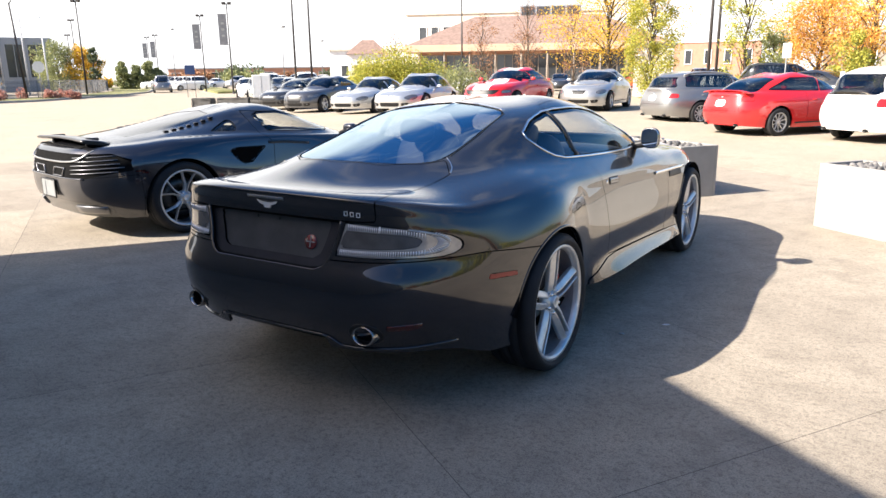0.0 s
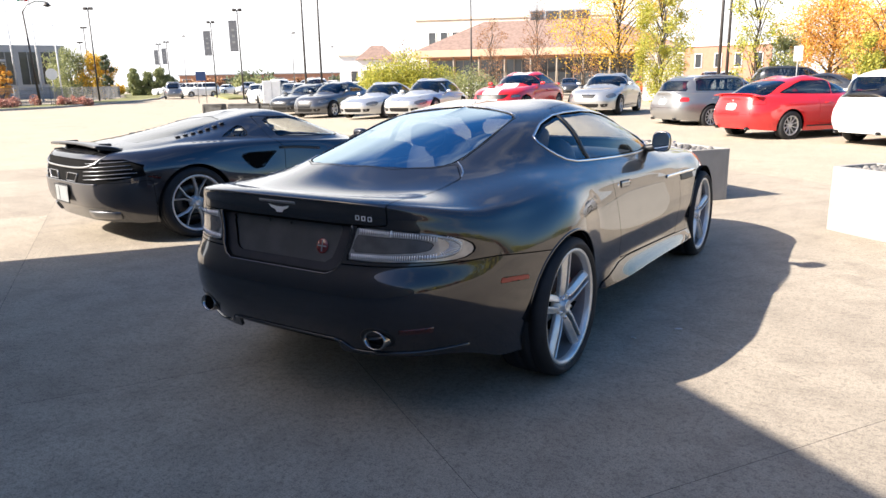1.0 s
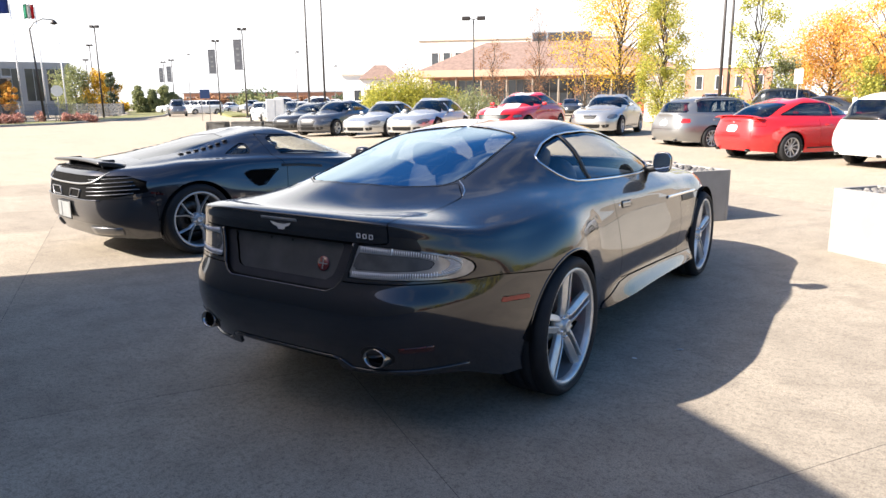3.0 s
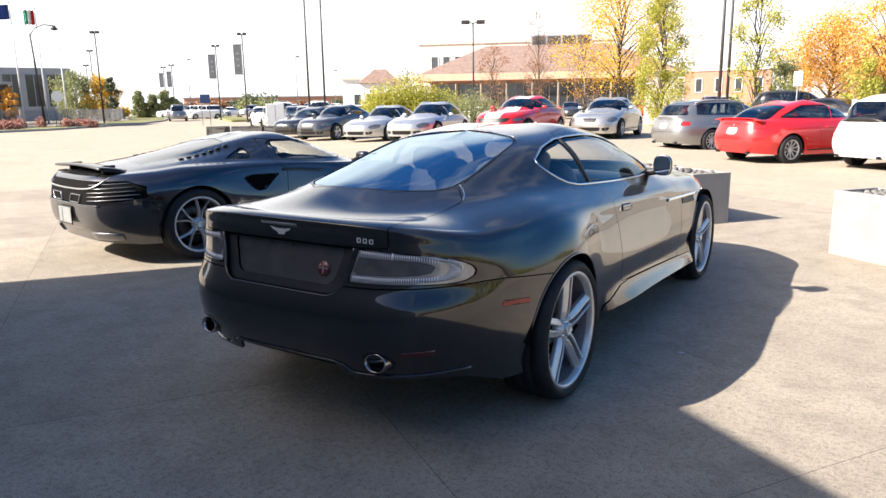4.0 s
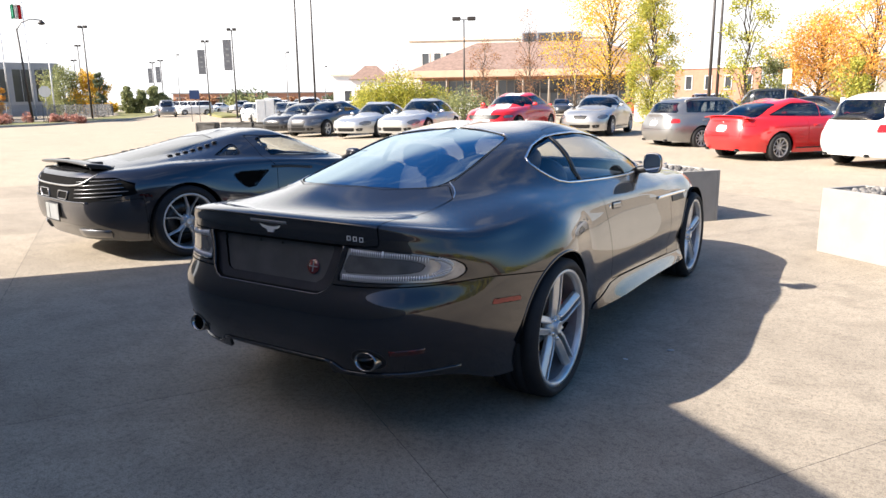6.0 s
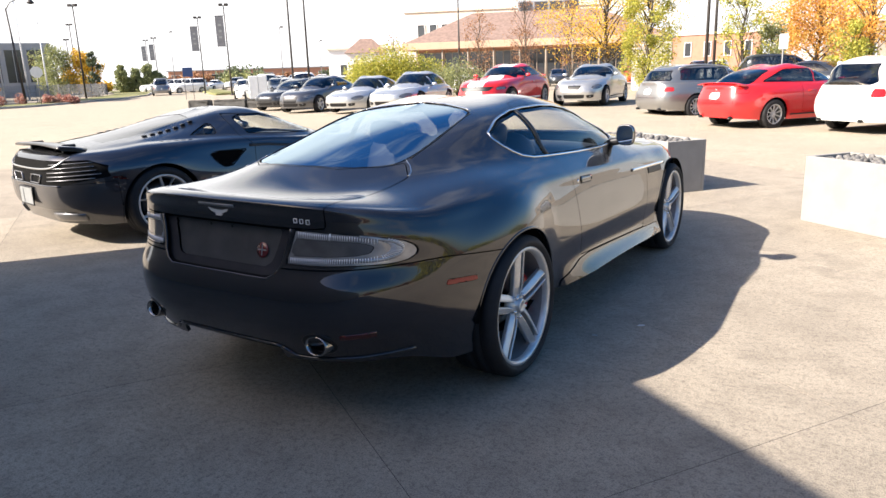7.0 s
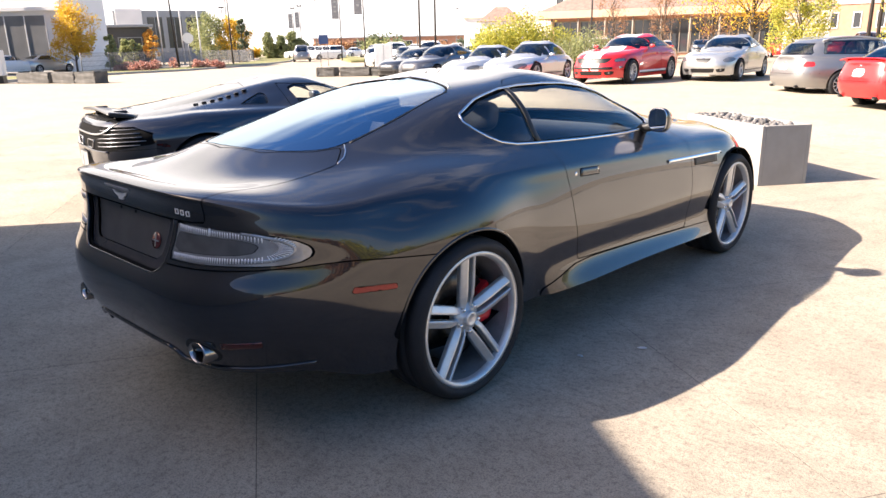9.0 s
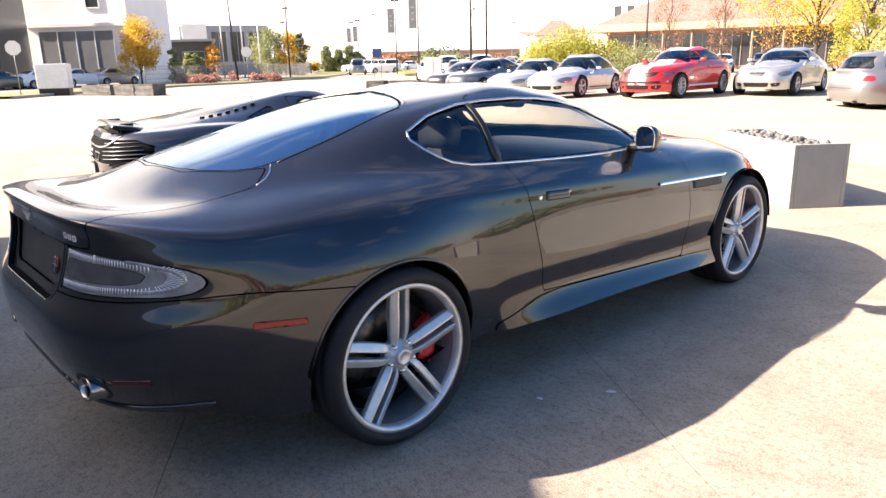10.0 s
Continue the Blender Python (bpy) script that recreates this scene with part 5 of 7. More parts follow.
# ---------- the mid-engined sports car ----------
def sports_spec():
    lv = []
    lv.append((-.78, 3.50, 4.4, 4.0, [(-.8, .86), (0, .93), (1.3, .90), (2.67, .92), (3.5, .84)], [(-.8, .225), (-.5, .20), (0, .19), (2.67, .17), (3.5, .17)]))
    lv.append((-.86, 3.58, 4.8, 4.0, [(-.86, .92), (0, .955), (.6, .94), (1.3, .91), (2.67, .95), (3.5, .84)], [(-.86, .41), (1.3, .36), (2.67, .40), (3.55, .36)]))
    lv.append((-.87, 3.52, 4.8, 3.6, [(-.87, .92), (0, .958), (.6, .935), (1.3, .90), (2.67, .95), (3.5, .80)], [(-.87, .585), (0, .60), (1.3, .54), (2.67, .58), (3.5, .46)]))
    lv.append((-.85, 3.40, 4.6, 3.2, [(-.85, .90), (-.4, .935), (0, .94), (.6, .90), (1.3, .88), (2.67, .91), (3.4, .72)], [(-.85, .73), (0, .74), (1.3, .68), (2.67, .68), (3.4, .52)]))
    lv.append((-.80, 3.25, 4.4, 3.0, [(-.8, .84), (-.4, .86), (0, .87), (.6, .86), (1.3, .85), (2.0, .84), (2.67, .80), (3.25, .6)], [(-.8, .825), (-.3, .84), (0, .86), (.6, .84), (1.3, .80), (2.0, .77), (2.67, .75), (3.25, .58)]))
    lv.append((-.74, 2.65, 3.6, 2.8, [(-.75, .70), (-.3, .70), (0, .70), (.6, .73), (1.3, .755), (1.9, .72), (2.6, .5)], [(-.75, .845), (-.3, .875), (0, .90), (.6, .905), (1.3, .87), (2.0, .82), (2.65, .74)]))
    lv.append((-.15, 2.25, 2.8, 2.8, [(-.15, .46), (.3, .53), (.9, .60), (1.4, .62), (1.9, .56), (2.25, .4)], [(-.15, .94), (.3, .975), (.9, 1.012), (1.4, .998), (1.9, .91), (2.25, .83)]))
    lv.append((.45, 1.75, 2.6, 2.6, [(.45, .36), (.9, .46), (1.3, .48), (1.75, .40)], [(.45, 1.05), (.9, 1.108), (1.3, 1.105), (1.75, 1.01)]))
    lv.append((.9, 1.45, 2, 2, [(.8, 0), (1.5, 0)], [(.8, 1.143), (1.15, 1.158), (1.45, 1.14)]))
    gp = M["gun2"]
    ft = []
    ft.append(("quarter_window", "side", [(.44, .925), (.69, .915), (.73, .935), (.735, 1.005), (.70, 1.02)], 0, .3, M["glass"], .003, .01, -.003, "small clear triangular rear window"))
    ft.append(("side_window", "side", [(1.00, 1.055), (1.10, 1.085), (1.35, 1.08), (1.65, 1.01), (2.02, .865), (1.9, .845), (1.06, .895)], 0, .3, M["glass"], .004, .01, -.003, "clear door window"))
    ft.append(("windscreen", "top", [(-.60, 2.05), (-.42, 1.62), (0, 1.52), (.42, 1.62), (.60, 2.05), (.30, 2.30), (0, 2.36), (-.30, 2.30)], 1, .8, M["glass"], .003, .01, -.003, "clear windscreen"))
    ft.append(("engine_cover", "top", [(-.40, -.30), (-.42, .30), (-.33, .62), (0, .70), (.33, .62), (.42, .30), (.40, -.30)], 0, .8, M["glass_dark"], .003, .01, -.003, "dark glass engine cover"))
    ft.append(("tail_vent", "rear", [(-.86, .64), (-.84, .74), (-.74, .795), (.74, .795), (.84, .74), (.86, .64), (.62, .575), (-.62, .575)], 0, -.3, M["liner"], .0, -.05, -.05, "black tail vent"))
    ft.append(("diffuser", "rear", [(-.74, .1), (-.72, .30), (-.62, .355), (.62, .355), (.72, .30), (.74, .1)], 0, -.4, M["dark2"], .002, .01, -.012, "dark grey rear diffuser"))
    ft.append(("side_intake", "side", [(.50, .745), (.60, .766), (.96, .756), (.86, .69), (.75, .605), (.64, .595), (.56, .66)], 0, .4, M["grey2"], .0, -.02, -.014, "dark side air intake"))
    ft.append(("side_marker", "side", [(-.52, .655), (-.34, .635), (-.31, .60), (-.36, .605)], 0, .4, M["lens_dim"], .001, .004, .001, "dark red side marker"))
    ft.append(("door", "side", [(.90, 1.10), (.94, .89), (1.05, .78), (1.0, .45), (1.1, .28), (2.05, .26), (2.2, .60), (2.12, .84), (1.7, 1.05)], 0, .45, gp, .003, .012, 0, "graphite upward-swinging door"))
    ft.append(("bumper", "side", [(-1.2, .05), (-1.2, .575), (-.40, .60), (-.36, .05)], 0, -1, gp, .002, .012, 0, "graphite rear bumper"))
    return {"levels": lv, "features": ft, "n": 60, "per": 8, "paint": gp, "wheelbase": 2.67, "track": .94, "tyre": .34, "arch": .372, "wheel": "fork", "rim": .266, "tyre_w": .28, "detail": True, "pairs": ()}


sports_car, _, sports_shell = make_car("mid_engine_sports_car", sports_spec(), pose(-4.27, 1.36, 0, 0, 0, -10), "graphite mid-engined sports car with a raised rear wing", "car")


def sports_details():
    sc, tree = sports_car, tree_of(sports_shell)
    for sx in (-1, 1):
        for k in range(5):
            z = .625 + .036 * k
            x1 = .83 - .02 * abs(k - 1)
            part("vent_slat", strip(on_shell(tree, "rear", densify([(sx * .45, z - .008), (sx * x1, z + .012)], .03), 1, -.016), .008, .010), M["grey"], sc, "slim grey vent slat")
        loop = [(sx * .10, .592), (sx * .30, .592), (sx * .345, .665), (sx * .13, .665)]
        part("exhaust_outlet", strip(on_shell(tree, "rear", densify(loop, .02, True), 1, -.02), .009, .02, True), M["grey"], sc, "angular exhaust outlet")
        part("wing_support", box((sx * .40, -.60, .86), (.04, .12, .12), .01), M["black"], sc)
        for k in range(7):
            y0 = .58 - .085 * k
            p, n = on_shell(tree, "top", [(sx * (.455 + .008 * k), y0)], 1)[0]
            part("louvre", strip([(p + Vector((sx * -.03, 0, .004)), n), (p + Vector((sx * .03, -.015, .002)), n)], .045, .006), M["black"], sc, "black engine louvre")
        part("shoulder_scoop", strip(on_shell(tree, "side", densify([(.98, .785), (1.2, .775), (1.5, .74)], .05), sx, .0), .03, .004), M["black"], sc)
        mir = part("door_mirror", ball((sx * .93, 2.04, .87), (.09, .06, .05), None, 20, .7), M["gun2"], sc, "graphite door mirror")
        part("mirror_arm", tube([(sx * .72, 2.06, .80), (sx * .88, 2.05, .86)], .02, 8), M["black"], mir)
        part("seat_back", ball((sx * .34, .95, .66), (.22, .09, .30), pose(0, 0, 0, -18), 20, .6), M["leather"], sc, "dark seat back")
    wing = bmesh.new()
    rows = []
    for k in range(15):
        x = -.56 + .08 * k
        lift = .02 * (1 - (x / .56) ** 2)
        end = .10 * abs(x / .56) ** 6                          # the chord runs out at the tips
        rows.append([wing.verts.new((x, y + end * (y + .745) / .325 * -1, z + lift)) for y, z in ((-.42, .868), (-.55, .893), (-.71, .912), (-.745, .904), (-.74, .888), (-.70, .880), (-.44, .852))])
    for p, q in zip(rows, rows[1:]):
        for j in range(7):
            wing.faces.new((p[j], p[(j + 1) % 7], q[(j + 1) % 7], q[j])).smooth = True
    wing.faces.new(rows[0])
    wing.faces.new(rows[-1][::-1])
    bmesh.ops.recalc_face_normals(wing, faces=wing.faces)
    part("rear_wing", wing, M["carbon"], sc, "raised black carbon rear wing")
    # black block for the shaded void under the wing, bright curved edge below it
    well = [(-.62, .825), (-.56, .752), (-.46, .722), (0, .712), (.46, .722), (.56, .752), (.62, .825)]
    part("tail_edge", strip(on_shell(tree, "rear", densify(smooth_open(well), .03), 1, -.004), .018, .010), M["silver3"], sc, "bright curved edge below the wing")
    part("wing_well", box((0, -.70, .80), (1.0, .10, .10), .02), M["liner"], sc, "black block painted as the shaded void under the wing")
    part("well_panel", box((.12, -.762, .778), (.20, .006, .045), .001, pose(0, 0, 0, 0, -6)), M["bright"], sc, "bright panel in the well")
    for x0, x1 in ((-.70, -.40), (.40, .70)):
        part("diffuser_panel", strip(on_shell(tree, "rear", densify([(x0, .285), (x1, .285)], .05), 1, -.004), .085, .012), M["grey2"], sc, "grey corner panel of the diffuser")
    part("vent_bar", strip(on_shell(tree, "rear", densify([(-.62, .575), (.62, .575)], .04), 1, .0), .016, .006), M["gun2"], sc)
    plate_ = part("number_plate", box((0, -.885, .46), (.30, .012, .15), .004), M["plate"], sc, "dull grey number plate")
    part("plate_mark", box((-.10, -.893, .46), (.08, .004, .13), .001), M["plate"], plate_, "pale bar on the plate")
    part("plate_frame", strip([(Vector((x, -.886, z)), Vector((0, -1, 0))) for x, z in densify([(-.155, .38), (.155, .38), (.155, .54), (-.155, .54)], .05, True)], .014, .006, True), M["black"], plate_)
    part("cabin_floor", box((0, 1.3, .30), (1.4, 1.7, .04), .01), M["leather"], sc)
    part("bulkhead", box((0, .70, .58), (1.2, .06, .46), .02), M["leather"], sc)
    part("dashboard", ball((0, 2.0, .70), (.62, .2, .11), None, 18, .6), M["leather"], sc, "dark dashboard")


sports_details()



# ---------- setting beyond the apron ----------
JOINT_ANGLE = -32.5
JOINT_U = [-0.06 + 1.865 * k for k in range(-6, 6)]
JOINT_V = [-0.40 + 1.87 * k for k in range(-3, 5)]


def ground_z(x, y):
    """The lot rises a little under the row that faces the aisle."""
    s = np.clip((y - 10.5) / 6.5, 0, 1)
    s = s * s * (3 - 2 * s)
    return 0.22 * s * np.exp(-((x + 8.5) / 6.0) ** 2) * np.exp(-np.clip(y - 22, 0, 99) ** 2 / 60)


def axis_steps(lo, hi, fine_lo, fine_hi, fine):
    a = list(np.arange(fine_lo, fine_hi + 1e-6, fine))
    v, step = fine_hi, fine
    while v < hi:
        step *= 1.5
        v += step
        a.append(min(v, hi))
    v, step = fine_lo, fine
    while v > lo:
        step *= 1.5
        v -= step
        a.insert(0, max(v, lo))
    return a


def make_ground():
    xs, ys = axis_steps(-1500, 1500, -30, 12, 1.0), axis_steps(-1500, 1500, -12, 34, 1.0)
    X, Y = np.meshgrid(xs, ys)
    ca, sa = math.cos(radians(JOINT_ANGLE)), math.sin(radians(JOINT_ANGLE))
    U, W = X * ca + Y * sa, -X * sa + Y * ca
    under = (U > JOINT_U[0] - 1.3) & (U < JOINT_U[-1] + 1.3) & (W > JOINT_V[0] - 1.3) & (W < JOINT_V[-1] + 1.3)
    Z = ground_z(X, Y) - 0.012 * under
    V = np.stack([X, Y, Z], 2).reshape(-1, 3)
    n = len(xs)
    F = [(j * n + i, j * n + i + 1, (j + 1) * n + i + 1, (j + 1) * n + i) for j in range(len(ys) - 1) for i in range(n - 1)]
    me = bpy.data.meshes.new("ground")
    me.from_pydata(V.tolist(), [], F)
    me.polygons.foreach_set("use_smooth", np.ones(len(F), bool))
    tagged(part("ground", me, M["lot"]), "pale sunlit concrete lot reaching to the horizon", "ground", kind="structure")


def make_apron():
    """Broom-finished slabs, cut along and across the showroom wall."""
    ap = thing("pavement", pose(0, 0, 0, 0, 0, JOINT_ANGLE), "shaded and sunlit concrete apron of large square slabs", "pavement", "", "structure")
    gap = .0025
    me = {}
    for i, (u0, u1) in enumerate(zip(JOINT_U, JOINT_U[1:])):
        for j, (v0, v1) in enumerate(zip(JOINT_V, JOINT_V[1:])):
            sx, sy = u1 - u0 - gap, v1 - v0 - gap
            key = (round(sx, 3), round(sy, 3))
            if key not in me:
                bm = box((0, 0, -.03), (sx, sy, .06), .001)
                me[key] = bpy.data.meshes.new("slab")
                bm.to_mesh(me[key])
                bm.free()
                me[key].materials.append(M["slab"])
            ob = new("slab", me[key])
            ob.parent = ap
            ob.location = ((u0 + u1) / 2, (v0 + v1) / 2, 0)
    u_lo, u_hi, v_lo, v_hi = JOINT_U[0], JOINT_U[-1], JOINT_V[0], JOINT_V[-1]
    for u in JOINT_U:
        part("joint", box((u, (v_lo + v_hi) / 2, -.0048), (gap + .001, v_hi - v_lo, .008), 0), M["seal"], ap, "dark sealed joint")
    for v in JOINT_V:
        part("joint", box(((u_lo + u_hi) / 2, v, -.0050), (u_hi - u_lo, gap + .001, .008), 0), M["seal"], ap, "dark sealed joint")
    return ap


def concrete(name, base, dark, spec_scale):
    """Rough weathered concrete: blotches, fine speckle and stray pits."""
    m = mat(name, base, 0.88, var=0.0)
    n, l = m.node_tree.nodes, m.node_tree.links
    b = n["Principled BSDF"]
    geo = n.new("ShaderNodeNewGeometry")

    def noise_tex(scale, detail, rough):
        t = n.new("ShaderNodeTexNoise")
        t.inputs["Scale"].default_value = scale
        t.inputs["Detail"].default_value = detail
        t.inputs["Roughness"].default_value = rough
        l.new(geo.outputs["Position"], t.inputs["Vector"])
        return t

    def mix(fac, a, c, lo, hi, amount):
        r = n.new("ShaderNodeMapRange")
        r.inputs["From Min"].default_value = lo
        r.inputs["From Max"].default_value = hi
        r.inputs["To Max"].default_value = amount
        l.new(fac, r.inputs["Value"])
        mx = n.new("ShaderNodeMix")
        mx.data_type = "RGBA"
        l.new(r.outputs["Result"], mx.inputs["Factor"])
        if isinstance(a, tuple):
            mx.inputs["A"].default_value = (*a, 1)
        else:
            l.new(a, mx.inputs["A"])
        mx.inputs["B"].default_value = (*c, 1)
        return mx.outputs["Result"]

    big, mid_, fine = noise_tex(0.55, 5, 0.6), noise_tex(4.5, 6, 0.65), noise_tex(spec_scale, 4, 0.75)
    c = mix(big.outputs["Fac"], base, dark, 0.40, 0.68, 0.55)
    c = mix(mid_.outputs["Fac"], c, dark, 0.45, 0.70, 0.6)
    c = mix(fine.outputs["Fac"], c, tuple(v * 0.30 for v in dark), 0.47, 0.64, 0.58)
    speck = noise_tex(spec_scale * .28, 5, 0.8)
    c = mix(speck.outputs["Fac"], c, tuple(v * 0.40 for v in dark), 0.48, 0.64, 0.56)
    grit, blot = noise_tex(210, 2, 0.6), noise_tex(1.6, 7, 0.7)
    c = mix(blot.outputs["Fac"], c, tuple(v * 0.62 for v in dark), 0.54, 0.72, 0.55)
    c = mix(grit.outputs["Fac"], c, tuple(min(.7, v * 1.7) for v in base), 0.68, 0.76, 0.6)
    oi = n.new("ShaderNodeObjectInfo")
    tone = n.new("ShaderNodeMapRange")
    tone.inputs["To Min"].default_value = 0.90
    tone.inputs["To Max"].default_value = 1.08
    l.new(oi.outputs["Random"], tone.inputs["Value"])
    hsv = n.new("ShaderNodeHueSaturation")
    l.new(tone.outputs["Result"], hsv.inputs["Value"])
    l.new(c, hsv.inputs["Color"])
    l.new(hsv.outputs["Color"], b.inputs["Base Color"])
    bp = n.new("ShaderNodeBump")
    bp.inputs["Strength"].default_value = 0.6
    bp.inputs["Distance"].default_value = 0.006
    l.new(fine.outputs["Fac"], bp.inputs["Height"])
    l.new(bp.outputs["Normal"], b.inputs["Normal"])
    return m


M["seal"] = mat("joint_sealant", (0.05, 0.045, 0.04), 0.9, var=0.3, scale=4)
M["slab"] = concrete("slab_concrete", (0.405, 0.347, 0.268), (0.25, 0.213, 0.166), 130)
M["lot"] = concrete("lot_concrete", (0.44, 0.372, 0.28), (0.34, 0.288, 0.216), 100)
make_ground()
make_apron()

# unseen wall, set to throw the apron's shade; its tan tone bounces light back
FACADE_H = 3.5
CORNER = Vector((-1.97, 2.53, 0)) + Vector((SUN_WAY.x, SUN_WAY.y, 0)) / SUN_WAY.z * FACADE_H       # foot of the facade's corner
WALL_ANGLE = math.degrees(math.atan2(-.57, .82))
M["facade"] = mat("tan_bounce_wall", (0.24, 0.215, 0.185), 0.40, spec=0.5, var=0.25, scale=.3)
wall = part("wall_dealership", box((20, -.04, FACADE_H / 2), (40, .08, FACADE_H), 0), M["facade"])
wall.matrix_world = pose(CORNER.x, CORNER.y, 0, 0, 0, WALL_ANGLE)
tagged(wall, "unseen plain tan facade that shades the apron", "building", kind="structure")

M["planter"] = mat("planter_concrete", (0.30, 0.287, 0.265), 0.8, var=0.12, scale=5, bump=0.15, bump_scale=60)
M["stones"] = mat("river_stones", (0.20, 0.19, 0.18), 0.7, var=0.6, scale=9)


def make_planter(x, y, label, seed):
    """A concrete trough, 1.48 x 0.54 x 0.6 m, open at the top and filled with stones; its near right corner stands at x, y."""
    t = thing("planter", pose(x, y, 0, 0, 0, -36.9), label, "planter", "concrete planters")
    L, W, H, k = 1.48, .54, .60, .04
    for c, s in (((-L / 2, k / 2, H / 2), (L, k, H)), ((-L / 2, W - k / 2, H / 2), (L, k, H)), ((-k / 2, W / 2, H / 2), (k, W - 2 * k - .002, H)), ((-L + k / 2, W / 2, H / 2), (k, W - 2 * k - .002, H))):
        part("trough_wall", box(c, s, .005), M["planter"], t)
    part("soil", box((-L / 2, W / 2, .25), (L - 2 * k, W - 2 * k, .5), 0), M["liner"], t)
    rnd = random.Random(seed)
    bm = bmesh.new()
    for i in range(260):
        join(bm, ball((-rnd.uniform(.07, L - .07), rnd.uniform(.07, W - .07), .525 + rnd.uniform(0, .06)), [rnd.uniform(.018, .042) for _ in range(3)], pose(0, 0, 0, rnd.uniform(0, 90), rnd.uniform(0, 90)), 6))
    part("gravel", bm, M["stones"], t, "loose grey river stones")["kind"] = "stuff"
    return t


make_planter(.21, 5.19, "long grey concrete planter filled with river stones", 4)
make_planter(2.88, 3.40, "long pale concrete planter beside the driveway", 9)

# ---------- plants ----------
def leaf_mat(name, c1, c2, c3):
    m = bpy.data.materials.new(name)
    m.use_nodes = True
    n, l = m.node_tree.nodes, m.node_tree.links
    b = n["Principled BSDF"]
    b.inputs["Roughness"].default_value = 0.6
    g = n.new("ShaderNodeNewGeometry")
    r = n.new("ShaderNodeValToRGB")
    r.color_ramp.elements[0].color = (*c1, 1)
    r.color_ramp.elements[1].color = (*c3, 1)
    e = r.color_ramp.elements.new(0.5)
    e.color = (*c2, 1)
    l.new(g.outputs["Random Per Island"], r.inputs["Fac"])
    l.new(r.outputs["Color"], b.inputs["Base Color"])
    tr = n.new("ShaderNodeBsdfTranslucent")
    l.new(r.outputs["Color"], tr.inputs["Color"])
    mx = n.new("ShaderNodeMixShader")
    mx.inputs["Fac"].default_value = 0.4
    l.new(b.outputs["BSDF"], mx.inputs[1])
    l.new(tr.outputs["BSDF"], mx.inputs[2])
    l.new(mx.outputs["Shader"], n["Material Output"].inputs["Surface"])
    return m


M["bark"] = mat("bark", (0.10, 0.08, 0.06), 0.9, var=0.4, scale=12, bump=0.5, bump_scale=30)
M["yellow_leaf"] = leaf_mat("yellow_leaves", (0.62, 0.40, 0.04), (0.75, 0.52, 0.06), (0.55, 0.28, 0.03))
M["orange_leaf"] = leaf_mat("orange_leaves", (0.78, 0.42, 0.08), (0.85, 0.55, 0.14), (0.66, 0.28, 0.05))
M["lime_leaf"] = leaf_mat("yellow_green_leaves", (0.34, 0.36, 0.06), (0.55, 0.48, 0.08), (0.16, 0.22, 0.04))
M["green_leaf"] = leaf_mat("green_leaves", (0.24, 0.27, 0.12), (0.34, 0.35, 0.15), (0.16, 0.19, 0.085))
M["rust_leaf"] = leaf_mat("rust_leaves", (0.30, 0.14, 0.08), (0.42, 0.24, 0.12), (0.20, 0.08, 0.05))
M["red_leaf"] = leaf_mat("red_leaves", (0.44, 0.20, 0.16), (0.50, 0.28, 0.22), (0.34, 0.13, 0.10))
# greens lightened to put the pale distance haze into the colour
M["pine_leaf"] = leaf_mat("dark_conifer", (0.12, 0.15, 0.08), (0.16, 0.19, 0.10), (0.08, 0.10, 0.055))


def leaves(name, centres, spread, count, size, seed):
    """Many small folded leaves scattered round clump centres."""
    rng = np.random.default_rng(seed)
    c = np.array(centres, float)
    k = rng.integers(0, len(c), count)
    d = rng.normal(size=(count, 3))
    d /= np.linalg.norm(d, axis=1)[:, None]
    p = c[k, :3] + d * (rng.random(count) ** 0.45)[:, None] * (c[k, 3:4] * spread)
    a = rng.normal(size=(count, 3))
    a /= np.linalg.norm(a, axis=1)[:, None]
    b = np.cross(a, rng.normal(size=(count, 3)))
    b /= np.linalg.norm(b, axis=1)[:, None]
    nrm = np.cross(a, b)
    s = (size * rng.uniform(.6, 1.3, count))[:, None]
    V = np.stack([p - a * s, p + b * s * .55 + nrm * s * .15, p + a * s, p - b * s * .55 + nrm * s * .15], 1).reshape(-1, 3)
    i = np.arange(count) * 4
    F = np.concatenate([np.stack([i, i + 1, i + 2], 1), np.stack([i, i + 2, i + 3], 1)])
    me = bpy.data.meshes.new(name)
    me.from_pydata(V.tolist(), [], F.tolist())
    return me


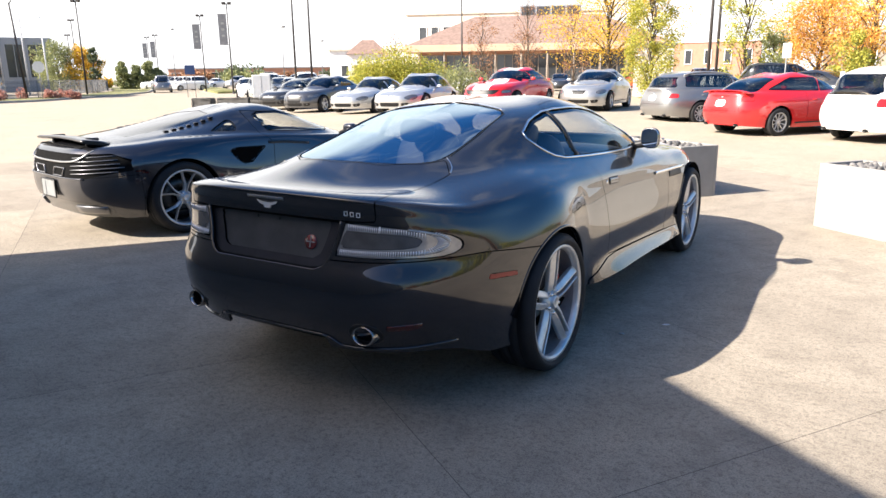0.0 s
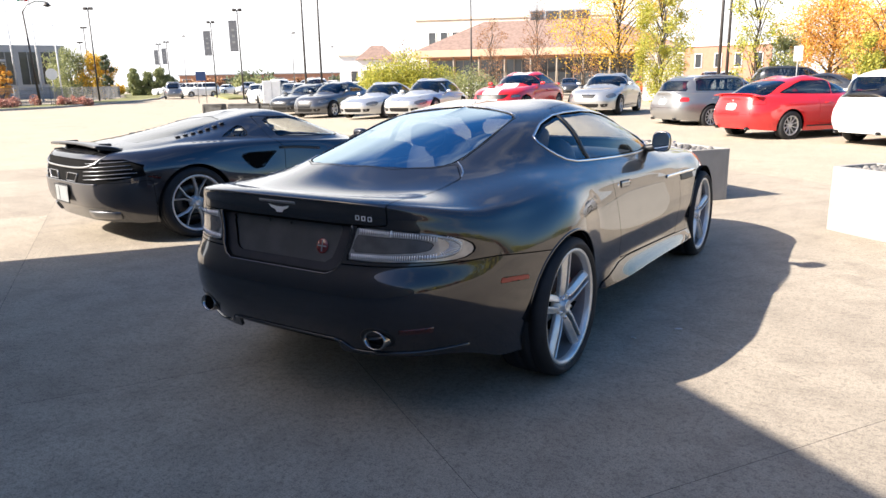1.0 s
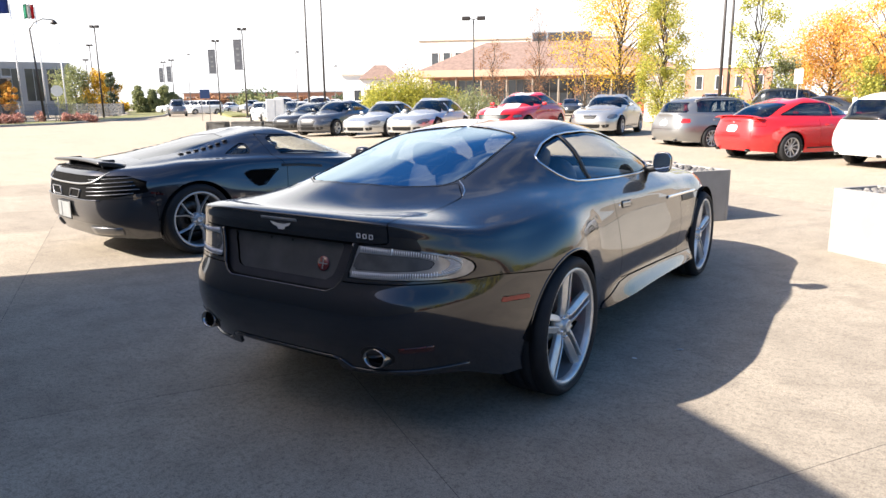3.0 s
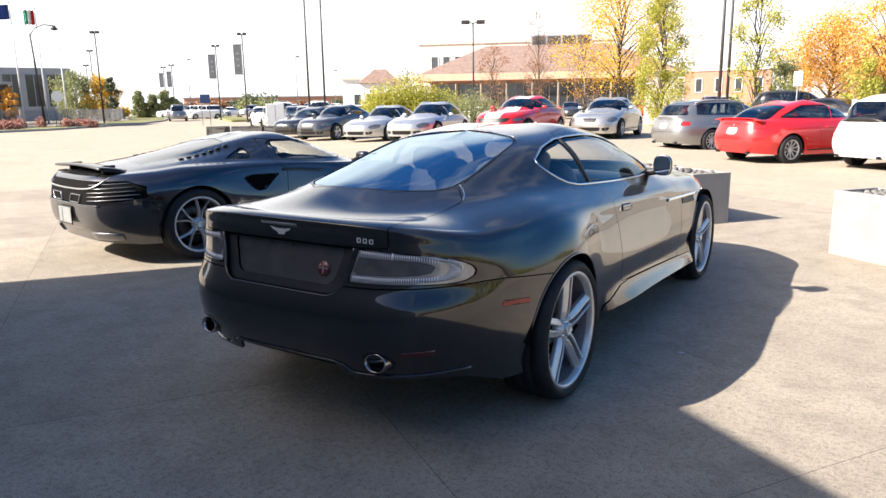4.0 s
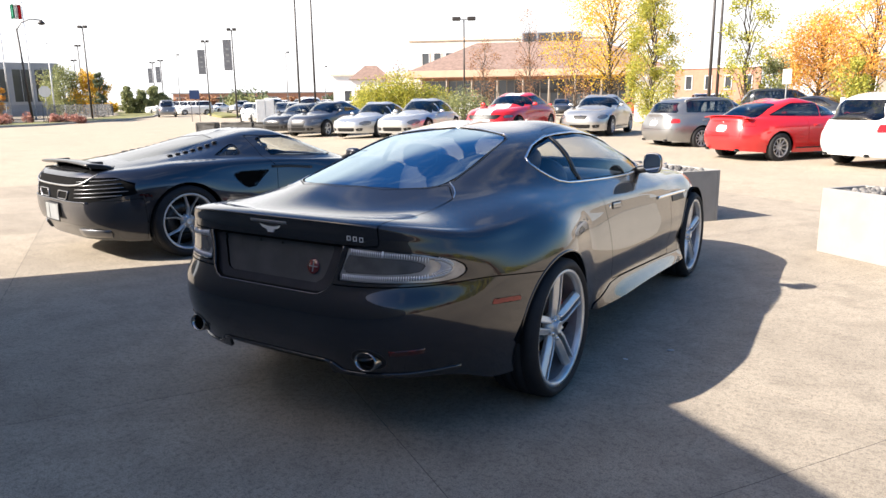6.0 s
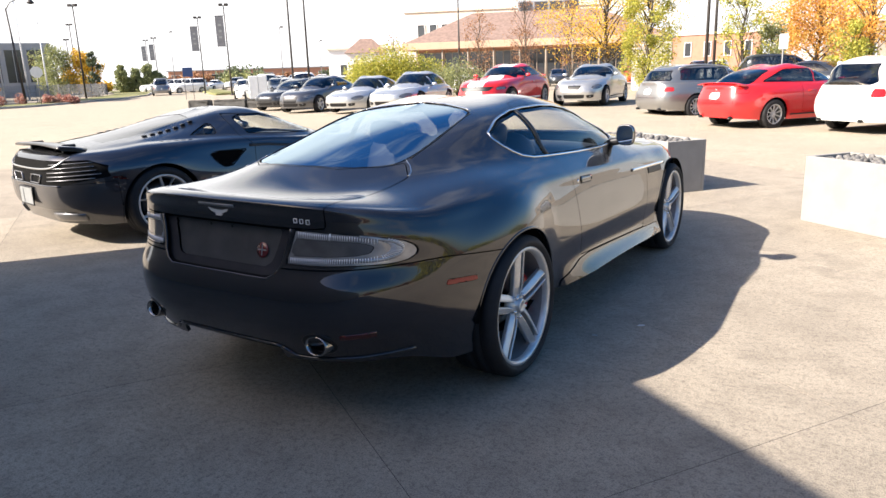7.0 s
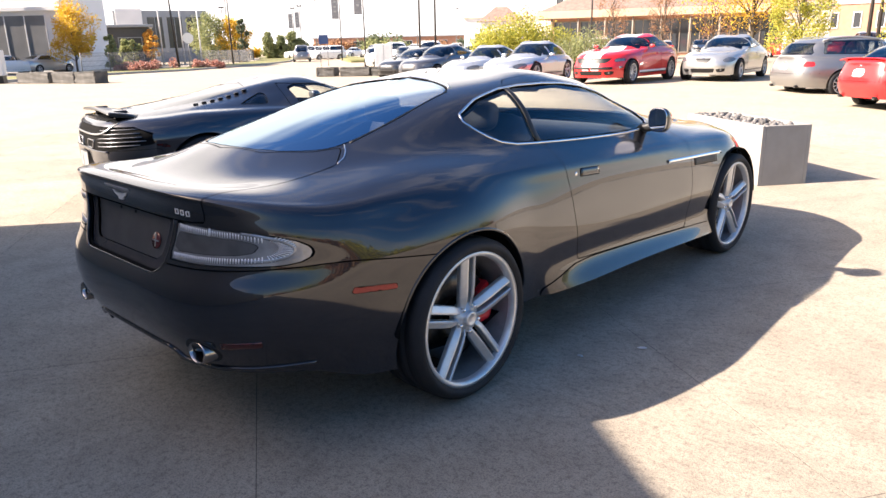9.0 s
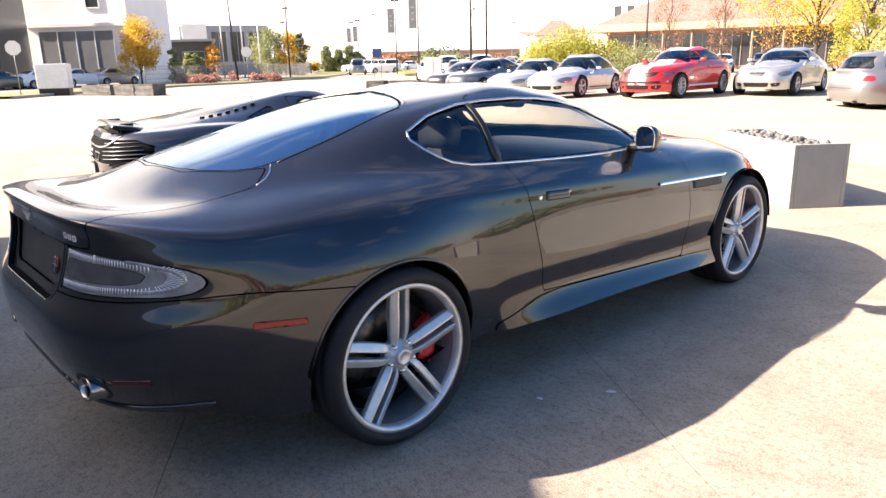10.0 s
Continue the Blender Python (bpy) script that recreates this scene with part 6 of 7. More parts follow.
def make_tree(x, y, h, r, leaf, label, base=0.25, clumps=26, count=2600, size=.11, seed=1, slim=1.0, trunk=.11, lean=0.0):
    """A tapered trunk with limbs, and a crown of leaf clumps with gaps. base: where the crown begins, as a share of the height."""
    t = thing("tree", pose(x, y, float(ground_z(np.array(x), np.array(y)))), label, "tree", "trees round the lot")
    rnd = random.Random(seed)
    wood = tube([(lean * k * k * h * .1 + rnd.uniform(-.05, .05) * k, rnd.uniform(-.06, .06) * k, h * .93 * k / 7) for k in range(8)], trunk, 8, .02)
    cl = []
    for i in range(clumps):
        f = base + (1 - base) * (i + .5) / clumps
        prof = math.sin(math.pi * min(1, max(.08, ((f - base) / (1 - base)) * .86 + .12))) ** .7
        a = i * 2.4 + rnd.uniform(-.5, .5)
        d = r * prof * rnd.uniform(.35, 1.0) * slim
        c = Vector((d * math.cos(a), d * math.sin(a), h * f + rnd.uniform(-.3, .3)))
        cl.append((c.x, c.y, c.z, r * rnd.uniform(.24, .48) * (0.7 + .3 * slim)))
        z0 = h * max(base * .6, f - .22)
        mid = Vector((c.x * .45, c.y * .45, z0 + (c.z - z0) * .62))
        join(wood, tube([(0, 0, z0), mid, c], trunk * .33, 5, .012))
    part("trunk", wood, M["bark"], t, "brown branching trunk")
    part("crown", leaves("crown", cl, 1.0, count, size, seed), leaf, t)
    return t


def make_bush(x, y, w, d, h, leaf, label, count=3000, size=.09, seed=1, turn=0, name="bush"):
    t = thing(name, pose(x, y, float(ground_z(np.array(x), np.array(y))), 0, 0, turn), label, "bush")
    rnd = random.Random(seed)
    cl = []
    wood = bmesh.new()
    for i in range(16):
        cx, cy = rnd.uniform(-.5, .5) * w * .82, rnd.uniform(-.5, .5) * d * .8
        top = h * (1 - .45 * (2 * cx / w) ** 2) * rnd.uniform(.75, 1)
        rr = min(.5 * top, .33 * h + .1)
        cl += [(cx, cy, top - rr, rr), (cx, cy, max(rr * .6, top * .4), rr)]
        one = tube([(cx * .5, cy * .5, 0), (cx * .8, cy * .8, top * .4), (cx, cy, top * .8)], .03, 5, .008)
        if name == "tree_belt":
            join(wood, one)
        else:
            part("stem", one, M["bark"], t)
    if name == "tree_belt":
        part("undergrowth", wood, M["bark"], t)["kind"] = "stuff"
    part("foliage", leaves("foliage", cl, 1.0, count, size, seed), leaf, t)
    return t


make_tree(-12.7, 39.4, 8.6, 3.9, M["yellow_leaf"], "broad tree in bright yellow autumn leaf", .30, 30, 15000, .062, 3, 1.0, .14)
make_tree(-9.0, 35.4, 6.8, 1.5, M["lime_leaf"], "upright tree in yellow-green leaf", .06, 34, 15000, .055, 5, 1.0, .09)
make_tree(-16.2, 42.5, 5.6, 1.5, M["rust_leaf"], "half-bare young tree with a few rusty leaves", .25, 22, 1700, .055, 7, 1.0, .06)
make_tree(-21.0, 45.4, 7.6, 1.4, M["rust_leaf"], "tall half-bare sapling with sparse brown leaves", .30, 24, 1500, .055, 8, 1.0, .06)
make_tree(-22.0, 40.4, 5.2, 1.5, M["rust_leaf"], "half-bare sapling with reddish leaves", .22, 20, 1700, .055, 9, 1.0, .05)
make_tree(-19.3, 41.5, 4.3, 1.0, M["rust_leaf"], "small half-bare brown sapling", .25, 14, 1000, .05, 12, 1.0, .045)
make_tree(-3.8, 32.4, 6.9, 1.35, M["lime_leaf"], "slender tree with sparse yellow-green leaves", .10, 34, 4600, .06, 11, 1.0, .07)
make_tree(-2.7, 33.2, 3.0, 1.2, M["green_leaf"], "small dense dark green tree", .05, 18, 4600, .055, 14, 1.0, .06)
make_tree(-1.1, 37.0, 5.0, 2.7, M["orange_leaf"], "spreading tree in orange autumn leaf", .40, 30, 15000, .06, 13, 1.0, .12)
make_tree(1.2, 31.0, 5.6, 1.4, M["orange_leaf"], "tall sparse tree in orange leaf", .35, 26, 4000, .06, 15, 1.0, .08)
make_tree(0.7, 30.0, 2.6, 1.2, M["lime_leaf"], "low dense yellow-green tree", .05, 16, 4500, .055, 16, 1.0, .06)
make_bush(-22.4, 31.0, 6.4, 3.4, 3.35, M["lime_leaf"], "large rounded yellow-green bush", 20000, .065, 21, 35)
make_bush(-18.4, 31.2, 3.0, 2.2, 2.5, M["green_leaf"], "dark green rounded bush", 8000, .05, 22, 35)
make_tree(-80.4, 44.2, 5.2, 2.8, M["green_leaf"], "round dark green tree by the road", .10, 26, 7000, .12, 23, 1.0, .14)
make_tree(-79.0, 46.6, 4.8, 2.2, M["yellow_leaf"], "round yellow tree by the road", .10, 24, 6000, .12, 24, 1.0, .12)
make_tree(-76.5, 46.2, 5.2, .8, M["pine_leaf"], "narrow dark green conifer", .05, 20, 1400, .16, 25, 1.0, .08)
make_tree(-59.4, 20.4, 5.0, 1.9, M["yellow_leaf"], "young maple in yellow and orange leaf", .28, 26, 6500, .095, 26, 1.0, .09)
make_tree(-57.6, 22.6, 2.8, .6, M["green_leaf"], "narrow green conifer by the fence", .08, 18, 1300, .14, 27, 1.0, .07)
make_tree(-70.0, 29.5, 2.6, 1.0, M["green_leaf"], "round olive green street tree", .15, 18, 1300, .18, 28, 1.0, .09)
make_tree(-73.0, 33.0, 3.4, .85, M["orange_leaf"], "small vivid orange autumn tree", .20, 16, 1200, .16, 29, 1.0, .07)
for i, (xx, yy, hh) in enumerate(((-89.5, 58.4, 3.6), (-88.4, 59.9, 3.0), (-87.4, 61.2, 3.5), (-86.6, 62.0, 2.6))):
    make_tree(xx, yy, hh, 1.15, M["green_leaf"], "rounded dark green tree on the far side", .04, 26, 5200, .13, 40 + i, 1.0, .14)
make_bush(-108, 62, 26, 3, 3.0, M["yellow_leaf"], "long yellow hedge beside the road", 3200, .28, 31, 125, "hedge")
make_bush(-53.4, 25.4, 10.0, 1.0, 1.0, M["red_leaf"], "low red shrubs along the fence", 3400, .09, 32, 60, "hedge")
make_bush(-50.9, 22.0, 2.4, .9, .9, M["red_leaf"], "low red shrub by the kerb", 900, .09, 33, 60, "hedge")
for i in range(14):
    a = i / 13
    make_bush(-150 + 118 * a, 118 + 42 * a + 6 * math.sin(i * 2.1), 15, 4, 4.5 + 1.6 * math.sin(i * 1.7), (M["rust_leaf"], M["pine_leaf"], M["green_leaf"])[i % 3], "far belt of autumn trees", 900, .45, 60 + i, 20, "tree_belt")
for i in range(12):
    a = i / 11
    make_bush(48 + 14 * math.sin(i * 1.3), -30 + 100 * a, 12, 4, 5.0 + 1.5 * math.sin(i * 1.9), (M["rust_leaf"], M["lime_leaf"], M["green_leaf"])[i % 3], "belt of autumn trees across the lot", 1000, .4, 160 + i, 90, "tree_belt")
make_tree(-42.5, 58.5, 5.2, 2.6, M["rust_leaf"], "bare branching tree behind the parked cars", .15, 30, 350, .12, 71, 1.0, .1)

# ---------- poles, banners, signs ----------
# dark tone raised a little; the veil over far posts is in the colour
M["pole_dark"] = mat("dark_pole_paint", (0.055, 0.048, 0.045), 0.5, 0.3, var=0.2, scale=3)
M["pole_grey"] = mat("galvanised_pole", (0.22, 0.22, 0.22), 0.5, 0.6, var=0.2, scale=3)
M["pole_white"] = mat("white_pole_paint", (0.75, 0.75, 0.74), 0.4, var=0.1, scale=3)
M["banner"] = mat("grey_banner_cloth", (0.15, 0.155, 0.17), 0.8, var=0.25, scale=3)
M["sign_white"] = mat("white_sign", (0.72, 0.72, 0.70), 0.45, var=0.1, scale=4)


def make_lamp(x, y, h, label, r=.07, arms=(1, -1), turn=0, banner=None, paint_m=None, head_len=.34, reach=.08):
    t = thing("street_lamp", pose(x, y, 0, 0, 0, turn), label, "street lamp", "lamp posts")
    pm = paint_m or M["pole_dark"]
    part("post", tube([(0, 0, 0), (0, 0, h * .5), (0, 0, h)], r, 10, r * .62), pm, t)
    part("base", lathe([(0, r * 2.2), (.04, r * 2.2), (.06, r * 1.4), (.18, r * 1.2)], 14, "z"), pm, t)
    for s in arms:
        part("arm", tube([(0, 0, h - .05), (s * reach, 0, h + .02)], .03, 6), pm, t)
        part("lamp_head", box((s * (reach + head_len / 2), 0, h + .03), (head_len, .32, .24), .04), pm, t)
    if banner:
        z0, z1, w, s = banner
        part("banner", box((s * (w / 2 + .12), 0, (z0 + z1) / 2), (w, .02, z1 - z0), .004), M["banner"], t, "dark grey banner")
        for z in (z0, z1):
            part("banner_arm", tube([(0, 0, z), (s * (w + .15), 0, z)], .02, 6), pm, t)
        for k in range(3):
            part("banner_mark", box((s * (w / 2 + .12), -.013, z0 + (z1 - z0) * (.3 + .2 * k)), (w * .35, .006, (z1 - z0) * .07), .001), M["plate"], t, "pale bar on the banner")
    return t


make_lamp(-28.9, 29.45, 8.6, "tall dark lamp post at the lot's edge", .075, (1,), 20)
make_lamp(-28.2, 30.1, 9.0, "tall dark lamp post beside its twin", .075, (-1,), 20)
make_lamp(-22.3, 38.2, 6.6, "dark lamp post with two floodlights", .07, (1, -1), 30, None, None, .55, .22)
make_lamp(-5.75, 34.1, 8.5, "tall dark twin post among the trees", .09, (1,), 0)
make_lamp(-5.4, 34.2, 8.7, "tall dark slim post among the trees", .08, (-1,), 0)
make_lamp(-50.2, 43.3, 8.0, "grey lamp post with a hanging banner", .08, (1, -1), 40, (4.4, 7.1, .75, -1))
make_lamp(-63.3, 51.0, 8.1, "far grey lamp post with a hanging banner", .08, (1, -1), 40, (4.6, 7.2, .8, -1))
make_lamp(-92.9, 66.8, 7.8, "distant lamp post with a banner", .09, (1, -1), 40, (4.6, 6.9, .7, -1))
make_lamp(-101.7, 71.7, 8.0, "distant lamp post with a banner", .09, (1, -1), 40, (4.8, 7.1, .7, -1))
make_lamp(-61.8, 36.0, 8.4, "dark parking lamp with a double head", .09, (1, -1), 30)
make_lamp(-92.1, 53.5, 9.2, "distant dark parking lamp", .1, (1, -1), 30)
make_lamp(-101, 58, 7.8, "distant dark parking lamp", .1, (1, -1), 30)
make_lamp(-88, 66, 8.4, "distant slim street lamp", .07, (1,), 30, None, M["pole_grey"])
make_lamp(-60, 60, 7.2, "distant slim street lamp", .07, (1,), 30, None, M["pole_grey"])
make_lamp(-70, 78, 6.5, "distant slim street lamp", .07, (1,), 30, None, M["pole_grey"])

curved = thing("street_lamp", pose(-56.4, 27.3, 0, 0, 0, 62), "dark street lamp with a curved arm", "street lamp", "lamp posts")
part("post", tube([(.30, 0, 0), (0, 0, 7.3)], .10, 10, .06), M["pole_dark"], curved)
part("arm", tube([(0, 0, 7.2), (.35, 0, 7.75), (1.0, 0, 8.05), (1.7, 0, 8.0)], .05, 6), M["pole_grey"], curved)
part("lamp_head", lathe([(7.62, .02), (7.66, .16), (7.72, .30), (7.85, .20), (8.02, .06)], 14, "z"), M["pole_dark"], curved).location = (1.75, 0, 0)

for fx, fy, fh, cols in ((-73.9, 34.7, 11.9, ("flag_blue",)), (-73.8, 37.1, 11.6, ("flag_red", "flag_white", "flag_green")), (-72.2, 38.3, 7.6, ()), (-64.3, 23.0, 7.6, ())):
    t = thing("flagpole", pose(fx, fy, 0, 0, 0, 65), "tall white painted steel flagpole", "flagpole", "flagpoles")
    part("pole", tube([(0, 0, 0), (0, 0, fh)], .09, 10, .05), M["pole_white"], t)
    part("finial", ball((0, 0, fh + .05), (.09, .09, .09)), M["pole_white"], t)
    for k, c in enumerate(cols):
        if c not in M:
            M[c] = mat(c, {"flag_blue": (.05, .09, .28), "flag_red": (.5, .03, .04), "flag_white": (.7, .7, .7), "flag_green": (.04, .35, .2)}[c], .8, var=.15, scale=2)
        w = -1.5 / len(cols) if len(cols) == 1 else -.95 / len(cols)
        bm = bmesh.new()
        grid = [[bm.verts.new((-.08 + w * k + w * i / 6, .12 * math.sin((k * 6 + i) * .8), fh - .15 - 1.4 * j / 4 - .1 * i / 6)) for j in range(5)] for i in range(7)]
        for i in range(6):
            for j in range(4):
                bm.faces.new((grid[i][j], grid[i + 1][j], grid[i + 1][j + 1], grid[i][j + 1])).smooth = True
        bmesh.ops.solidify(bm, geom=bm.faces[:], thickness=.01)
        part("flag", bm, M[c], t, "cloth flag panel")

for sx_, sy_, sz, rr, lb in ((-50.4, 25.6, 2.4, .42, "back of a white octagonal road sign on a post"), (-41.2, 7.5, 2.55, .40, "white oval road sign on a post")):
    t = thing("road_sign", pose(sx_, sy_, 0, 0, 0, 60), lb, "road sign")
    part("post", tube([(0, .03, 0), (0, .03, sz + .3)], .03, 8), M["pole_grey"], t)
    pl = lathe([(-.01, 0), (-.01, rr), (.01, rr), (.01, 0)], 8, "z", False)
    pl.transform(pose(0, 0, sz, 90, 22.5))
    part("plate", pl, M["sign_white"], t)
sg = thing("notice_sign", pose(-1.15, 24.7, 0, 0, 0, 0), "blank white notice sign on a slim post", "sign")
part("post", tube([(0, .02, 0), (0, .02, 2.3)], .025, 8), M["pole_grey"], sg)
part("plate", box((0, 0, 2.1), (.28, .015, .5), .004), M["sign_white"], sg)
for bx, by in ((.75, 22.6), (2.9, 24.0)):
    t = thing("bollard", pose(bx, by, 0), "white painted steel bollard", "bollard", "bollards")
    part("tube", tube([(0, 0, 0), (0, 0, 1.35)], .07, 12), M["pole_white"], t)
    part("cap", ball((0, 0, 1.35), (.07, .07, .03)), M["pole_white"], t)

# ---------- kerb, verge, fence, stone blocks ----------
M["kerb"] = mat("kerb_concrete", (0.40, 0.38, 0.34), 0.85, var=0.2, scale=1.5, bump=0.2)
M["grass"] = mat("autumn_grass", (0.14, 0.16, 0.05), 0.9, var=0.0, color2=(0.24, 0.21, 0.09), scale=2, bump=0.6, bump_scale=20)
M["fence_m"] = mat("grey_fence_mesh", (0.24, 0.24, 0.24), 0.6, 0.4, var=0.2, scale=4)
M["block"] = mat("grey_stone_block", (0.12, 0.115, 0.105), 0.85, var=0.35, scale=3, bump=0.5, bump_scale=14)
KERB = [(-38.5, 6.6), (-44.0, 13.2), (-47.4, 19.2), (-48.4, 24.0), (-53.2, 31.2), (-57.6, 37.0), (-66, 45.5), (-79, 55.5), (-112, 76)]
kb = bmesh.new()
rows = []
for i, (x, y) in enumerate(KERB):
    a, b = Vector(KERB[max(0, i - 1)]), Vector(KERB[min(len(KERB) - 1, i + 1)])
    d = (b - a).normalized()
    s = Vector((-d.y, d.x))
    rows.append([kb.verts.new((x + s.x * o, y + s.y * o, z)) for o, z in ((0, -.05), (0, .13), (.02, .15), (.18, .15), (.18, -.05))])
for p, q in zip(rows, rows[1:]):
    for j in range(4):
        kb.faces.new((p[j], p[j + 1], q[j + 1], q[j]))
bmesh.ops.recalc_face_normals(kb, faces=kb.faces)
tagged(part("kerb", kb, M["kerb"]), "raised pale concrete kerb along the driveway", "kerb", kind="structure")
vb = bmesh.new()
rows = []
for i, (x, y) in enumerate(KERB):
    a, b = Vector(KERB[max(0, i - 1)]), Vector(KERB[min(len(KERB) - 1, i + 1)])
    d = (b - a).normalized()
    s = Vector((-d.y, d.x))
    rows.append([vb.verts.new((x + s.x * o, y + s.y * o, .13)) for o in (.18, 4.5)])
for p, q in zip(rows, rows[1:]):
    vb.faces.new((p[0], p[1], q[1], q[0]))
bmesh.ops.recalc_face_normals(vb, faces=vb.faces)
tagged(part("verge", vb, M["grass"]), "strip of dry autumn grass behind the kerb", "grass verge", kind="structure")

ISLAND = [(-52.0, 44.0), (-60.0, 50.5), (-76.0, 62.5), (-100.0, 79.5), (-128, 98)]
ib, rows = bmesh.new(), []
for i, (x, y) in enumerate(ISLAND):
    a, b = Vector(ISLAND[max(0, i - 1)]), Vector(ISLAND[min(len(ISLAND) - 1, i + 1)])
    d = (b - a).normalized()
    s = Vector((-d.y, d.x))
    w = .8 if i == 0 else 1.5
    rows.append([ib.verts.new((x + s.x * o, y + s.y * o, z)) for o, z in ((-w, -.03), (-w, .13), (-w + .18, .15), (0, .20), (w - .18, .15), (w, .13), (w, -.03))])
for p, q in zip(rows, rows[1:]):
    for j in range(6):
        ib.faces.new((p[j], p[j + 1], q[j + 1], q[j])).smooth = True
ib.faces.new(rows[0])
ib.faces.new(rows[-1][::-1])
bmesh.ops.recalc_face_normals(ib, faces=ib.faces)
tagged(part("grass_island", ib, M["grass"]), "long grassy island between driveway and car rows", "grass verge", kind="structure")

fence = thing("fence", pose(0, 0, 0), "low grey mesh fence with slim posts", "fence")
FL = [(-50.5, 17.5), (-54.5, 23.0), (-58.5, 28.6), (-66.5, 38.2), (-76.0, 47.3)]
for (ax, ay), (bx, by) in zip(FL, FL[1:]):
    ln = math.hypot(bx - ax, by - ay)
    k = int(ln / 2.4)
    for i in range(k + 1):
        px_, py_ = ax + (bx - ax) * i / k, ay + (by - ay) * i / k
        part("fence_post", tube([(px_, py_, 0), (px_, py_, 1.5)], .035, 6), M["fence_m"], fence)
    for z in (.2, .55, .9, 1.25, 1.45):
        part("fence_rail", tube([(ax, ay, z), (bx, by, z)], .012, 5), M["fence_m"], fence)
    bars = bmesh.new()
    for i in range(int(ln / .14)):
        f = (i + .5) / int(ln / .14)
        add_box(bars, (ax + (bx - ax) * f, ay + (by - ay) * f, .82), (.018, .018, 1.28))
    part("fence_mesh", bars, M["fence_m"], fence)["kind"] = "stuff"


def stone_block(x, y, L, w, h, turn, seed):
    bm = box((0, 0, h / 2), (L, w, h), .05)
    bmesh.ops.subdivide_edges(bm, edges=bm.edges[:], cuts=2, use_grid_fill=True)
    rnd = random.Random(seed)
    for v in bm.verts:
        v.co += Vector([rnd.uniform(-.03, .03) for _ in range(3)])
        v.co.z = max(0, v.co.z)
    ob = part("stone_block", bm, M["block"])
    ob.matrix_world = pose(x, y, 0, 0, 0, turn)
    tagged(ob, "rough grey quarried stone block on the ground", "stone block", "stone blocks")


for i, (x, y, L) in enumerate(((-38.2, 10.8, 2.4), (-36.0, 11.5, 1.6), (-34.6, 12.0, 1.5))):
    stone_block(x, y, L, .8, .55, 19, 80 + i)
for i, (x, y, L) in enumerate(((-27.6, 21.3, 1.0), (-26.2, 22.1, 1.6), (-24.6, 23.1, 2.0))):
    stone_block(x, y, L, .7, .45, 31, 90 + i)

cabinet = thing("utility_cabinet", pose(-40.9, 9.2, 0, 0, 0, 64), "pale grey leaning utility cabinet on a dark plinth", "cabinet")
part("plinth", box((0, 0, .2), (1.5, 1.0, .4), .02), M["black"], cabinet)
part("housing", box((0, 0, 1.05), (1.6, 1.1, 1.3), .04), M["sign_white"], cabinet, "pale grey metal housing")

ubox = thing("utility_box", pose(-26.4, 24.2, 0, 0, 0, 45), "white metal utility box at the end of the car row", "cabinet")
part("housing", box((0, 0, .82), (.95, .6, 1.52), .03), M["sign_white"], ubox)
part("plinth", box((0, 0, .04), (1.0, .65, .08), .01), M["kerb"], ubox, "concrete plinth")
part("door_seam", box((0, -.302, .82), (.012, .006, 1.4), 0), M["pole_grey"], ubox)
bsign = thing("blue_sign", pose(-44.8, 34.3, 0, 0, 0, 52), "small blue board on two posts", "sign")
part("board", box((0, 0, 2.1), (.75, .03, .7), .005), M["blue"], bsign)
for sx in (-.3, .3):
    part("post", tube([(sx, .03, 0), (sx, .03, 2.3)], .025, 6), M["pole_grey"], bsign)

# ---------- buildings ----------
M["brick"] = mat("tan_brick", (0.48, 0.25, 0.17), 0.85, var=0.15, scale=2, bump=0.1)
M["taupe"] = mat("taupe_block_wall", (0.30, 0.25, 0.20), 0.85, var=0.15, scale=1)
M["stucco"] = mat("cream_render", (0.76, 0.66, 0.55), 0.85, var=0.1, scale=1)
M["white_wall"] = mat("white_panel_wall", (0.82, 0.81, 0.79), 0.6, var=0.06, scale=.6)
M["grey_wall"] = mat("grey_panel_wall", (0.34, 0.36, 0.38), 0.5, 0.2, var=0.12, scale=.5)
# base raised to carry the pale haze over distant walls
M["dark_wall"] = mat("dark_curtain_wall", (0.09, 0.09, 0.096), 0.3, 0.3, var=0.2, scale=.5)
M["shingle"] = mat("brown_shingles", (0.27, 0.185, 0.15), 0.9, var=0.3, scale=3, bump=0.3, bump_scale=12)
M["fascia"] = mat("tan_fascia", (0.58, 0.40, 0.28), 0.7, var=0.12, scale=1)
# panes lightened: distance haze, and a pale reflection in the second, painted as base colour
M["pane"] = mat("shop_window", (0.06, 0.066, 0.072), 0.06, 0.0, spec=0.9, var=0.3, scale=.4)
M["pane_pale"] = mat("window_painted_pale_reflection", (0.26, 0.26, 0.255), 0.10, 0.0, spec=0.9, var=0.3, scale=.3)


def window_unit(parent, c, w, h, m, frame_m, cols=1):
    """A pane in a frame, facing -y; c: its middle, just before the wall's face."""
    win = part("window", box((c[0], c[1], c[2]), (w, .03, h), 0), m, parent)
    for sx in (-1, 1):
        part("frame", box((c[0] + sx * (w / 2 + .04), c[1] + .04, c[2]), (.09, .2, h + .18), .008), frame_m, win)
    for sz in (-1, 1):
        part("frame", box((c[0], c[1] + .04, c[2] + sz * (h / 2 + .04)), (w - .012, .2, .09), .008), frame_m, win)
    for k in range(1, cols):
        part("mullion", box((c[0] - w / 2 + w * k / cols, c[1] - .02, c[2]), (.07, .1, h - .012), .006), frame_m, win)
    return win


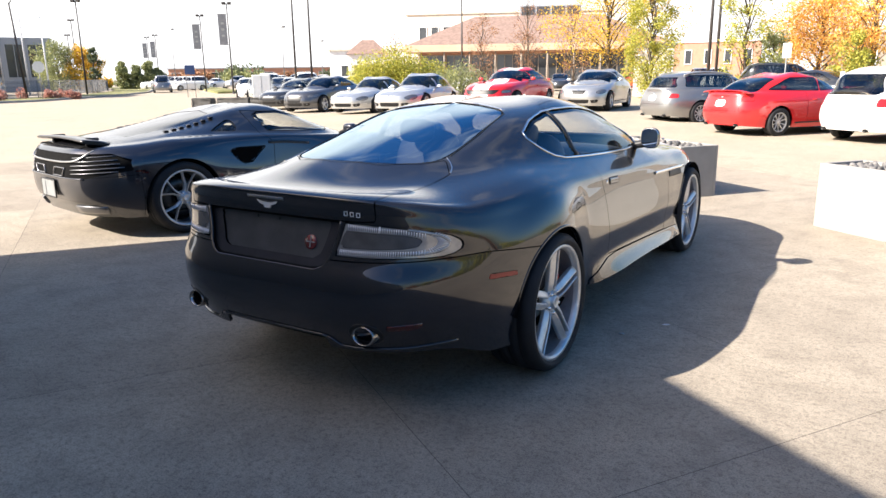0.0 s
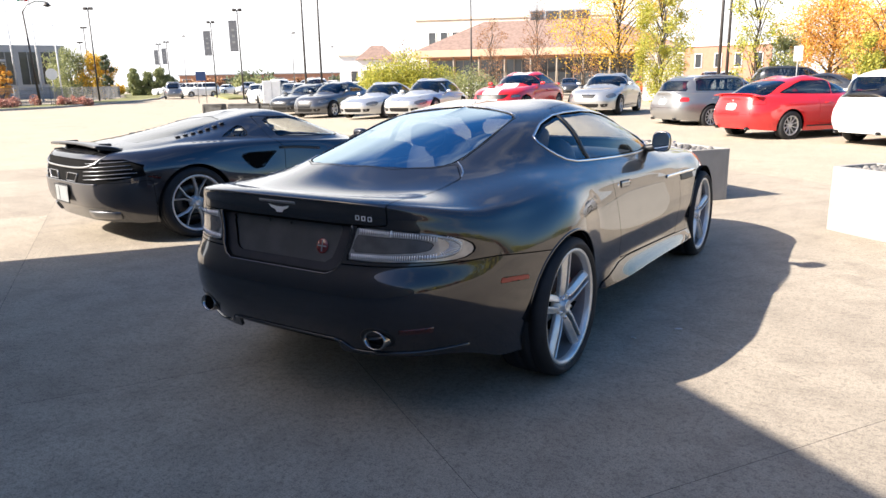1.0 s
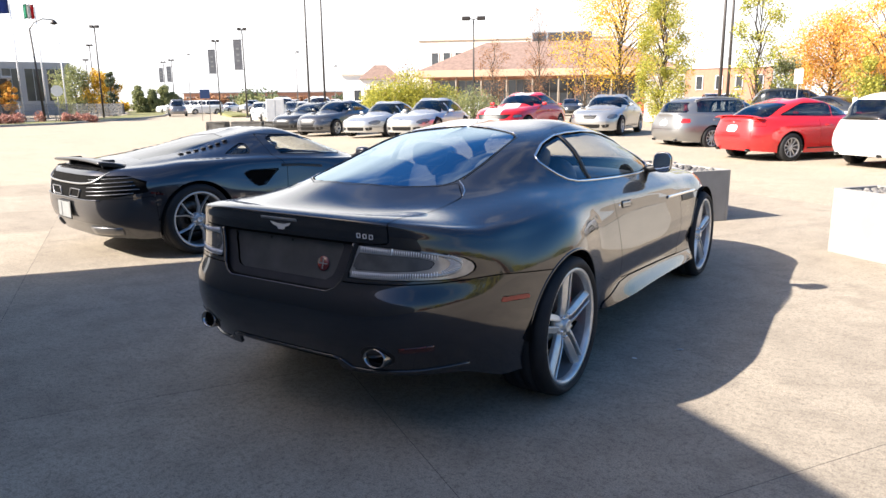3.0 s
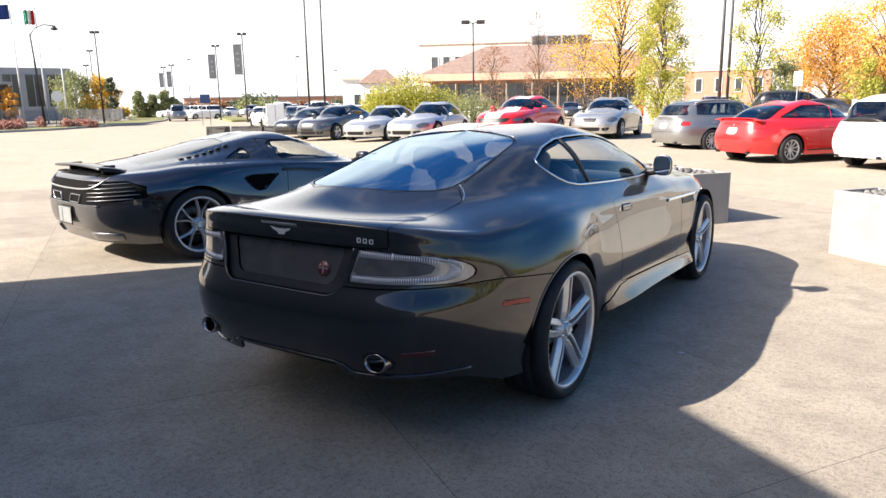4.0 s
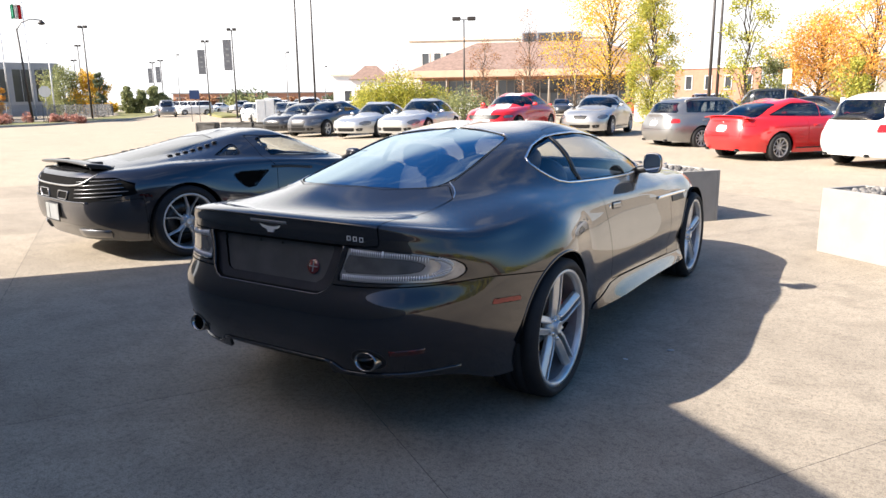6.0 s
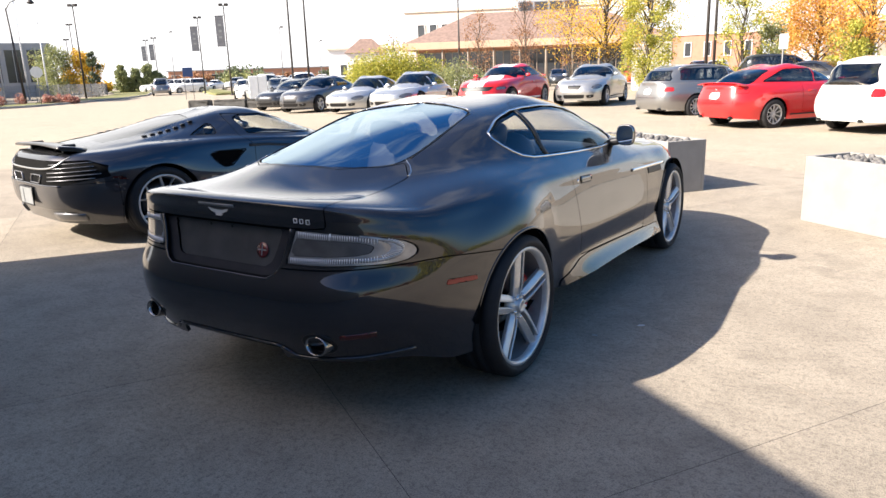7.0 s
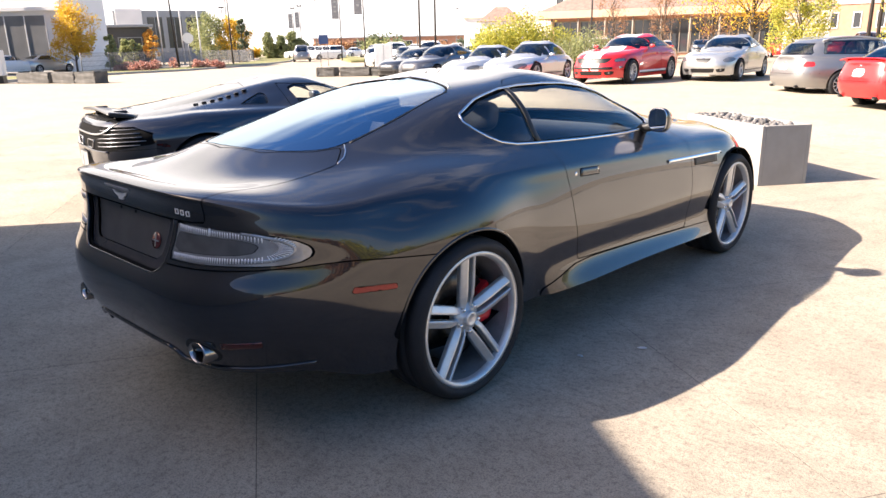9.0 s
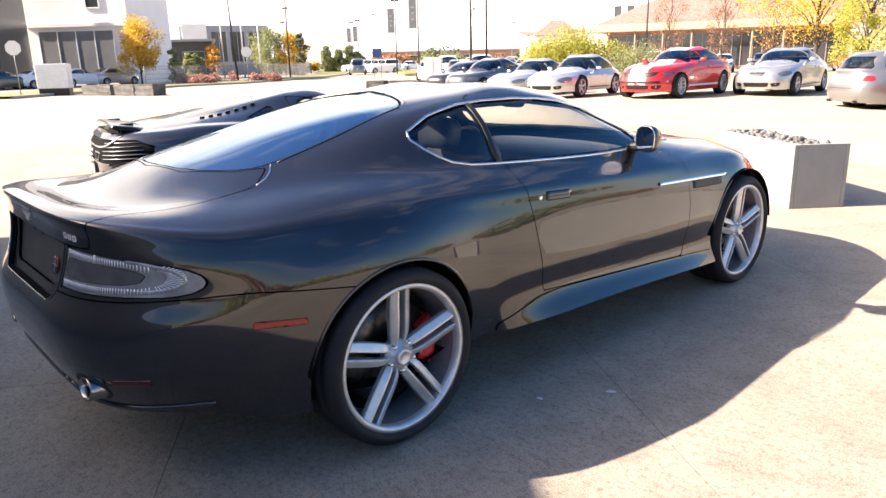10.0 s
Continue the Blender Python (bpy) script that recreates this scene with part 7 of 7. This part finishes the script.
def hip_roof(parent, w, d, z, h, over, run):
    bm = bmesh.new()
    a, b = w / 2 + over, d / 2 + over
    lo = [bm.verts.new(p) for p in ((-a, -b, z), (a, -b, z), (a, b, z), (-a, b, z))]
    hi = [bm.verts.new(p) for p in ((-a + run, -b + run, z + h), (a - run, -b + run, z + h), (a - run, b - run, z + h), (-a + run, b - run, z + h))]
    for i in range(4):
        bm.faces.new((lo[i], lo[(i + 1) % 4], hi[(i + 1) % 4], hi[i]))
    bm.faces.new(hi)
    bm.faces.new(lo[::-1])
    return part("roof", bm, M["shingle"], parent, "brown shingled hip roof")


# pavilion with the brown hip roof
pav = thing("pavilion_building", pose(-32.0, 70.5, 0, 0, 0, 24), "low tan pavilion with a brown hip roof and shop windows", "building")
part("wall", box((0, 0, 1.9), (24, 14, 3.8), .02), M["brick"], pav)
part("fascia", box((0, 0, 4.05), (26.4, 16.4, .7), .03), M["fascia"], pav, "tan fascia board")
hip_roof(pav, 24, 14, 4.42, 3.1, 1.0, 6.4)
roof_box = part("roof_plant", box((1.5, 0, 8.0), (6.5, 3, 1.1), .04), M["grey_wall"], pav, "grey roof-top plant screen")
for k in range(4):
    part("louvre", box((-.9 + 1.6 * k, -1.54, 8.0), (1.3, .08, .8), .01), M["dark_wall"], roof_box)
for k in range(9):
    window_unit(pav, (-10.4 + 2.6 * k, -7.04, 1.85), 2.35, 3.0, M["pane"], M["taupe"], 3)
for k in range(10):
    part("column", tube([(-11.7 + 2.6 * k, -7.9, 0), (-11.7 + 2.6 * k, -7.9, 3.7)], .08, 10), M["taupe"], pav)

mainb = thing("office_building", pose(-57, 92, 0, 0, 0, 24), "cream two-storey building with small upper windows", "building")
part("wall", box((9, 0, 5), (28, 12, 10), .02), M["stucco"], mainb)
part("parapet", box((9, 0, 10.1), (28.4, 12.4, .4), .02), M["stucco"], mainb)
for k in range(6):
    window_unit(mainb, (-2.6 + 1.75 * k, -6.04, 7.2), 1.0, 1.9, M["pane"], M["white_wall"])

small = thing("gatehouse_building", pose(-53.3, 67.8, 0, 0, 0, 34), "small white building with a brown pitched roof", "building")
part("wall", box((0, 0, 2.0), (4.6, 4, 4.0), .02), M["white_wall"], small)
hip_roof(small, 4.6, 4, 4.02, 1.7, .3, 1.9)
for k in range(2):
    window_unit(small, (-1.1 + 2.2 * k, -2.04, 2.0), 1.0, 1.4, M["pane"], M["fascia"])
hall = thing("hall_building", pose(-68, 88, 0, 0, 0, 36), "long pale yellow hall behind the bush", "building")
part("wall", box((0, 0, 2.6), (13, 10, 5.2), .02), M["white_wall"], hall)
part("roof", box((0, 0, 5.35), (13.6, 10.6, .3), .02), M["stucco"], hall)
for k in range(3):
    window_unit(hall, (-4 + 4 * k, -5.04, 2.2), 1.6, 1.6, M["pane"], M["white_wall"])

brickb = thing("brick_building", pose(-22.5, 107, 0, 0, 0, 8), "orange brick two-storey building with tall windows", "building")
part("wall", box((0, 0, 2.7), (16, 10, 5.4), .02), M["brick"], brickb)
part("parapet", box((0, 0, 5.5), (16.3, 10.3, .3), .02), M["white_wall"], brickb)
part("roof_unit", box((3.5, 0, 6.3), (3.2, 3, 1.4), .03), M["grey_wall"], brickb)
for k in range(6):
    window_unit(brickb, (-6.5 + 2.6 * k, -5.04, 3.4), .8, 1.8, M["pane"], M["white_wall"])
lowb = thing("warehouse_building", pose(9, 72, 0, 0, 0, -4), "long low tan warehouse behind the trees", "building")
part("wall", box((0, 0, 2.2), (24, 12, 4.4), .02), M["taupe"], lowb)
part("parapet", box((0, 0, 4.5), (24.4, 12.4, .3), .02), M["grey_wall"], lowb)
for k in range(6):
    window_unit(lowb, (-9 + 3.5 * k, -6.04, 2.1), 1.8, 1.8, M["pane"], M["white_wall"])
kiosk = thing("white_kiosk", pose(-10.6, 41.5, 0, 0, 0, 20), "white rendered service hut beside the trees", "building")
part("wall", box((0, 0, 1.5), (2.2, 2.2, 3.0), .03), M["white_wall"], kiosk)
part("roof", box((0, 0, 3.06), (2.5, 2.5, .12), .02), M["grey_wall"], kiosk)

# showrooms across the road
white_b = thing("white_showroom", pose(-64.6, 17.4, 0, 0, 0, 44), "white showroom with a wide display window", "building")
part("wall", box((0, 4, 5.6), (9.0, 8, 11.2), .03), M["white_wall"], white_b)
window_unit(white_b, (-.2, -.04, 2.7), 6.6, 3.6, M["pane_pale"], M["white_wall"], 4)
window_unit(white_b, (1.6, -.04, 7.3), 1.1, 1.8, M["pane"], M["white_wall"])
part("canopy", box((0, -.15, 5.0), (9.0, .3, .35), .03), M["white_wall"], white_b)
dark_b = thing("glass_showroom", pose(-62.5, 4.5, 0, 0, 0, 62), "dark glass-walled showroom with floor bands", "building")
part("wall", box((0, 4, 5.0), (13, 8, 10), .03), M["dark_wall"], dark_b)
for j in range(3):
    part("floor_band", box((0, -.06, .8 + 3.1 * j), (13, .12, .35), .01), M["grey_wall"], dark_b)
for j in range(2):
    for k in range(5):
        window_unit(dark_b, (-5 + 2.5 * k, -.04, 2.5 + 3.1 * j), 2.1, 2.2, M["pane"], M["grey_wall"])
grey_b = thing("grey_showroom", pose(-96.5, 48.5, 0, 0, 0, 70), "grey panelled showroom with sloping dark glass", "building")
part("wall", box((-2.3, 6, 3.5), (12.4, 12, 7.0), .03), M["grey_wall"], grey_b)
part("end_wall", box((-6.5, 5.9, 3.6), (3.4, 12.4, 7.2), .03), M["white_wall"], grey_b)
for k, xx in enumerate((-3.2, -.6, 2.0)):
    window_unit(grey_b, (xx, -.04, 4.0), 2.0, 4.2, M["pane"], M["grey_wall"], 2)
low_c = thing("service_building", pose(-76, 29.0, 0, 0, 0, 66), "low dark service building with a carport", "building")
part("wall", box((0, 3, 2.0), (10, 6, 4.0), .03), M["dark_wall"], low_c)
part("roof", box((0, 2.6, 4.1), (10.8, 7.4, .25), .03), M["grey_wall"], low_c)
for k in range(3):
    window_unit(low_c, (-3 + 3 * k, -.04, 1.8), 2.2, 2.2, M["pane"], M["grey_wall"])
far_hall = thing("far_warehouse", pose(-150, 150, 0, 0, 0, 42), "distant long brown warehouse on the skyline", "building")
part("wall", box((0, 0, 2), (60, 14, 4), .03), M["brick"], far_hall)
part("roof", box((0, 0, 4.1), (61, 15, .3), .03), M["grey_wall"], far_hall)
for k in range(12):
    window_unit(far_hall, (-28 + 5.0 * k, -7.04, 2.2), 2.4, 1.4, M["pane"], M["white_wall"])


# ---------- litter ----------
M["paper"] = mat("white_paper", (0.75, 0.75, 0.73), 0.7, var=0.15, scale=60)
for i, (x, y, s) in enumerate(((1.06, .62, .022), (1.24, .89, .030))):
    rnd = random.Random(300 + i)
    flake = bmesh.new()
    rim_ = [flake.verts.new((s * rnd.uniform(.6, 1) * math.cos(a), s * .6 * rnd.uniform(.6, 1) * math.sin(a), rnd.uniform(0, .004))) for a in np.linspace(0, 2 * math.pi, 7, endpoint=False)]
    mid = flake.verts.new((0, 0, .007))
    for j in range(7):
        flake.faces.new((rim_[j], rim_[(j + 1) % 7], mid))
    bmesh.ops.solidify(flake, geom=flake.faces[:], thickness=.002)
    scrap = part("paper_scrap", flake, M["paper"])
    scrap.matrix_world = pose(x, y, .003, 0, 0, 40 * i)
    tagged(scrap, "tiny crumpled white paper scrap on the concrete", "litter", "paper scraps")
